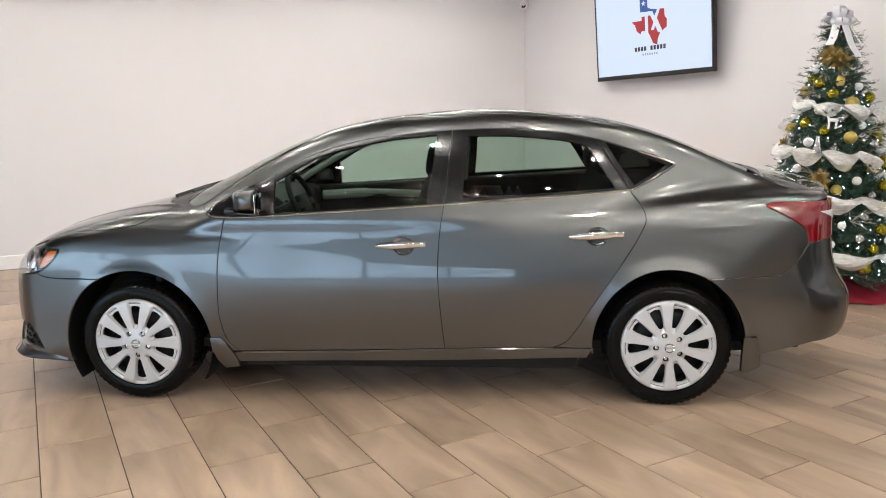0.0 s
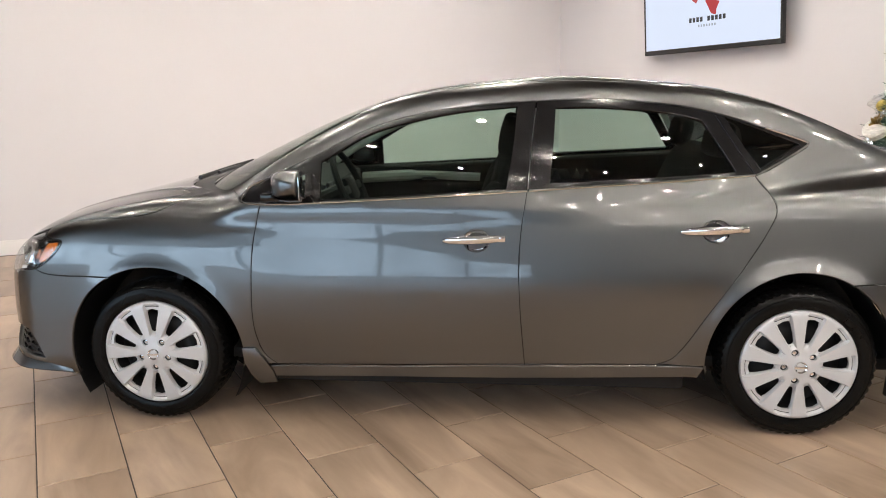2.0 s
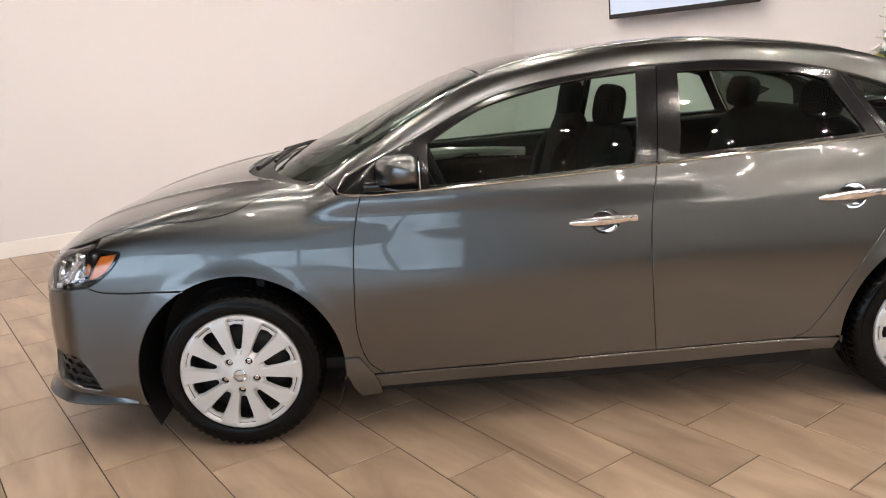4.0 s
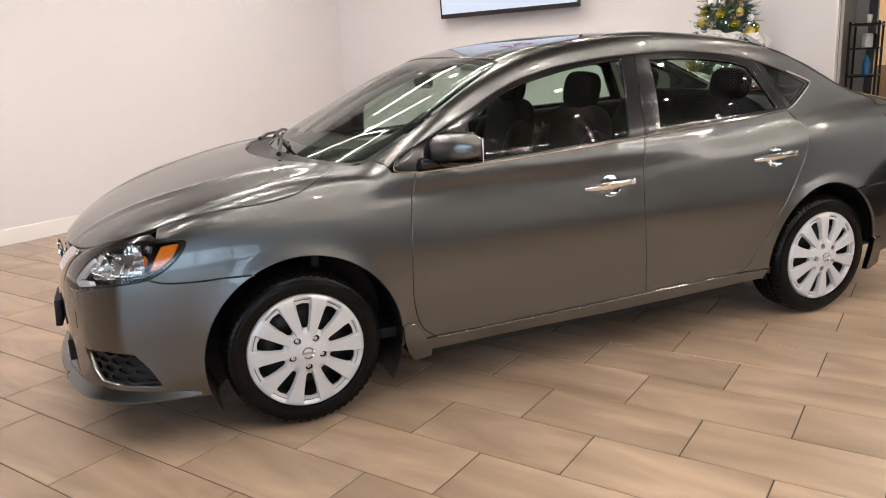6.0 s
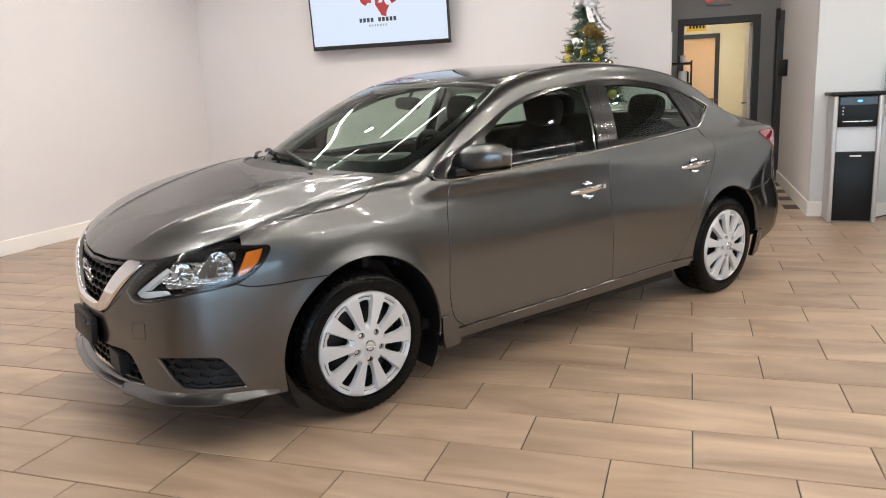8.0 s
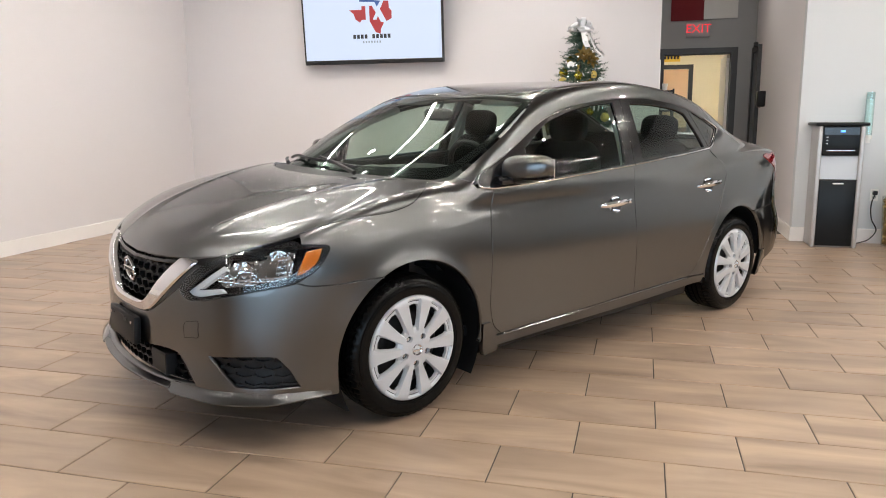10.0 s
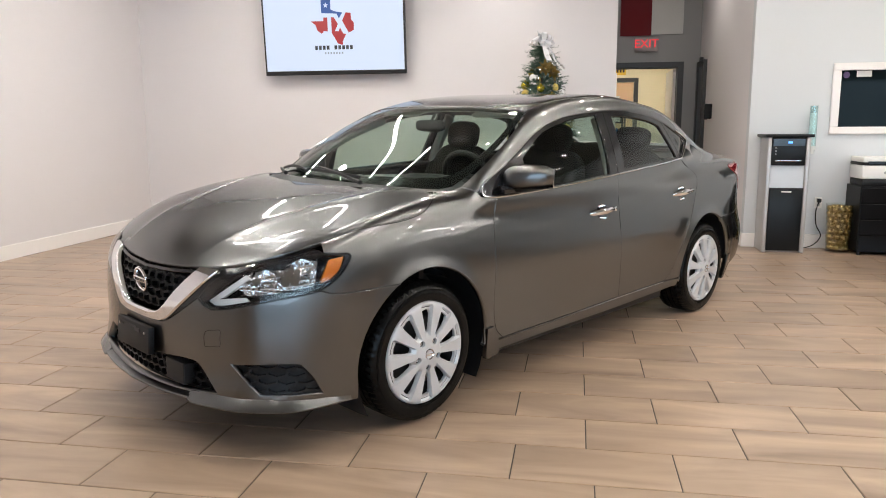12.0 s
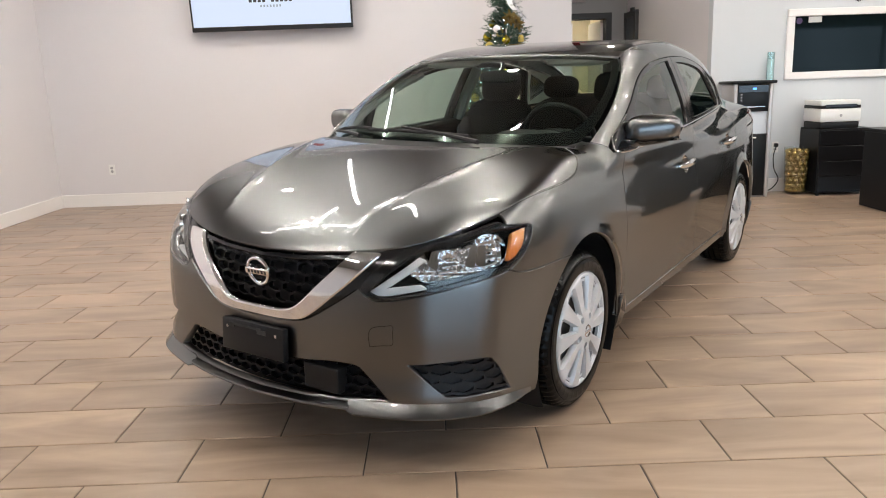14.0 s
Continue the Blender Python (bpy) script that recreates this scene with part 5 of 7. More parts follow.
# ---- door mirrors ----
def mirror_shell(zmin, zmax):
    """A rounded wing-mirror shell; flat glass side to the rear."""
    bm = bmesh.new()
    rows = []
    for i in range(17):
        v = -1 + 2 * i / 16
        ring = []
        for k in range(24):
            a = 2 * math.pi * k / 24
            ca, sa = math.cos(a), math.sin(a)
            e = 0.62
            px = math.copysign(abs(ca) ** e, ca)
            pz = math.copysign(abs(sa) ** e, sa)
            s = (1 - abs(v) ** 3.2) ** 0.45
            depth = 0.105 if px > 0 else 0.032
            depth *= (1.0 - 0.25 * v)
            zc = 1.045 + 0.012 * v
            z = zc + 0.066 * pz * s * (1 - 0.16 * v)
            ring.append(bm.verts.new((0.655 + depth * px * s + 0.02 * (1 - v), 0.875 + 0.118 * v, min(max(z, zmin), zmax))))
        rows.append(ring)
    for A, B in zip(rows, rows[1:]):
        for k in range(24):
            bm.faces.new((A[k], A[(k + 1) % 24], B[(k + 1) % 24], B[k]))
    bmesh.ops.remove_doubles(bm, verts=bm.verts, dist=0.0005)
    bmesh.ops.recalc_face_normals(bm, faces=bm.faces)
    return bm


wing = pair("wing_mirror", mirror_shell(1.0, 1.3), PAINT, car, "painted wing mirror with a dark foot")
pair("mirror_base", mirror_shell(0.8, 1.003), GLOSS, wing)
pair("mirror_glass", box(0.632, 0.637, 0.785, 0.975, 1.0, 1.092, 0.002), CHROME, wing)
foot = box(0.68, 0.84, 0.775, 0.845, 0.975, 1.012, 0.012)
pair("mirror_foot", foot, GLOSS, wing)

# ---- wheels ----
TYRE_R, CAP_R = 0.313, 0.222
tyre_profile = [(0.205, -0.085), (0.218, -0.100), (0.245, -0.1085), (0.272, -0.108), (0.292, -0.101), (0.305, -0.090), (0.310, -0.078)]
for a, b in ((-0.058, -0.050), (-0.020, -0.013), (0.013, 0.020), (0.050, 0.058)):
    tyre_profile += [(TYRE_R, a), (TYRE_R - 0.007, a + 0.001), (TYRE_R - 0.007, b - 0.001), (TYRE_R, b)]
tyre_profile += [(0.310, 0.078), (0.305, 0.090), (0.292, 0.101), (0.286, 0.1035), (0.2855, 0.1015), (0.281, 0.1025), (0.2805, 0.1055), (0.272, 0.108), (0.267, 0.1086), (0.251, 0.1086), (0.245, 0.1085), (0.239, 0.1065), (0.2385, 0.1045), (0.2345, 0.1035), (0.233, 0.1005), (0.2315, 0.085), (0.230, 0.060), (0.205, 0.050)]


def tyre_mesh():
    """One moulded tyre: cut tread blocks on the shoulders, raised marks on the side wall."""
    bm = lathe(tyre_profile, 180)
    for v in bm.verts:
        r = math.hypot(v.co.x, v.co.y)
        k = int(round(math.degrees(math.atan2(v.co.y, v.co.x)) / 2)) % 180
        if 0.304 < r and 0.045 < abs(v.co.z) < 0.092 and k % 3 == 0:
            v.co.x *= 1 - 0.006 / r
            v.co.y *= 1 - 0.006 / r
        if v.co.z > 0.108 and 0.249 < r < 0.269 and (15 <= k < 48 or 105 <= k < 138) and (k * 7) % 5 < 3:
            v.co.z += 0.002
    return bm


def spoke_half(r):
    """Half the width of a spoke at radius r."""
    return 0.0125 + 0.127 * (np.clip(r, 0.07, 0.215) - 0.07)


def cap_height(x, y):
    r, a = np.hypot(x, y), np.degrees(np.arctan2(y, x))
    dish = np.interp(r, [0, 0.03, 0.045, 0.075, 0.15, 0.2, 0.216, 0.222], [0.026, 0.025, 0.021, 0.017, 0.013, 0.010, 0.006, -0.003])
    off = (a + 18) % 36 - 18
    d = np.abs(r * np.sin(np.radians(off)))
    valley = 0.014 * np.clip((d - spoke_half(r) + 0.0015) / 0.006, 0, 1)
    fade = np.clip((r - 0.074) / 0.012, 0, 1) * np.clip((0.2125 - r) / 0.006, 0, 1)
    return dish - valley * fade


def cap_mesh():
    """The wheel cover: ten flat spokes with crisp edges, ten windows, five nut holes."""
    loops = [np.array([(CAP_R * math.cos(t), CAP_R * math.sin(t)) for t in np.linspace(0, 2 * math.pi, 120, endpoint=False)])]
    for k in range(10):
        c = radians(18 + 36 * k)
        pts = []
        for r, d in ((0.092, -5.2), (0.099, -7.0), (0.135, -8.2), (0.170, -8.4), (0.186, -7.4), (0.190, 0.0), (0.186, 7.4), (0.170, 8.4), (0.135, 8.2), (0.099, 7.0), (0.092, 5.2), (0.089, 0.0)):
            pts.append((r * math.cos(c + radians(d)), r * math.sin(c + radians(d))))
        loops.append(np.array(pts))
    for k in range(5):
        c = radians(270 + 72 * k)
        loops.append(np.array([(0.060 * math.cos(c) + 0.0145 * math.cos(t), 0.060 * math.sin(c) + 0.0135 * math.sin(t)) for t in np.linspace(0, 2 * math.pi, 14, endpoint=False)]))
    q = np.array([(r * math.cos(a), r * math.sin(a)) for r in np.arange(0.008, 0.219, 0.0075) for a in np.linspace(0, 2 * math.pi, max(8, int(r * 900)), endpoint=False)])
    ok = np.ones(len(q), bool)
    for H in loops[1:]:
        ok &= ~inside(H, q)
    q = q[ok]
    B = np.vstack(loops)
    q = q[np.sqrt(((q[:, None] - B[None]) ** 2).sum(2).min(1)) > 0.0035]
    edges, at = [], 0
    for H in loops:
        edges += [(at + i, at + (i + 1) % len(H)) for i in range(len(H))]
        at += len(H)
    lines = []
    for k in range(10):
        c = radians(36 * k)
        for side in (-1, 1):
            for more in (-0.0015, 0.0045):
                for r in np.linspace(0.076, 0.212, 18):
                    w = side * (float(spoke_half(r)) + more)
                    u = math.sqrt(r * r - w * w)
                    lines.append((u * math.cos(c) - w * math.sin(c), u * math.sin(c) + w * math.cos(c)))
    lines = np.array(lines)
    first = at
    edges += [(first + i, first + i + 1) for i in range(len(lines) - 1) if i % 18 != 17]
    q = q[np.sqrt(((q[:, None] - lines[None]) ** 2).sum(2).min(1)) > 0.003]
    vs, es, fs, ov, oe, of = delaunay_2d_cdt([Vector(p) for p in np.vstack([B, lines, q])], edges, [], 0, 1e-7)
    V = np.array([(v.x, v.y) for v in vs])
    mid = V[np.array(fs)].mean(1)
    ok = inside(loops[0], mid)
    for H in loops[1:]:
        ok &= ~inside(H, mid)
    bm = bmesh.new()
    top = [bm.verts.new((x, y, z)) for (x, y), z in zip(V, cap_height(V[:, 0], V[:, 1]))]
    for t, k in zip(fs, ok):
        if k:
            bm.faces.new([top[i] for i in t])
    bm.normal_update()
    if sum(f.normal.z for f in bm.faces) < 0:
        bmesh.ops.reverse_faces(bm, faces=bm.faces)
    rim = [e for e in bm.edges if e.is_boundary]
    ext = bmesh.ops.extrude_edge_only(bm, edges=rim)
    bmesh.ops.translate(bm, vec=(0, 0, -0.014), verts=[v for v in ext["geom"] if isinstance(v, bmesh.types.BMVert)])
    for v in [v for v in bm.verts if not v.link_faces]:
        bm.verts.remove(v)
    bmesh.ops.recalc_face_normals(bm, faces=bm.faces)
    return bm


def build_wheel(x, spin):
    w = new("wheel")
    w.parent = car
    w["label"] = "black tyre with a ten-spoke silver-white cover"
    part("tyre", tyre_mesh(), M["rubber"], w, "black rubber tyre", smooth=True)
    part("rim", lathe([(0.0, 0.035), (0.05, 0.035), (0.09, 0.048), (0.14, 0.052), (0.17, 0.040), (0.19, 0.02), (0.205, 0.085), (0.215, 0.098), (0.207, 0.10), (0.20, 0.09), (0.19, -0.09), (0.205, -0.09)], 48), M["steel"], w, "black steel rim", smooth=True)
    part("brake_disc", lathe([(0.0, -0.02), (0.13, -0.02), (0.13, -0.035), (0.0, -0.035)], 32), M["steel"], w)
    cap = cap_mesh()
    bmesh.ops.transform(cap, matrix=Matrix.Translation((0, 0, 0.104)) @ Matrix.Rotation(radians(spin), 4, "Z") @ Matrix.Diagonal((1.035, 1.035, 1.0, 1.0)), verts=cap.verts)
    cover = part("wheel_cover", cap, M["cap"], w, "silver-white wheel cover", smooth=True)
    for k in range(5):
        a = radians(270 + 72 * k + spin)
        part("wheel_nut", cyl(0.0095, 0.016, 6, m=Matrix.Translation((0.060 * math.cos(a), 0.060 * math.sin(a), 0.096)), bevel=0.002), CHROME, cover)
    part("centre_badge", join(lathe([(0.018, 0.129), (0.024, 0.133), (0.026, 0.129)], 24), box(-0.026, 0.026, -0.005, 0.005, 0.128, 0.134, 0.002)), CHROME, cover)
    return w


for x, spin in ((WHEELS[0], 0.0), (WHEELS[1], -14.0)):
    near = build_wheel(x, spin)
    near.matrix_basis = Matrix.Translation((x, 0.735, 0.312)) @ Matrix.Rotation(radians(-90), 4, "X") @ Matrix.Rotation(radians(180), 4, "Z")
    far = copy_thing(near, Matrix.Translation((x, -0.735, 0.273)) @ Matrix.Rotation(radians(90), 4, "X"))

# ---- wheel wells and underside ----
for (cx, cz, rx, rz), nm in ((ARCH_F, 1), (ARCH_R, 1)):
    bm = bmesh.new()
    rows = []
    for i in range(29):
        a = radians(-30 + 240 * i / 28) if cx > 0 else radians(-12 + 190 * i / 28)
        c, s = math.cos(a), math.sin(a)
        rows.append([bm.verts.new((cx + (rx + d) * c, y, cz + (rz + d) * s)) for y, d in ((0.835, -0.002), (0.81, 0.004), (0.60, 0.004), (0.56, -0.01), (0.53, -0.15), (0.53, -0.34))])
    for A, B in zip(rows, rows[1:]):
        for k in range(5):
            bm.faces.new((A[k], A[k + 1], B[k + 1], B[k]))
    bmesh.ops.recalc_face_normals(bm, faces=bm.faces)
    pair("wheel_well", bm, BLACK, car)
part("underbody", join(box(-1.70, 2.05, -0.54, 0.54, 0.165, 0.23, 0.01), box(-0.92, 0.90, -0.76, 0.76, 0.165, 0.235, 0.01), box(-2.05, -1.70, -0.62, 0.62, 0.24, 0.29, 0.01), box(1.76, 2.08, -0.62, 0.62, 0.17, 0.22, 0.01)), BLACK, car)
part("exhaust", tube([(-2.12, -0.45, 0.26), (-1.6, -0.45, 0.2), (-1.2, -0.3, 0.2), (0.2, -0.2, 0.19)], 0.03, 10), M["steel"], car)
part("engine_bulkhead", box(1.25, 1.28, -0.72, 0.72, 0.25, 0.96), BLACK, car)
part("radiator_panel", box(1.98, 2.0, -0.62, 0.62, 0.23, 0.70), BLACK, car)
part("rear_bulkhead", box(-2.1, -2.08, -0.6, 0.6, 0.3, 1.0), BLACK, car)

# ---- cabin ----
cabin = part("cabin_floor", join(box(-1.75, 1.2, -0.74, 0.74, 0.26, 0.31, 0.01), box(-0.6, 1.0, -0.13, 0.13, 0.30, 0.52, 0.03), box(-0.55, 0.30, -0.11, 0.11, 0.50, 0.66, 0.03)), M["cabin"], car, "dark cabin floor and console", smooth=True)
IN_DOOR = lambda x, y, z: body(x, y, z) + 0.075
panel("door_trim", "side", [S((0.95, 0.955), (0.2, 0.972), (-0.235, 0.995)), S((-0.235, 0.995), (-0.24, 0.32)), S((-0.24, 0.32), (0.9, 0.30)), S((0.9, 0.30), (0.95, 0.955))], M["cabin"], front_door, both=True, f=IN_DOOR, flange=0.0, res=0.06)
panel("door_trim", "side", [S((-0.255, 0.995), (-0.7, 1.02), (-1.15, 1.045)), S((-1.15, 1.045), (-1.1, 0.75), (-0.85, 0.34)), S((-0.85, 0.34), (-0.255, 0.32)), S((-0.255, 0.32), (-0.255, 0.995))], M["cabin"], rear_door, both=True, f=IN_DOOR, flange=0.0, res=0.06)
pair("door_top", strip_rod(S((0.95, 0.95), (0.2, 0.972), (-0.24, 0.995)), 0.026, -0.04), M["cabin"], front_door)
pair("door_top", strip_rod(S((-0.26, 0.997), (-0.7, 1.02), (-1.15, 1.045)), 0.026, -0.04), M["cabin"], rear_door)
inlay = S((0.72, 0.90), (0.35, 0.915), (0.0, 0.90))
pair("door_inlay", tube([tuple(p) for p in bend(inlay, 0.04) - np.array([0, 0.092, 0])], [0.034 if i < 9 else 0.026 for i in range(len(bend(inlay, 0.04)))], 10), M["headliner"], front_door, "pale silver door inlay")
pair("inner_handle", box(0.26, 0.36, 0.695, 0.715, 0.885, 0.925, 0.012), CHROME, front_door)
# dashboard
dash = bmesh.new()
prof = [(1.16, 0.60), (1.20, 0.955), (1.10, 0.985), (0.93, 0.995), (0.80, 0.985), (0.745, 0.955), (0.735, 0.90), (0.78, 0.80), (0.80, 0.62), (0.90, 0.50)]
rings = []
for y in np.linspace(-0.70, 0.70, 29):
    k = 1 - 0.10 * (abs(y) / 0.7) ** 3
    hood_ = 0.052 * math.exp(-((y - 0.37) / 0.17) ** 4)
    rings.append([dash.verts.new((0.62 + (px - 0.62) * k, y, pz + (hood_ if 0.70 < px < 0.97 and pz > 0.93 else 0))) for px, pz in prof])
for A, B in zip(rings, rings[1:]):
    for k in range(len(prof)):
        dash.faces.new((A[k], A[(k + 1) % len(prof)], B[(k + 1) % len(prof)], B[k]))
dash.faces.new(rings[0]), dash.faces.new(rings[-1])
bmesh.ops.recalc_face_normals(dash, faces=dash.faces)
dashboard = part("dashboard", dash, M["cabin"], car, "dark grey dashboard", smooth=True)
part("instrument_cluster", box(0.752, 0.765, 0.24, 0.50, 0.915, 1.0, 0.004), M["headliner"], dashboard)
part("radio_panel", box(0.722, 0.742, -0.12, 0.12, 0.80, 0.93, 0.006), GLOSS, dashboard)
for sy in (-0.09, 0.09, 0.60, -0.60):
    part("air_vent", box(0.722, 0.74, sy - 0.045, sy + 0.045, 0.935, 0.968, 0.006), M["steel"], dashboard)
# steering wheel
sw = Matrix.Translation((0.555, 0.37, 0.975)) @ Matrix.Rotation(radians(-66), 4, "Y")
ring = [(0.182 * math.cos(a), 0.182 * math.sin(a), 0) for a in np.linspace(0, 2 * math.pi, 40, endpoint=False)]
st = tube(ring, 0.0155, 10, closed=True)
st = join(st, box(-0.06, 0.06, -0.075, 0.075, -0.03, 0.012, 0.02), box(-0.02, 0.02, 0.06, 0.175, -0.015, 0.008, 0.006), box(-0.02, 0.02, -0.175, -0.06, -0.015, 0.008, 0.006), box(-0.175, -0.05, -0.025, 0.025, -0.015, 0.008, 0.006))
bmesh.ops.transform(st, matrix=sw, verts=st.verts)
wheel_st = part("steering_wheel", st, M["cabin"], car, "black steering wheel", smooth=True)
part("steering_column", tube([(0.57, 0.37, 0.965), (0.85, 0.37, 0.84)], 0.05, 12), M["cabin"], wheel_st)


def pad(sx, sy, sz, m, power=0.55):
    """A padded, rounded block."""
    bm = bmesh.new()
    bmesh.ops.create_uvsphere(bm, u_segments=28, v_segments=16, radius=1.0)
    for v in bm.verts:
        x, y, z = v.co
        v.co = Vector((math.copysign(abs(x) ** power * sx, x), math.copysign(abs(y) ** power * sy, y), math.copysign(abs(z) ** power * sz, z)))
    bmesh.ops.transform(bm, matrix=m, verts=bm.verts)
    return bm


def seat(y):
    s = part("front_seat", pad(0.27, 0.255, 0.085, Matrix.Translation((0.20, y, 0.54)) @ Matrix.Rotation(radians(-8), 4, "Y")), M["fabric"], car, "black fabric front seat", smooth=True)
    lean = Matrix.Translation((-0.125, y, 0.84)) @ Matrix.Rotation(radians(-14), 4, "Y")
    part("backrest", join(pad(0.072, 0.245, 0.31, lean), pad(0.085, 0.06, 0.24, lean @ Matrix.Translation((0.02, 0.205, -0.05)), 0.7), pad(0.085, 0.06, 0.24, lean @ Matrix.Translation((0.02, -0.205, -0.05)), 0.7)), M["fabric"], s, smooth=True)
    part("headrest", pad(0.05, 0.125, 0.09, Matrix.Translation((-0.185, y, 1.205)) @ Matrix.Rotation(radians(-10), 4, "Y"), 0.62), M["fabric"], s, smooth=True)
    for sy in (-0.05, 0.05):
        part("headrest_post", tube([(-0.18, y + sy, 1.07), (-0.185, y + sy, 1.16)], 0.006, 8), CHROME, s)
    part("seat_base", box(0.0, 0.40, y - 0.21, y + 0.21, 0.30, 0.47, 0.02), M["cabin"], s)


seat(0.37), seat(-0.37)
bench = part("rear_bench", join(pad(0.25, 0.64, 0.09, Matrix.Translation((-0.72, 0, 0.56))), pad(0.08, 0.64, 0.30, Matrix.Translation((-1.06, 0, 0.86)) @ Matrix.Rotation(radians(-22), 4, "Y"))), M["fabric"], car, "black fabric rear bench", smooth=True)
for y in (-0.38, 0.38):
    part("headrest", pad(0.05, 0.13, 0.08, Matrix.Translation((-1.10, y, 1.19)) @ Matrix.Rotation(radians(-12), 4, "Y"), 0.62), M["fabric"], bench, smooth=True)
part("parcel_shelf", box(-1.80, -1.15, -0.60, 0.60, 1.045, 1.065, 0.005), M["cabin"], car)
part("parcel_wall", box(-1.20, -1.17, -0.62, 0.62, 0.30, 1.06), M["cabin"], car)
# headliner and inner pillars
IN_ROOF = lambda x, y, z: upper(x, y, z) + 0.028
panel("headliner", "top", sym([T((-1.10, 0.0), (-1.12, 0.50), f=upper), T((-1.12, 0.50), (-0.5, 0.535), (0.30, 0.555), f=upper), T((0.30, 0.555), (0.37, 0.3), (0.375, 0.0), f=upper)]), M["headliner"], car, "pale grey roof lining", f=IN_ROOF, flange=0, gap=0, res=0.06)
pair("pillar_trim", strip_rod(S((0.93, 1.02), (0.732, 1.125), (0.5, 1.24), (0.3, 1.315)), 0.022, -0.045), M["headliner"], car)
pair("pillar_trim", strip_rod(S((-0.262, 1.02), (-0.275, 1.18), (-0.29, 1.35)), 0.035, -0.05), M["headliner"], car)
panel("pillar_panel", "side", [S((-1.0, 1.315), (-1.09, 1.185), (-1.17, 1.06)), S((-1.17, 1.06), (-1.5, 1.08)), S((-1.5, 1.08), (-1.45, 1.2), (-1.2, 1.285), (-1.0, 1.315))], M["headliner"], car, "pale inner rear pillar", both=True, f=shifted(0.03, upper), flange=0, gap=0, res=0.05, holes=[g_quarter], hole_flange=0.0)
part("rear_view_mirror", join(pad(0.018, 0.115, 0.034, Matrix.Translation((0.50, 0.0, 1.275)), 0.6), tube([(0.50, 0, 1.29), (0.46, 0, 1.345)], 0.008, 8)), GLOSS, car, smooth=True)
for y in (-0.37, 0.37):
    part("sun_visor", pad(0.08, 0.17, 0.009, Matrix.Translation((0.33, y, 1.355)) @ Matrix.Rotation(radians(20), 4, "Y"), 0.5), M["headliner"], car, smooth=True)

# ---- wipers ----
def on_screen(x, y, up):
    p = T((x, y))[0]
    return tuple(p + up * normal(body, p[None])[0])


for root, knee, tip, a0, a1 in (((1.30, 0.34), (1.24, 0.10), (1.19, -0.12), (1.235, 0.26), (1.20, -0.30)), ((1.28, -0.30), (1.22, -0.42), (1.13, -0.56), (1.225, -0.18), (1.08, -0.60))):
    wp = part("wiper", tube([on_screen(*root, 0.012), on_screen(*knee, 0.02), on_screen(*tip, 0.02)], [0.011, 0.008, 0.006], 8), BLACK, car, "black wiper at the foot of the windscreen", smooth=True)
    part("wiper_blade", tube([on_screen(a0[0] + (a1[0] - a0[0]) * k / 6, a0[1] + (a1[1] - a0[1]) * k / 6, 0.012) for k in range(7)], 0.008, 6), BLACK, wp)

# ---- the corridor's end ----
DF = M["doorframe"]


def casing(x, y0, y1, top, w=0.085, d=0.2, name="door_1", label="dark grey painted door frame"):
    return structure(name, join(box(x - 0.02, x + d, y0 - w, y0, 0, top + w), box(x - 0.02, x + d, y1, y1 + w, 0, top + w), box(x - 0.02, x + d, y0, y1, top, top + w)), DF, label, "door frame")


d1 = casing(FAR_X, D0, D1, DT)
leaf = part("door_leaf", box(FAR_X + 0.17, FAR_X + 1.05, D0 + 0.0, D0 + 0.045, 0.01, DT - 0.01, 0.004), M["door_leaf"], d1, "open door leaf, white edge, folded into the office")
part("door_edge", box(FAR_X + 0.155, FAR_X + 0.172, D0 + 0.004, D0 + 0.041, 0.05, DT - 0.05), M["white_trim"], d1)
part("door_handle", tube([(FAR_X + 0.26, D0 + 0.045, 1.02), (FAR_X + 0.26, D0 + 0.10, 1.02), (FAR_X + 0.37, D0 + 0.10, 1.02)], 0.009, 8), M["steel"], d1)
casing(12.0, 5.30, 6.15, 2.09, 0.075, 0.14, "door_2", "dark inner door frame in the office")
sign = thing("door_sign", "small yellow sign with unreadable dark marks above the inner door", "sign", Matrix.Translation((11.985, 5.62, 2.29)))
part("plate", box(-0.008, 0.008, -0.16, 0.16, -0.07, 0.07, 0.004), M["yellow"], sign)
for k in range(5):
    part("mark", box(-0.0095, -0.008, 0.12 - k * 0.055 - 0.035, 0.12 - k * 0.055, -0.025, 0.03), M["black"], sign)
structure("panelling", box(14.58, 14.6, 4.0, 7.0, 0, 1.0), M["wood"], "brown lower panelling of the room beyond", "trim")
# side door in the corridor wall
sd = structure("door_3", join(box(8.52, 8.60, SIDE_Y, SIDE_Y + 0.05, 0, 2.2), box(9.07, 9.148, SIDE_Y, SIDE_Y + 0.05, 0, 2.2), box(8.60, 9.07, SIDE_Y, SIDE_Y + 0.05, 2.12, 2.2)), DF, "dark framed side door in the corridor", "door")
part("door_leaf", box(8.60, 9.07, SIDE_Y, SIDE_Y + 0.03, 0.01, 2.12, 0.003), M["blue_grey"], sd, "blue-grey door leaf")
part("closer", box(8.54, 8.62, SIDE_Y + 0.05, SIDE_Y + 0.10, 2.17, 2.23, 0.006), M["steel"], sd)
rd = thing("wall_phone", "dark box mounted on the corridor wall beside the door", "box", Matrix.Translation((8.0, SIDE_Y, 1.47)))
part("housing", box(-0.06, 0.06, 0.0, 0.10, -0.10, 0.10, 0.012), M["black"], rd, smooth=True)
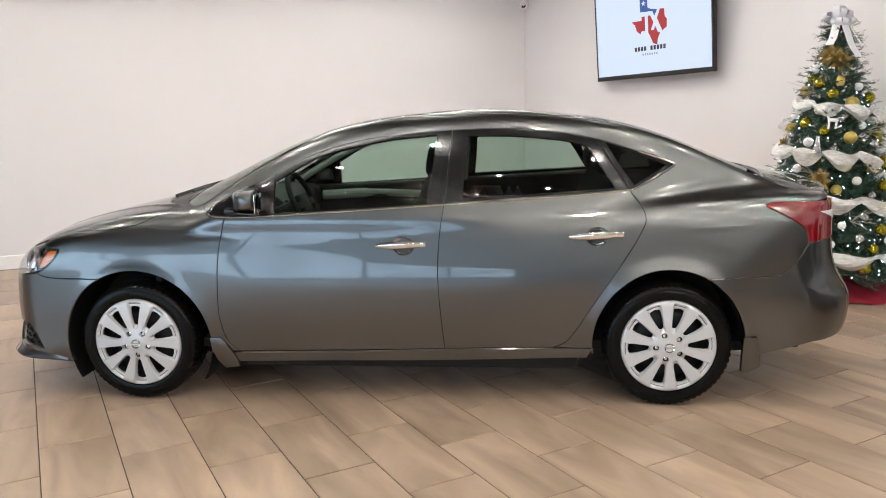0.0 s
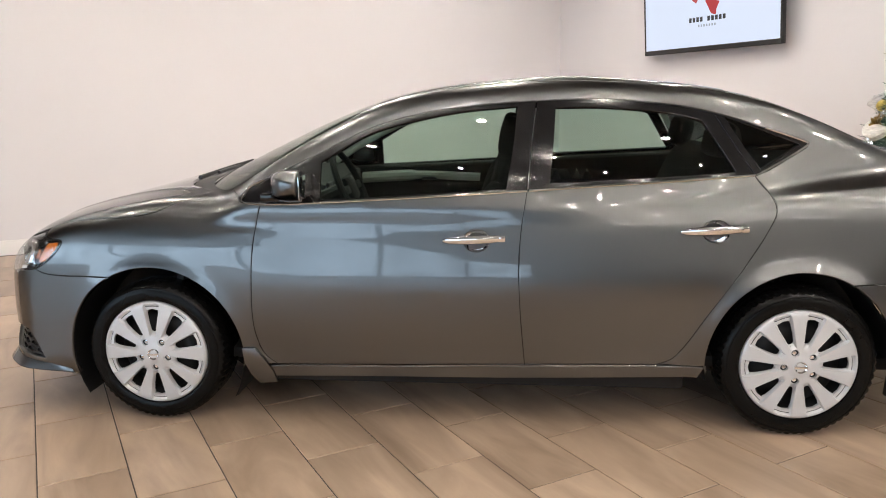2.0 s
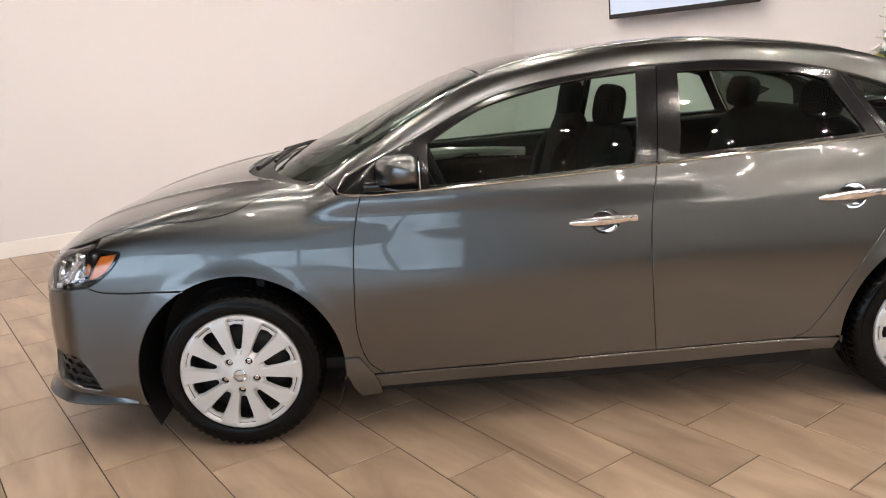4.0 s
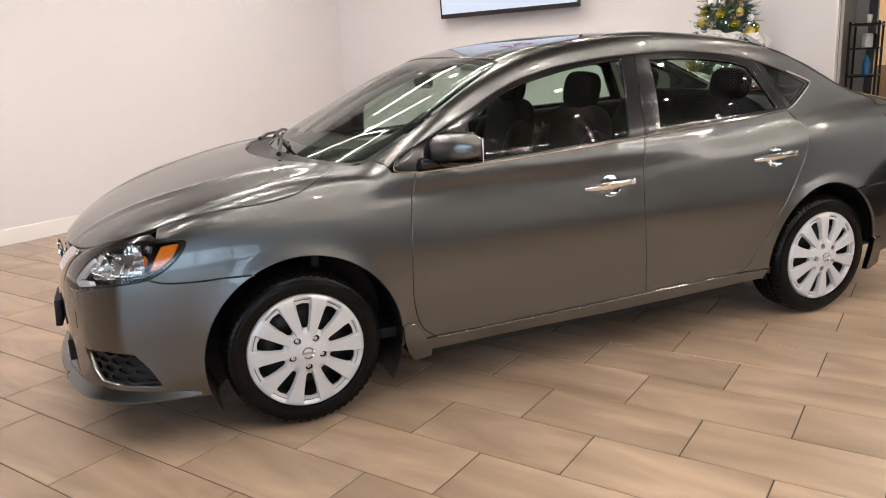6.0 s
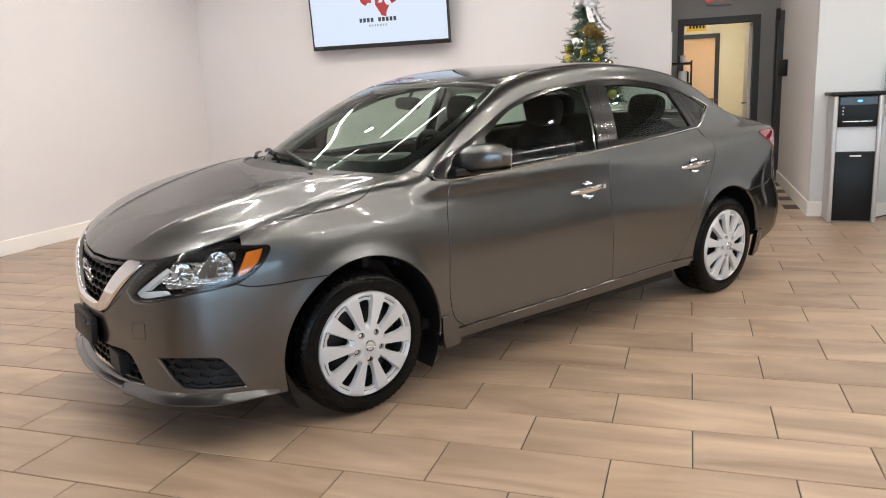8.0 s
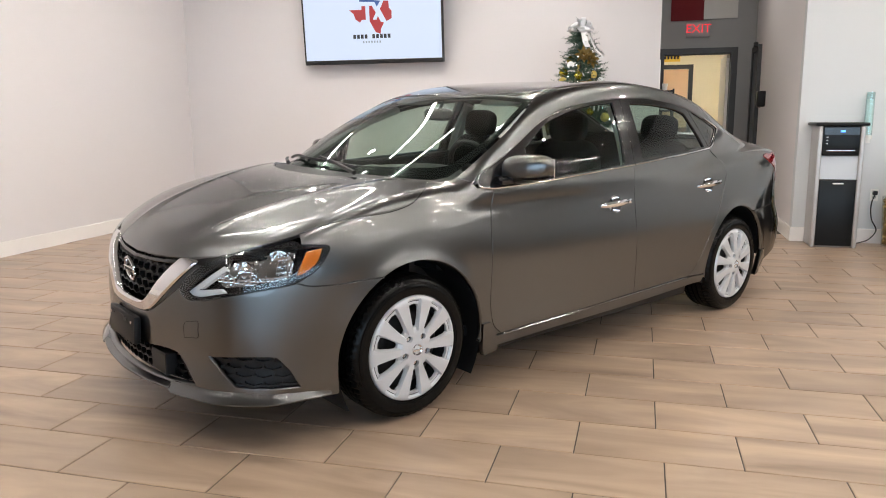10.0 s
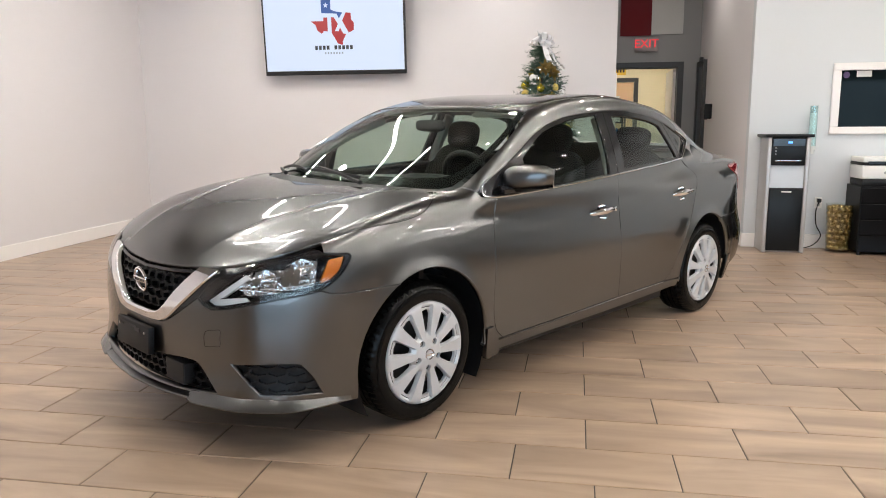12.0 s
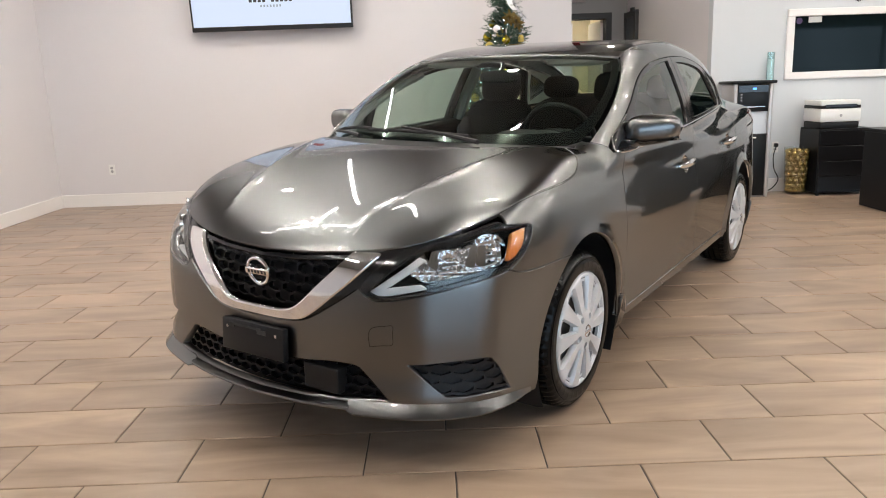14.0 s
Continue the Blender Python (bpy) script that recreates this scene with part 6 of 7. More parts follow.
part("handset", box(0.07, 0.12, 0.03, 0.085, -0.11, 0.08, 0.015), M["brown"], rd, smooth=True)
# exit sign
ex = thing("exit_sign", "white exit sign with glowing red letters over the doorway", "sign", Matrix.Translation((FAR_X, 5.35, 2.474)))
part("housing", box(-0.045, 0.0, -0.165, 0.165, -0.10, 0.10, 0.01), M["sign_plate"], ex, smooth=True)


def words(text, size, m, mat, parent, name="lettering", depth=0.002):
    c = bpy.data.curves.new(name, "FONT")
    c.body, c.size, c.align_x, c.align_y, c.extrude = text, size, "CENTER", "CENTER", depth
    tmp = new("tmp", c)
    me = bpy.data.meshes.new_from_object(tmp.evaluated_get(bpy.context.evaluated_depsgraph_get()))
    bpy.data.objects.remove(tmp)
    me.materials.append(mat)
    ob = new(name, me)
    ob.parent = parent
    ob.matrix_basis = m
    return ob


FACE_W = Matrix(((0, 0, -1, 0), (-1, 0, 0, 0), (0, 1, 0, 0), (0, 0, 0, 1)))   # letters that face -x
words("EXIT", 0.17, Matrix.Translation((-0.047, 0, 0.01)) @ FACE_W, M["red_glow"], ex)
# flag high on the far wall
fl = thing("flag", "hanging flag, half dark red and half white", "flag", Matrix.Translation((FAR_X - 0.012, 0, 0)))


def cloth(y0, y1, z0, z1, amp, seed):
    bm = bmesh.new()
    nx, nz = 14, 10
    g = [[bm.verts.new((-0.012 - amp * math.sin(6.0 * i / nx + seed + 0.5 * k / nz) * (0.4 + 0.6 * (1 - k / nz)), y0 + (y1 - y0) * i / nx, z0 + (z1 - z0) * k / nz)) for i in range(nx + 1)] for k in range(nz + 1)]
    for k in range(nz):
        for i in range(nx):
            bm.faces.new((g[k][i], g[k][i + 1], g[k + 1][i + 1], g[k + 1][i]))
    return bm


part("red_half", cloth(5.285, 5.735, 2.605, 3.45, 0.008, 0.3), M["flag_red"], fl, smooth=True)
part("white_half", cloth(4.83, 5.285, 2.62, 3.45, 0.008, 1.2), M["flag_white"], fl, smooth=True)
part("flag_rod", tube([(-0.01, 4.78, 3.46), (-0.01, 5.78, 3.46)], 0.012, 8), M["steel"], fl)

# small rack in the corridor with a bottle and jars
rk = thing("shelf_rack", "narrow black metal shelf rack standing in the corridor", "shelf", Matrix.Translation((8.35, 5.83, 0)))
for px in (-0.28, 0.28):
    for py in (-0.14, 0.14):
        part("post", box(px - 0.012, px + 0.012, py - 0.012, py + 0.012, 0, 1.62), M["black"], rk)
for z in (0.25, 0.7, 1.02, 1.32, 1.58):
    part("shelf", box(-0.29, 0.29, -0.15, 0.15, z, z + 0.02, 0.003), M["black"], rk)


def small(name, label, cat, prof, x, y, z, mat):
    o = mesh_object(name, lathe(prof, 20), mat, smooth=True)
    o.matrix_basis = Matrix.Translation((x, y, z))
    return tagged(o, label, cat)


small("bottle", "blue plastic bottle on the rack", "bottle", [(0, 0), (0.038, 0.0), (0.04, 0.01), (0.04, 0.14), (0.03, 0.17), (0.014, 0.19), (0.014, 0.215), (0, 0.215)], 8.15, 5.79, 1.04, M["bottle_blue"])
small("jar", "white ceramic jar on the rack", "jar", [(0, 0), (0.05, 0.0), (0.055, 0.02), (0.055, 0.13), (0.045, 0.15), (0, 0.15)], 8.16, 5.80, 1.34, M["sign_white"])
small("jar", "dark jar on the rack", "jar", [(0, 0), (0.04, 0.0), (0.042, 0.02), (0.042, 0.13), (0.03, 0.15), (0, 0.15)], 8.30, 5.76, 1.34, M["black"])
small("cup", "white paper cup on the rack", "cup", [(0, 0), (0.028, 0.0), (0.038, 0.09), (0.036, 0.09), (0.026, 0.004), (0, 0.004)], 8.15, 5.80, 1.60, M["sign_white"])
pf = thing("picture_frame", "white framed dark board on the corridor wall", "frame", Matrix.Translation((7.15, END_Y + 0.12, 1.45)))
for b in (box(-0.5, 0.5, -0.04, 0.0, 0.50, 0.58, 0.006), box(-0.5, 0.5, -0.04, 0.0, -0.58, -0.50, 0.006), box(-0.5, -0.42, -0.04, 0.0, -0.50, 0.50, 0.006), box(0.42, 0.5, -0.04, 0.0, -0.50, 0.50, 0.006)):
    part("frame_bar", b, M["white_trim"], pf)
part("board", box(-0.42, 0.42, -0.02, 0.0, -0.50, 0.50), M["gloss_black"], pf)

# ---- television ----
tv = thing("television", "wide flat television showing a logo, tilted down from the wall", "television", Matrix.Translation((6.20, 9.24, 1.915)) @ Matrix.Rotation(radians(-4.5), 4, "Y"))
TW, TH = 1.765, 1.005
part("case", box(0.0, 0.05, -TW / 2, TW / 2, 0, TH, 0.006), M["tv_case"], tv, smooth=True)
for b in (box(-0.014, 0.0, -TW / 2, TW / 2, 0, 0.05, 0.003), box(-0.012, 0.0, -TW / 2, TW / 2, TH - 0.018, TH, 0.003), box(-0.012, 0.0, -TW / 2, -TW / 2 + 0.018, 0.05, TH - 0.018, 0.003), box(-0.012, 0.0, TW / 2 - 0.018, TW / 2, 0.05, TH - 0.018, 0.003)):
    part("bezel", b, M["tv_case"], tv)
screen = part("screen", box(-0.006, 0.001, -TW / 2 + 0.018, TW / 2 - 0.018, 0.05, TH - 0.018), M["screen"], tv, "glowing pale blue-white screen")
part("wall_bracket", join(box(0.05, 0.16, -0.25, 0.25, 0.30, 0.36), box(0.05, 0.11, -0.3, 0.3, 0.62, 0.68)), M["steel"], tv)


def flat_shape(pts, t=0.001):
    """A thin flat figure on the screen, from (across, up) points; across grows to the viewer's right."""
    bm = bmesh.new()
    f = bm.faces.new([bm.verts.new((0, -u, v)) for u, v in pts])
    ext = bmesh.ops.extrude_face_region(bm, geom=[f])
    bmesh.ops.translate(bm, vec=(-t, 0, 0), verts=[v for v in ext["geom"] if isinstance(v, bmesh.types.BMVert)])
    bmesh.ops.triangulate(bm, faces=bm.faces)
    bmesh.ops.recalc_face_normals(bm, faces=bm.faces)
    return bm


logo = Matrix.Translation((-0.0065, 0.0, 0.0))
LX, LZ, LS = 0.0, 0.62, 0.27     # centre and half height of the figure


def fig(pts):
    return flat_shape([(LX + u * LS, LZ + v * LS) for u, v in pts])


red = [fig([(-1.0, 0.02), (-0.42, 0.02), (-0.42, 0.17), (-0.24, 0.17), (-0.24, -0.42), (-0.42, -0.40), (-0.52, -0.52), (-0.72, -0.38), (-0.80, -0.14)]),
       fig([(-0.06, 0.17), (0.06, 0.17), (0.24, -0.12), (0.08, -0.42), (0.26, -0.42), (0.33, -0.27), (0.46, -0.52), (0.60, -0.55), (0.45, -0.82), (0.42, -1.02), (0.20, -0.95), (0.02, -0.62), (-0.06, -0.50)]),
       fig([(0.44, 0.02), (0.62, 0.36), (0.84, 0.34), (0.86, 0.05), (0.97, -0.08), (0.96, -0.38), (0.72, -0.50)])]
part("logo_red", join(*red), M["logo_red"], tv).matrix_basis = logo
part("logo_blue", join(fig([(-0.50, 1.02), (-0.07, 1.02), (-0.07, 0.50), (0.10, 0.42), (0.46, 0.36), (0.30, 0.12), (0.20, 0.32), (-0.50, 0.36)])), M["logo_blue"], tv).matrix_basis = logo
star = []
for k in range(10):
    r = 0.13 if k % 2 == 0 else 0.055
    star.append((-0.29 + r * math.sin(math.pi * k / 5), 0.68 + r * math.cos(math.pi * k / 5)))
part("logo_star", fig(star), M["screen"], tv).matrix_basis = Matrix.Translation((-0.0085, 0.0, 0.0))
for k, w in enumerate((0.045, 0.045, 0.045, 0.045, 0.0, 0.045, 0.045, 0.045, 0.045, 0.045)):
    if w:
        u = -0.235 + k * 0.0485
        part("name_bar", flat_shape([(u, 0.295), (u + 0.034, 0.295), (u + 0.034, 0.342), (u, 0.342)]), M["logo_ink"], tv).matrix_basis = logo
for k in range(7):
    u = -0.115 + k * 0.035
    part("name_bar", flat_shape([(u, 0.243), (u + 0.018, 0.243), (u + 0.018, 0.266), (u, 0.266)]), M["logo_pale"], tv).matrix_basis = logo

# security camera in the corner
sc = thing("security_camera", "small white dome security camera in the corner", "camera", Matrix.Translation((6.27, 11.79, 3.06)))
part("mount", cyl(0.035, 0.07, 20, m=Matrix.Translation((0.03, 0.03, 0.05)) @ Matrix.Rotation(radians(35), 4, "X")), M["sign_white"], sc)
part("body", lathe([(0, -0.05), (0.04, -0.045), (0.055, -0.01), (0.055, 0.03), (0.045, 0.055), (0, 0.06)], 24), M["sign_white"], sc, smooth=True)
part("lens", lathe([(0, 0.0), (0.026, 0.006), (0.030, 0.0)], 20, Matrix.Translation((-0.035, -0.04, -0.012)) @ Matrix.Rotation(radians(60), 4, Vector((1, -1, 0)))), M["gloss_black"], sc, smooth=True)


def outlet(x, y, z, label):
    o = thing("wall_outlet", label, "outlet", Matrix.Translation((x, y, z)))
    part("cover", box(-0.008, 0.0, -0.036, 0.036, -0.058, 0.058, 0.003), M["sign_white"], o)
    for dz in (-0.02, 0.02):
        part("socket", cyl(0.0165, 0.002, 16, m=Matrix.Translation((-0.008, 0, dz)) @ Matrix.Rotation(radians(-90), 4, "Y")), M["grey"], o)
    return o


outlet(TV_X, 11.27, 0.425, "white double wall outlet above the baseboard")
o2 = outlet(FRONT_X, 3.83, 0.48, "white wall outlet with a black plug in it")
cord = thing("power_cord", "black power cord hanging from the outlet to the cooler", "cord")
part("plug", box(FRONT_X - 0.05, FRONT_X - 0.010, 3.81, 3.85, 0.485, 0.525, 0.008), M["black"], cord)
part("cable", tube([tuple(p) for p in bend(np.array([(FRONT_X - 0.045, 3.83, 0.50), (FRONT_X - 0.05, 3.86, 0.40), (FRONT_X - 0.06, 3.85, 0.25), (FRONT_X - 0.06, 3.80, 0.14), (FRONT_X - 0.07, 3.86, 0.05), (FRONT_X - 0.10, 3.97, 0.012), (FRONT_X - 0.12, 4.05, 0.010)]), 0.02)], 0.006, 8), M["black"], cord, smooth=True)

# ---- water cooler ----
wc = thing("water_cooler", "tall black and silver water cooler standing against the wall", "water cooler", Matrix.Translation((5.30, 4.25, 0)))
part("cabinet", box(0.02, 0.35, -0.195, 0.195, 0.0, 1.165, 0.01), M["silver"], wc, "silver-grey cabinet", smooth=True)
for s in (-1, 1):
    part("front_column", box(-0.012, 0.04, s * 0.192 - 0.03, s * 0.192 + 0.012 if s > 0 else s * 0.192 + 0.03, 0.0, 1.165, 0.014, 3) if s > 0 else box(-0.012, 0.04, -0.204, -0.162, 0.0, 1.165, 0.014, 3), M["silver"], wc, smooth=True)
part("lower_panel", box(-0.004, 0.022, -0.160, 0.160, 0.02, 0.655, 0.006), M["cooler_black"], wc, "dark lower panel", smooth=True)
part("upper_panel", box(-0.004, 0.022, -0.160, 0.160, 0.885, 1.165, 0.006), M["cooler_black"], wc, smooth=True)
part("niche", box(0.016, 0.022, -0.160, 0.160, 0.655, 0.885), M["niche"], wc, "pale dispensing niche")
part("display", box(-0.007, -0.003, -0.150, 0.150, 1.08, 1.15, 0.001), M["gloss_black"], wc)
part("display_light", box(-0.008, -0.0065, -0.03, 0.01, 1.105, 1.125), M["blue_glow"], wc)
part("tap_bar", box(-0.014, 0.0, -0.125, 0.125, 0.925, 0.942, 0.005), M["chrome"], wc, smooth=True)
part("drip_edge", box(-0.01, 0.02, -0.160, 0.160, 0.645, 0.66, 0.003), M["steel"], wc)
part("brand_bar", box(-0.006, -0.003, -0.05, 0.045, 0.615, 0.628), M["sign_white"], wc)
for k in range(3):
    part("indicator", box(-0.006, -0.003, 0.115, 0.128, 1.055 - k * 0.03, 1.064 - k * 0.03), M["sign_white"], wc)
part("top_lid", box(-0.03, 0.36, -0.23, 0.23, 1.165, 1.195, 0.012, 3), M["cooler_black"], wc, "black overhanging lid", smooth=True)
cd = thing("cup_dispenser", "pale translucent cup tube on the wall beside the cooler", "dispenser", Matrix.Translation((FRONT_X - 0.05, 3.95, 1.05)))
part("tube", lathe([(0.036, 0.0), (0.038, 0.005), (0.038, 0.43), (0.035, 0.43), (0.035, 0.0)], 28), M["tube"], cd, smooth=True)
part("cups", lathe([(0, 0.02), (0.030, 0.02), (0.031, 0.36), (0, 0.36)], 24), M["cups"], cd, smooth=True)
part("bracket", box(0.02, 0.05, -0.03, 0.03, -0.06, 0.10, 0.004), M["sign_white"], cd)
part("outlet_ring", lathe([(0.040, -0.02), (0.042, 0.02), (0.036, 0.02), (0.030, -0.02)], 24), M["sign_white"], cd, smooth=True)

# ---- framed office window ----
wn = structure("window_7", join(*[box(FRONT_X - 0.03, FRONT_X, a, b, c, d, 0.008) for a, b, c, d in ((1.6, 3.785, 1.19, 1.265), (1.6, 3.785, 1.83, 1.905), (1.6, 1.68, 1.265, 1.83), (3.705, 3.785, 1.265, 1.83))]), M["white_trim"], "white framed dark window in the wall", "window")
part("pane", box(FRONT_X - 0.006, FRONT_X - 0.001, 1.68, 3.705, 1.265, 1.83), M["dark_pane"], wn, "dark reflecting pane")
part("notice", box(FRONT_X - 0.009, FRONT_X - 0.0065, 3.42, 3.56, 1.765, 1.825), M["paper"], wn)
part("sticker", cyl(0.032, 0.002, 20, m=Matrix.Translation((FRONT_X - 0.0065, 3.655, 1.785)) @ Matrix.Rotation(radians(-90), 4, "Y")), M["sticker"], wn)
dc = thing("wall_ornament", "small dark round charm with hanging tassels above the window", "ornament", Matrix.Translation((FRONT_X - 0.012, 3.05, 2.07)))
part("ring", lathe([(0.026, -0.004), (0.040, -0.006), (0.046, 0.0), (0.040, 0.006), (0.026, 0.004)], 24, Matrix.Rotation(radians(90), 4, "Y"), closed=True), M["steel"], dc, smooth=True)
part("stone", lathe([(0, -0.006), (0.010, 0.0), (0, 0.006)], 12, Matrix.Rotation(radians(90), 4, "Y")), M["silver_ball"], dc, smooth=True)
part("cord", tube([(0, 0, 0.045), (0, 0, 0.12)], 0.002, 6), M["black"], dc)
for k in range(5):
    u = -0.032 + 0.016 * k
    part("tassel", tube([(0, u, -0.036 - 0.008 * (2 - abs(k - 2))), (0, u, -0.10 - 0.006 * (2 - abs(k - 2)))], [0.003, 0.006], 8), M["steel"], dc)

# ---- vase of gold balls, drawers, printer, desk ----
vs = thing("glass_vase", "tall glass cylinder vase on the floor beside the drawers", "vase", Matrix.Translation((5.47, 3.675, 0)))
part("glass_wall", lathe([(0, 0.0), (0.105, 0.0), (0.110, 0.01), (0.133, 0.49), (0.128, 0.49), (0.105, 0.014), (0, 0.014)], 36), M["glass_clear"], vs, smooth=True)
random.seed(5)
spots = []
for layer in range(8):
    z = 0.045 + layer * 0.057
    R_ = 0.076 + 0.045 * z
    for k in range(9):
        spots.append((R_ * math.cos(2 * math.pi * (k + 0.5 * (layer % 2)) / 9), R_ * math.sin(2 * math.pi * (k + 0.5 * (layer % 2)) / 9), z + random.uniform(-0.005, 0.005)))
    for k in range(2):
        spots.append((0.025 * math.cos(math.pi * k + layer), 0.025 * math.sin(math.pi * k + layer), z + 0.01))


def ball(name, r, mat, label, cat="ornament", group="", cap=True):
    o = mesh_object(name, lathe([(0, -r)] + [(r * math.sin(math.pi * i / 12), -r * math.cos(math.pi * i / 12)) for i in range(1, 12)] + [(0, r)], 20), mat, smooth=True)
    tagged(o, label, cat, group)
    if cap:
        part("cap", cyl(r * 0.22, r * 0.2, 12, m=Matrix.Translation((0, 0, r * 0.96))), M["gold"], o)
    return o


first = None
for k, (x, y, z) in enumerate(spots):
    r = 0.0292
    m = Matrix.Translation((5.47 + x, 3.675 + y, z)) @ Euler((random.random() * 3, random.random() * 3, 0)).to_matrix().to_4x4()
    if first is None:
        first = ball("gold_ball", r, M["gold"], "shiny and matte gold ball in the glass vase", "ornament", "gold balls in the vase")
        first.matrix_basis = m
    else:
        copy_thing(first, m)

dr = thing("drawer_cabinet", "black chest of four drawers against the wall", "cabinet", Matrix.Translation((5.44, 3.28, 0)))
part("carcass", box(-0.19, 0.215, -0.29, 0.29, 0.03, 0.685, 0.006), M["furniture"], dr)
for k in range(4):
    part("drawer_front", box(-0.205, -0.19, -0.28, 0.28, 0.05 + k * 0.157, 0.198 + k * 0.157, 0.005), M["furniture"], dr)
for sx in (-0.17, 0.19):
    for sy in (-0.26, 0.26):
        part("foot", cyl(0.018, 0.03, 10, m=Matrix.Translation((sx, sy, 0))), M["steel"], dr)
pr = thing("printer", "white and black office printer on the drawers", "printer", Matrix.Translation((5.44, 3.36, 0.685)))
part("base", box(-0.175, 0.175, -0.20, 0.20, 0.0, 0.07, 0.012), M["black"], pr, smooth=True)
part("body", box(-0.185, 0.18, -0.21, 0.21, 0.07, 0.205, 0.016), M["sign_white"], pr, "white printer body", smooth=True)
part("scanner", box(-0.18, 0.18, -0.205, 0.205, 0.205, 0.235, 0.006), M["black"], pr, smooth=True)
part("tray_gap", box(-0.187, -0.10, -0.16, 0.16, 0.215, 0.245, 0.004), M["gloss_black"], pr)
part("lid", box(-0.18, 0.18, -0.205, 0.205, 0.235, 0.285, 0.012), M["sign_white"], pr, smooth=True)
part("emblem", cyl(0.014, 0.002, 16, m=Matrix.Translation((-0.1865, 0.0, 0.135)) @ Matrix.Rotation(radians(-90), 4, "Y")), M["grey"], pr)
dk = thing("desk", "dark desk with a plain side panel near the drawers", "desk", Matrix.Translation((4.32, 2.85, 0)))
part("desk_top", box(-0.35, 0.35, -0.5, 0.62, 0.70, 0.735, 0.006), M["furniture"], dk)
part("side_panel", box(-0.33, 0.33, 0.56, 0.60, 0.0, 0.70, 0.004), M["furniture"], dk)
part("side_panel", box(-0.33, 0.33, -0.46, -0.42, 0.0, 0.70, 0.004), M["furniture"], dk)
part("modesty_panel", box(0.26, 0.29, -0.42, 0.56, 0.2, 0.70, 0.004), M["furniture"], dk)

# ---- christmas tree ----
TX, TY, TTOP = 5.74, 6.73, 2.18
tree = thing("christmas_tree", "decorated artificial green christmas tree with white ribbon beside the car", "tree", Matrix.Translation((TX, TY, 0)))
part("trunk", tube([(0, 0, 0.02), (0, 0, 1.2), (0.005, 0, TTOP)], [0.032, 0.022, 0.006], 10), M["bark"], tree)
part("stand", join(*[tube([(0, 0, 0.05), (0.26 * math.cos(a), 0.26 * math.sin(a), 0.015)], 0.014, 8) for a in (0.4, 1.97, 3.54, 5.11)]), M["black"], tree)


def tree_r(z):
    return max(0.03, 0.66 * (1 - (z - 0.16) / (TTOP - 0.10)) ** 0.85)


rng = random.Random(11)
verts, faces = [], []


def needle_spray(base, tip, n, ln):
    """A twig with needles all round it."""
    b, t = np.array(base), np.array(tip)
    d = t - b
    L_ = np.linalg.norm(d)
    d = d / L_
    s = np.cross(d, [0.1, 0.2, 1.0])
    s /= np.linalg.norm(s)
    u = np.cross(s, d)
    for k in range(n):
        f = (k + rng.random()) / n
        p = b + d * L_ * f
        a = rng.random() * 6.283
        o = s * math.cos(a) + u * math.sin(a)
        q = p + (o * 0.75 + d * 0.75) * ln * (1.0 - 0.35 * f) * rng.uniform(0.8, 1.25)
        w = np.cross(o, d) * 0.0027
        i = len(verts)
        verts.extend([tuple(p - w), tuple(p + w), tuple(q)])
        faces.append((i, i + 1, i + 2))


for k in range(1050):
    z = 0.16 + (TTOP - 0.20) * (1 - math.sqrt(rng.random())) if k % 3 else 0.16 + (TTOP - 0.2) * rng.random()
    a = k * 2.39996 + rng.uniform(-0.3, 0.3)
    r = tree_r(z) * rng.uniform(0.76, 1.0)
    r0 = r * rng.uniform(0.05, 0.5)
    up = rng.uniform(-0.02, 0.10) - 0.10 * (r / 0.66)
    base = (r0 * math.cos(a), r0 * math.sin(a), z - up * 0.2)
    tip = (r * math.cos(a), r * math.sin(a), z + up)
    ln = max(0.10, r - r0)
    needle_spray(base, tip, int(36 + 95 * ln), 0.042)
    for j in range(int(2 + 7 * ln)):
        f = rng.uniform(0.35, 0.95)
        bb = np.array(base) * (1 - f) + np.array(tip) * f
        aa = a + rng.choice((-1, 1)) * rng.uniform(0.5, 1.0)
        l2 = rng.uniform(0.07, 0.15)
        needle_spray(bb, bb + np.array([math.cos(aa) * l2, math.sin(aa) * l2, rng.uniform(-0.03, 0.05)]), 22, 0.034)
for k in range(3):
    needle_spray((0, 0, TTOP - 0.25), (0.03 * (k - 1), 0.05 * (k - 1), TTOP + 0.06 + 0.03 * k), 60, 0.035)
me = bpy.data.meshes.new("crown")
me.from_pydata(verts, [], faces)
me.materials.append(M["needles"])
crown = new("crown", me)
crown.parent = tree
crown["label"] = "dense dark green needles with a bluish cast"

# red skirt on the floor
sk = bmesh.new()
ringa = [sk.verts.new((0.06 * math.cos(t), 0.06 * math.sin(t), 0.09)) for t in np.linspace(0, 2 * math.pi, 48, endpoint=False)]
ringb = [sk.verts.new((0.34 * math.cos(t), 0.34 * math.sin(t), 0.05 + 0.02 * math.sin(7 * t))) for t in np.linspace(0, 2 * math.pi, 48, endpoint=False)]
ringc = [sk.verts.new(((0.62 + 0.02 * math.sin(9 * t)) * math.cos(t), (0.62 + 0.02 * math.sin(9 * t)) * math.sin(t), 0.010 + 0.008 * math.sin(11 * t))) for t in np.linspace(0, 2 * math.pi, 48, endpoint=False)]
for A, B in ((ringa, ringb), (ringb, ringc)):
    for k in range(48):
        sk.faces.new((A[k], A[(k + 1) % 48], B[(k + 1) % 48], B[k]))
skirt = mesh_object("tree_skirt", sk, M["skirt_red"], smooth=True)
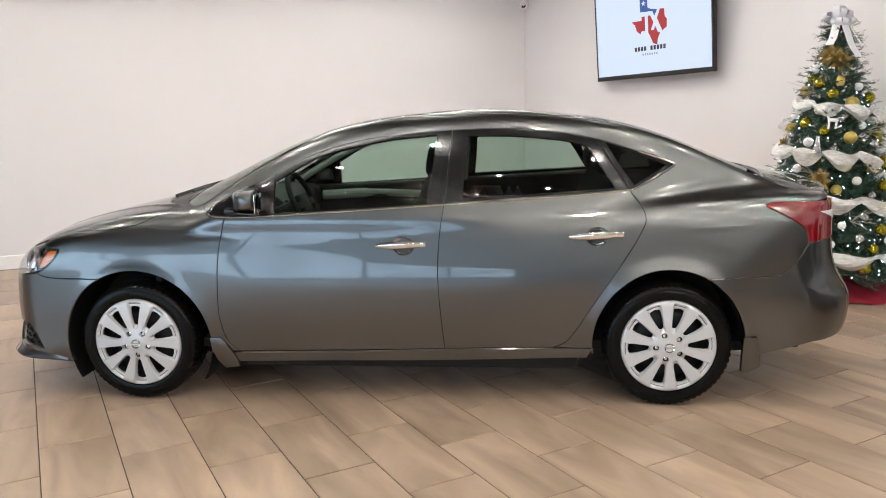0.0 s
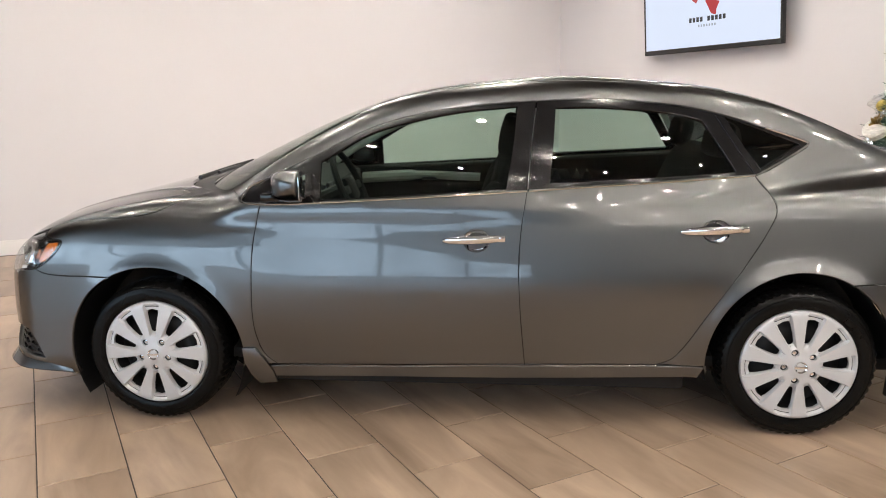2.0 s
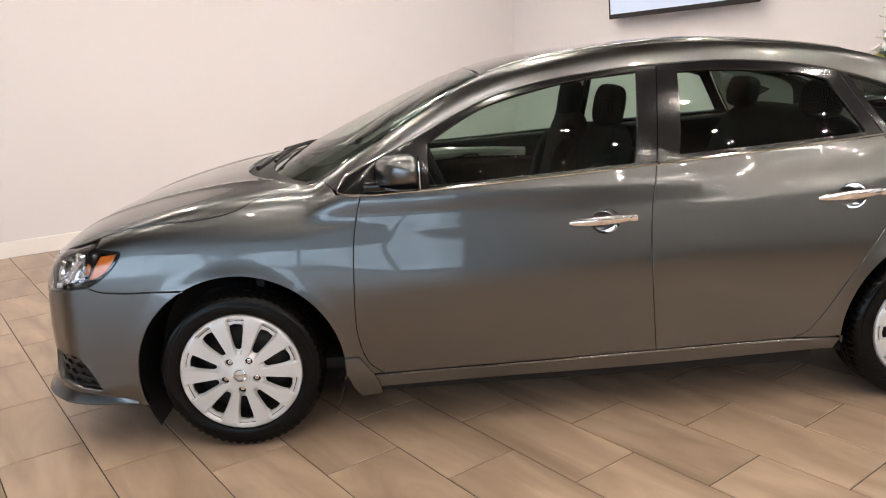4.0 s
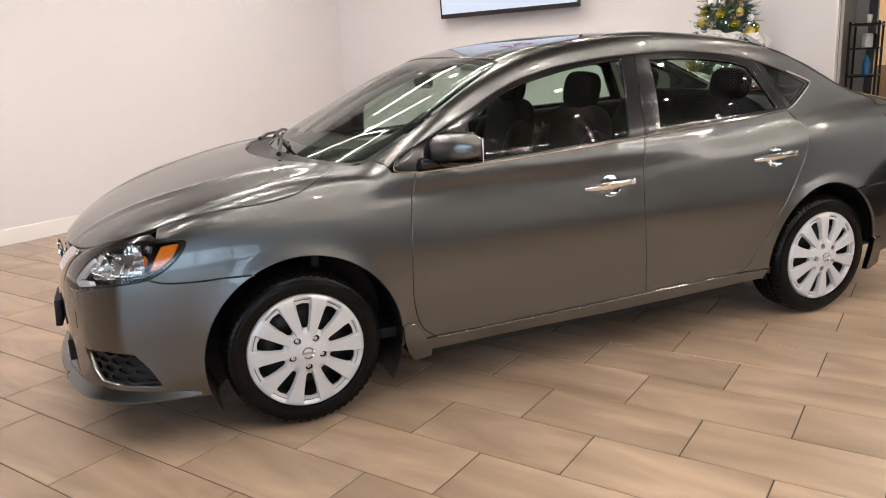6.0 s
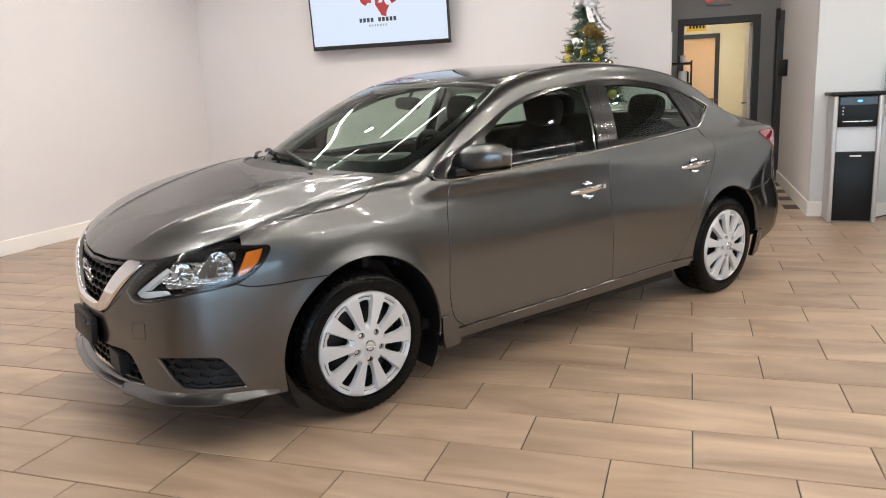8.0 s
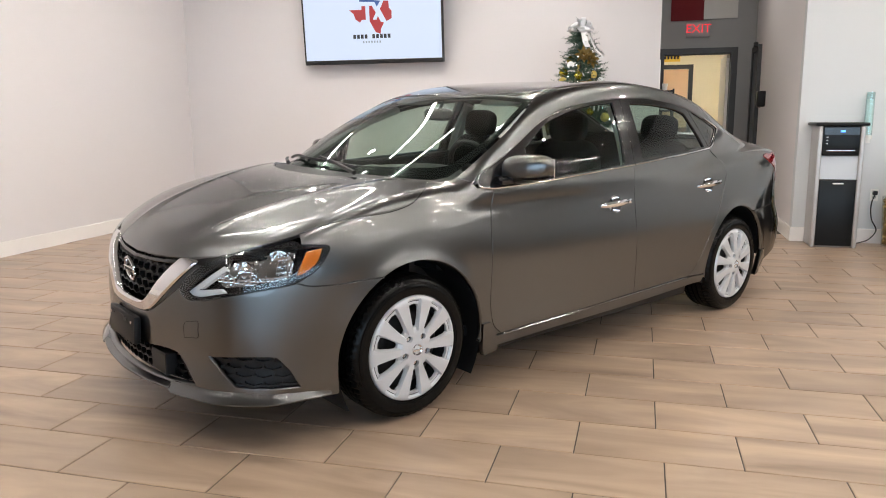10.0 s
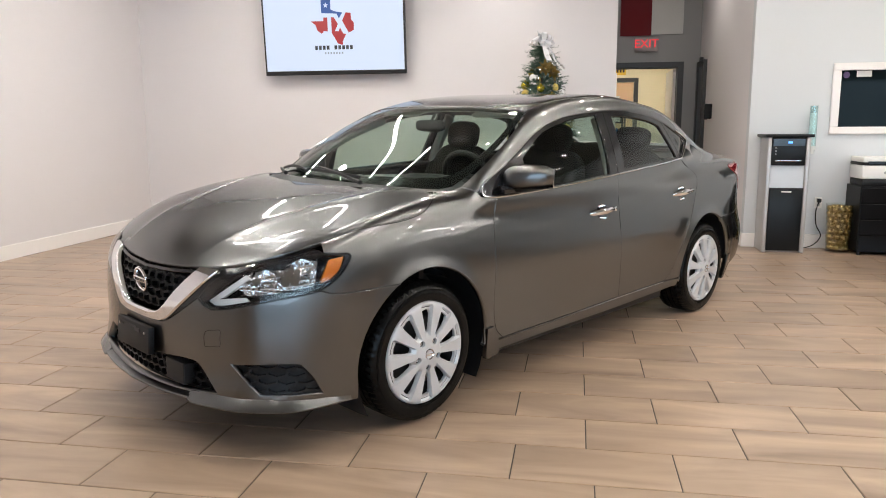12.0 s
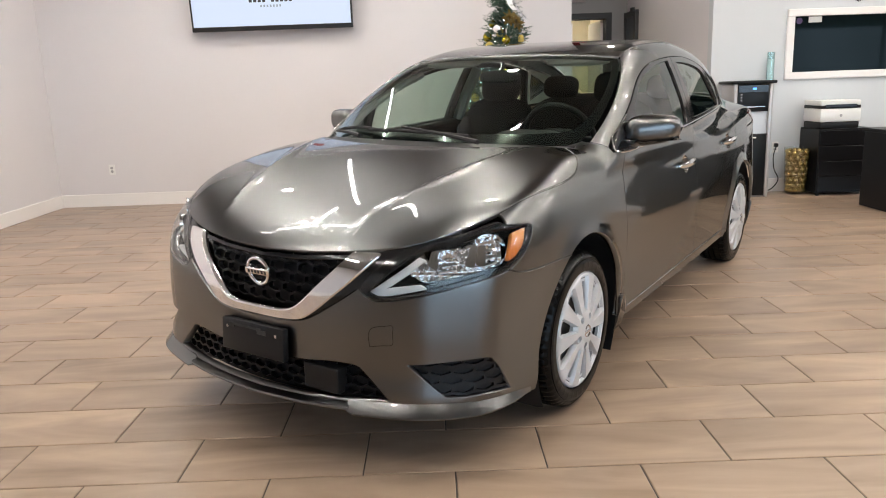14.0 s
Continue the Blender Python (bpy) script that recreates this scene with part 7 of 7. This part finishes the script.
skirt.matrix_basis = Matrix.Translation((TX, TY, 0))
tagged(skirt, "dark red velvet tree skirt spread on the floor", "tree skirt")


def on_tree(angle, z, out=1.0):
    r = tree_r(z) * out
    return (TX + r * math.cos(radians(angle)), TY + r * math.sin(radians(angle)), z)


# balls of four kinds, placed round the whole tree
kinds = [("gold_ball", 0.045, M["gold_green"], "shiny olive gold ball on the tree"), ("glitter_ball", 0.048, M["gold_matte"], "glittery gold ball on the tree"), ("white_ball", 0.034, M["snow"], "matte white ball on the tree"), ("silver_ball", 0.032, M["silver_ball"], "silver ball on the tree")]
rng = random.Random(4)
made = {}
for k in range(170):
    name, r, mat, label = kinds[(0, 2, 0, 3, 1, 2, 3)[k % 7]]
    z = 0.25 + (TTOP - 0.45) * (1 - (1 - (k + 0.5) / 170) ** 0.62)
    a = math.degrees(k * 2.39996)
    x, y, zz = on_tree(a, z, rng.uniform(0.90, 1.0))
    m = Matrix.Translation((x, y, zz - 0.02)) @ Matrix.Scale(rng.uniform(0.85, 1.12), 4)
    if name not in made:
        made[name] = ball(name, r, mat, label, "ornament", "balls on the tree")
        made[name].matrix_basis = m
    else:
        o = copy_thing(made[name], m)
        o.matrix_basis = m

# wide white gauze ribbons, wound round in loose sagging swags
def ribbon(a0, a1, z0, z1, w, seed):
    g = random.Random(seed)
    bm = bmesh.new()
    n = 44
    rows = []
    ph = g.random() * 6
    for i in range(n + 1):
        f = i / n
        a = radians(a0 + (a1 - a0) * f)
        z = z0 + (z1 - z0) * f
        puff = abs(math.sin(f * math.pi * 3.5))
        r = tree_r(z) * 1.0 + 0.015 + 0.055 * puff
        row = []
        for k in range(7):
            v = k / 6 - 0.5
            ww = w * (0.35 + 0.65 * puff)
            zz = z - 0.05 * puff + v * ww + 0.012 * math.sin(9 * f * math.pi + 5 * v + ph)
            rr = r + 0.03 * math.cos(v * 3.1) * puff + 0.012 * math.sin(14 * f + 7 * v + ph)
            row.append(bm.verts.new((TX + rr * math.cos(a), TY + rr * math.sin(a), zz)))
        rows.append(row)
    for A, B in zip(rows, rows[1:]):
        for k in range(6):
            bm.faces.new((A[k], A[k + 1], B[k + 1], B[k]))
    o = mesh_object("ribbon", bm, M["gauze"], smooth=True)
    return tagged(o, "wide sheer white ribbon wound round the tree", "ribbon", "ribbons on the tree")


for i, (a0, z0) in enumerate(((140, 1.56), (330, 1.50), (110, 1.20), (300, 1.10), (150, 0.84), (330, 0.76), (120, 0.45), (300, 0.40))):
    ribbon(a0 + 12 * (i % 3), a0 + 150, z0, z0 - 0.09, 0.105 + 0.012 * (i % 3), i)

# bow at the top with hanging tails
bow = thing("bow", "large white ribbon bow at the top of the tree", "bow", Matrix.Translation((TX, TY, TTOP + 0.0)))
g = random.Random(8)
for k in range(26):
    a, el, L_ = k * 2.4, g.uniform(-0.3, 1.3), g.uniform(0.08, 0.145)
    d = Vector((math.cos(a) * math.cos(el), math.sin(a) * math.cos(el), math.sin(el)))
    s = d.cross(Vector((0.2, 0.1, 1))).normalized()
    u = s.cross(d)
    bm = bmesh.new()
    prev = None
    for i in range(13):
        t = 2 * math.pi * i / 12
        c = d * (L_ * 0.5 * (1 - math.cos(t))) + u * (0.032 * math.sin(t))
        pr_ = (bm.verts.new(c - s * 0.022), bm.verts.new(c + s * 0.022))
        if prev:
            bm.faces.new((prev[0], prev[1], pr_[1], pr_[0]))
        prev = pr_
    part("loop", bm, M["satin"], bow, smooth=True)
for k, (a, ln) in enumerate(((250, 0.32), (200, 0.22), (290, 0.28))):
    bm = bmesh.new()
    prev = None
    for i in range(13):
        f = i / 12
        c = Vector((math.cos(radians(a)) * (0.03 + 0.22 * f), math.sin(radians(a)) * (0.03 + 0.22 * f), -ln * f + 0.015 * math.sin(8 * f)))
        s = Vector((-math.sin(radians(a)), math.cos(radians(a)), 0)) * 0.03
        pr_ = (bm.verts.new(c - s), bm.verts.new(c + s))
        if prev:
            bm.faces.new((prev[0], prev[1], pr_[1], pr_[0]))
        prev = pr_
    part("tail", bm, M["satin"], bow, smooth=True)


def flower(x, y, z, a, size, mat, label):
    f = thing("gold_flower", label, "ornament", Matrix.Translation((x, y, z)) @ Matrix.Rotation(radians(a), 4, "Z") @ Matrix.Rotation(radians(70), 4, "Y"), "flowers on the tree")
    g = random.Random(int(a))
    for ringn, (n, ln, tilt) in enumerate(((8, 1.0, 10), (7, 0.8, 30), (5, 0.55, 52))):
        for k in range(n):
            bm = bmesh.new()
            pts = [(0.0, 0.0), (0.25, 0.14), (0.55, 0.2), (0.8, 0.12), (1.0, 0.0)]
            L_ = size * ln * g.uniform(0.85, 1.1)
            top = [bm.verts.new((u * L_, v * L_, 0.10 * L_ * math.sin(u * 3))) for u, v in pts]
            low = [bm.verts.new((u * L_, -v * L_, 0.10 * L_ * math.sin(u * 3))) for u, v in pts[1:-1]]
            midl = [bm.verts.new((u * L_, 0, 0.10 * L_ * math.sin(u * 3) - 0.02 * L_)) for u, v in pts[1:-1]]
            bm.faces.new((top[0], midl[0], top[1])), bm.faces.new((top[0], low[0], midl[0]))
            for i in range(2):
                bm.faces.new((top[i + 1], midl[i], midl[i + 1], top[i + 2])), bm.faces.new((midl[i], low[i], low[i + 1], midl[i + 1]))
            bm.faces.new((top[3], midl[2], top[4])), bm.faces.new((midl[2], low[2], top[4]))
            bmesh.ops.transform(bm, matrix=Matrix.Rotation(2 * math.pi * (k + 0.5 * ringn) / n, 4, "Z") @ Matrix.Rotation(radians(-tilt), 4, "Y"), verts=bm.verts)
            part("petal", bm, mat, f)
    part("centre", lathe([(0, -0.01), (0.016, 0), (0.012, 0.02), (0, 0.025)], 10), M["gold"], f)


for a, z, s in ((222, 1.86, 0.115), (195, 1.90, 0.10), (205, 0.93, 0.10), (150, 1.20, 0.10), (255, 1.05, 0.10), (300, 1.35, 0.10), (180, 0.62, 0.10)):
    x, y, zz = on_tree(a, z, 1.02)
    flower(x, y, zz, a, s, M["gold_leaf"], "gold glitter flower on the tree")

# little figures: a white deer and a snowy fir
def deer(m):
    b = [tube([(-0.03, 0, 0.065), (0.03, 0, 0.07)], 0.014, 8), tube([(0.03, 0, 0.07), (0.045, 0, 0.11)], 0.008, 8), tube([(0.042, 0, 0.112), (0.07, 0, 0.105)], 0.007, 8)]
    for x in (-0.028, -0.02, 0.022, 0.03):
        b.append(tube([(x, 0.005, 0.06), (x + 0.006, 0.006, 0.0)], 0.004, 6))
    for s in (-1, 1):
        b.append(tube([(0.045, 0.004 * s, 0.118), (0.035, 0.015 * s, 0.145), (0.05, 0.02 * s, 0.165)], 0.0025, 5))
        b.append(tube([(0.035, 0.015 * s, 0.145), (0.02, 0.02 * s, 0.16)], 0.002, 5))
    o = mesh_object("deer_ornament", join(*b), M["snow"], smooth=True)
    o.matrix_basis = m
    tagged(o, "small white deer figure hanging on the tree", "ornament")


deer(Matrix.Translation(on_tree(214, 1.33, 1.06)) @ Matrix.Rotation(radians(120), 4, "Z"))
deer(Matrix.Translation(on_tree(170, 0.72, 1.06)) @ Matrix.Rotation(radians(80), 4, "Z"))
fir = mesh_object("fir_ornament", join(*[lathe([(0.0, 0.03 * k), (0.045 - 0.009 * k, 0.03 * k), (0.012, 0.03 * k + 0.045), (0, 0.03 * k + 0.05)], 14) for k in range(4)]), M["silver_ball"], smooth=True)
fir.matrix_basis = Matrix.Translation(on_tree(200, 1.14, 1.06))
tagged(fir, "small silver glitter fir figure on the tree", "ornament")
owl = mesh_object("owl_ornament", join(lathe([(0, 0), (0.028, 0.008), (0.034, 0.035), (0.028, 0.06), (0.016, 0.075), (0, 0.078)], 16)), M["gold_matte"], smooth=True)
owl.matrix_basis = Matrix.Translation(on_tree(222, 1.66, 1.02))
tagged(owl, "small brown and white rounded figure on the tree", "ornament")

# fine twig sprays
rngs = random.Random(3)
for a, z in ((195, 0.98), (235, 0.62), (165, 1.62), (260, 1.3)):
    sp = thing("twig_spray", "spray of thin pale glitter twigs in the tree", "ornament", Matrix.Translation(on_tree(a, z, 0.85)), "twig sprays")
    for k in range(9):
        aa, el = radians(a) + rngs.uniform(-0.9, 0.9), rngs.uniform(-0.5, 0.7)
        L_ = rngs.uniform(0.12, 0.22)
        part("twig", tube([(0, 0, 0), (0.5 * L_ * math.cos(aa), 0.5 * L_ * math.sin(aa), 0.5 * L_ * el + 0.01), (L_ * math.cos(aa), L_ * math.sin(aa), L_ * el)], 0.0017, 4), M["twig"], sp)

# string of tiny cold-white lights
rngl = random.Random(9)
lv, lf = [], []
for k in range(300):
    z = 0.2 + (TTOP - 0.35) * (1 - math.sqrt(rngl.random()))
    a = rngl.random() * 360
    x, y, zz = on_tree(a, z, rngl.uniform(0.80, 1.0))
    i, r = len(lv), 0.0048
    lv += [(x - TX + r, y - TY, zz), (x - TX - r, y - TY, zz), (x - TX, y - TY + r, zz), (x - TX, y - TY - r, zz), (x - TX, y - TY, zz + r), (x - TX, y - TY, zz - r)]
    for p in ((0, 2, 4), (2, 1, 4), (1, 3, 4), (3, 0, 4), (2, 0, 5), (1, 2, 5), (3, 1, 5), (0, 3, 5)):
        lf.append(tuple(i + q for q in p))
me = bpy.data.meshes.new("light_string")
me.from_pydata(lv, [], lf)
me.materials.append(M["fairy"])
ls = new("light_string", me)
ls.parent = tree
tagged(ls, "tiny cold white lights", kind="stuff")

# ---- ceiling lights ----
def led(points, label="thin white light strip hung under the ceiling", w=0.036):
    """A chain of straight light bars between points."""
    o = thing("strip_light", label, "light", None, "ceiling light strips")
    for (x0, y0), (x1, y1) in zip(points, points[1:]):
        L_ = math.hypot(x1 - x0, y1 - y0)
        m = Matrix.Translation(((x0 + x1) / 2, (y0 + y1) / 2, LED_Z)) @ Matrix.Rotation(math.atan2(y1 - y0, x1 - x0), 4, "Z")
        b = box(-L_ / 2, L_ / 2, -w / 2, w / 2, -0.02, 0.0, 0.004, 1)
        bmesh.ops.transform(b, matrix=m, verts=b.verts)
        part("tube", b, M["led"], o)
        c = box(-L_ / 2, L_ / 2, -0.008, 0.008, 0.0, 0.05)
        bmesh.ops.transform(c, matrix=m, verts=c.verts)
        part("channel", c, M["sign_white"], o)
    x0, y0 = points[0]
    part("hanger", tube([(x0, y0, LED_Z + 0.02), (x0, y0, CEIL_Z)], 0.006, 6), M["steel"], o)


# bars above the car's nose and the far side
led([(2.9, 8.75), (5.5, 8.80)])
led([(3.3, 10.25), (5.6, 10.30)])
led([(-1.6, 10.1), (0.6, 10.15)])
led([(1.5, 8.15), (3.1, 8.05)])
led([(1.9, 10.4), (1.85, 9.40), (2.75, 9.0)])
led([(0.7, 8.95), (1.55, 8.80), (1.80, 9.30)])
# long rows over the rest of the hall
for y in (5.4, -1.3, -4.0, -6.4):
    for x in (-1.6, 2.2):
        if y < 5 or x < 1:
            led([(x, y), (x + 2.6, y)])
# round downlights: wide ones over the car, a closer grid of small ones over the rest of the hall
first = None
spots = [(4.26 - 2.05 * i, 9.61 - 2.45 * j, 1.0) for i in range(4) for j in range(2)]
spots += [(4.4 - 1.3 * i, 4.7 - 1.45 * j, 0.72) for i in range(6) for j in range(6)]
# one more, unseen, added to brighten the corridor walls
spots += [(7.4, 5.2, 0.75)]
for x, y, size in spots:
    m = Matrix.Translation((x, y, CEIL_Z)) @ Matrix.Scale(size, 4)
    if first is None:
        first = thing("downlight", "small round white downlight can under the ceiling", "light", m, "ceiling downlights")
        part("ring", lathe([(0.058, 0.0), (0.060, -0.012), (0.070, -0.013), (0.072, 0.0)], 24), M["sign_white"], first, smooth=True)
        part("lamp", lathe([(0, -0.010), (0.057, -0.010)], 24), M["spot"], first)
    else:
        copy_thing(first, m)
# a hung can close to the wall, whose light draws a peaked cone behind the tree
can = thing("spotlight", "small white hung spotlight can close to the wall", "light", Matrix.Translation((6.0, 7.25, 3.13)))
part("can", lathe([(0.012, 0.075), (0.050, 0.072), (0.066, 0.045), (0.066, 0.0), (0.061, 0.0), (0.061, 0.040), (0.012, 0.042)], 24), M["sign_white"], can, smooth=True)
part("lamp", lathe([(0, 0.039), (0.016, 0.039)], 16), M["can_lamp"], can)
part("hanger", tube([(0, 0, 0.07), (0, 0, CEIL_Z - 3.13)], 0.008, 8), M["steel"], can)
# light of the office beyond and of the corridor
for x, y, z, sx, sy, mat in ((10.6, 5.5, 2.69, 0.6, 1.2, "office_light"), (13.3, 5.8, 2.69, 0.5, 0.9, "warm_light")):
    o = thing("panel_light", "bright flat ceiling light of the office", "light", Matrix.Translation((x, y, z)))
    part("diffuser", box(-sx / 2, sx / 2, -sy / 2, sy / 2, -0.02, 0.0, 0.003), M[mat], o)
    part("frame", join(box(-sx / 2 - 0.02, -sx / 2, -sy / 2, sy / 2, -0.022, 0.01), box(sx / 2, sx / 2 + 0.02, -sy / 2, sy / 2, -0.022, 0.01)), M["sign_white"], o)

# ---- floor tiles ----
PX, PY, JOINT = 0.3095, 0.622, 0.005


def tile_verts(w, l):
    b = 0.0022
    top = [(-w / 2 + b, -l / 2 + b, 0.0), (w / 2 - b, -l / 2 + b, 0.0), (w / 2 - b, l / 2 - b, 0.0), (-w / 2 + b, l / 2 - b, 0.0)]
    rim = [(-w / 2, -l / 2, -b), (w / 2, -l / 2, -b), (w / 2, l / 2, -b), (-w / 2, l / 2, -b)]
    low = [(x, y, -0.0036) for x, y, z in rim]
    return top + rim + low


TILE_FACES = [(0, 1, 2, 3)] + [(4 + i, 4 + (i + 1) % 4, (i + 1) % 4, i) for i in range(4)] + [(8 + i, 8 + (i + 1) % 4, 4 + (i + 1) % 4, 4 + i) for i in range(4)]
tm = bpy.data.meshes.new("tile")
tm.from_pydata(tile_verts(PX - JOINT, PY - JOINT), [], TILE_FACES)
tm.materials.append(M["tile"])
rest_v, rest_f, near_tiles = [], [], []
for r in range(-24, 31):
    x = 0.212 + PX * (r + 0.5)
    off = (0.035 if r % 2 == 0 else 0.346) + (0.02 if r >= 0 else -0.006)
    for k in range(-16, 21):
        y = PY * (k + 0.5) + off
        if not (WEST_X < x < FAR_X and SOUTH_Y < y < LEFT_Y - 0.02):
            continue
        if x > FRONT_X - 0.02 and not (SIDE_Y < y < LEFT_Y):
            continue
        near_tiles.append(((x + 0.9) ** 2 + (y - 5.6) ** 2, x, y))
near_tiles.sort()
rt = random.Random(2)
for n, (d, x, y) in enumerate(near_tiles):
    dz, tilt = rt.uniform(-0.0004, 0.0004), rt.uniform(-0.0012, 0.0012)
    if n < 300:
        o = new("tile", tm)
        o.parent = floor
        o.matrix_basis = Matrix.Translation((x, y, dz)) @ Matrix.Rotation(tilt, 4, "Y") @ Matrix.Rotation(tilt * 0.7, 4, "X")
    else:
        i = len(rest_v)
        rest_v += [(x + a, y + b, c + dz) for a, b, c in tile_verts(PX - JOINT, PY - JOINT)]
        rest_f += [tuple(i + q for q in f) for f in TILE_FACES]
rm = bpy.data.meshes.new("tiles")
rm.from_pydata(rest_v, [], rest_f)
rm.materials.append(M["tile"])
ro = new("tiles", rm)
ro.parent = floor
tagged(ro, kind="stuff")
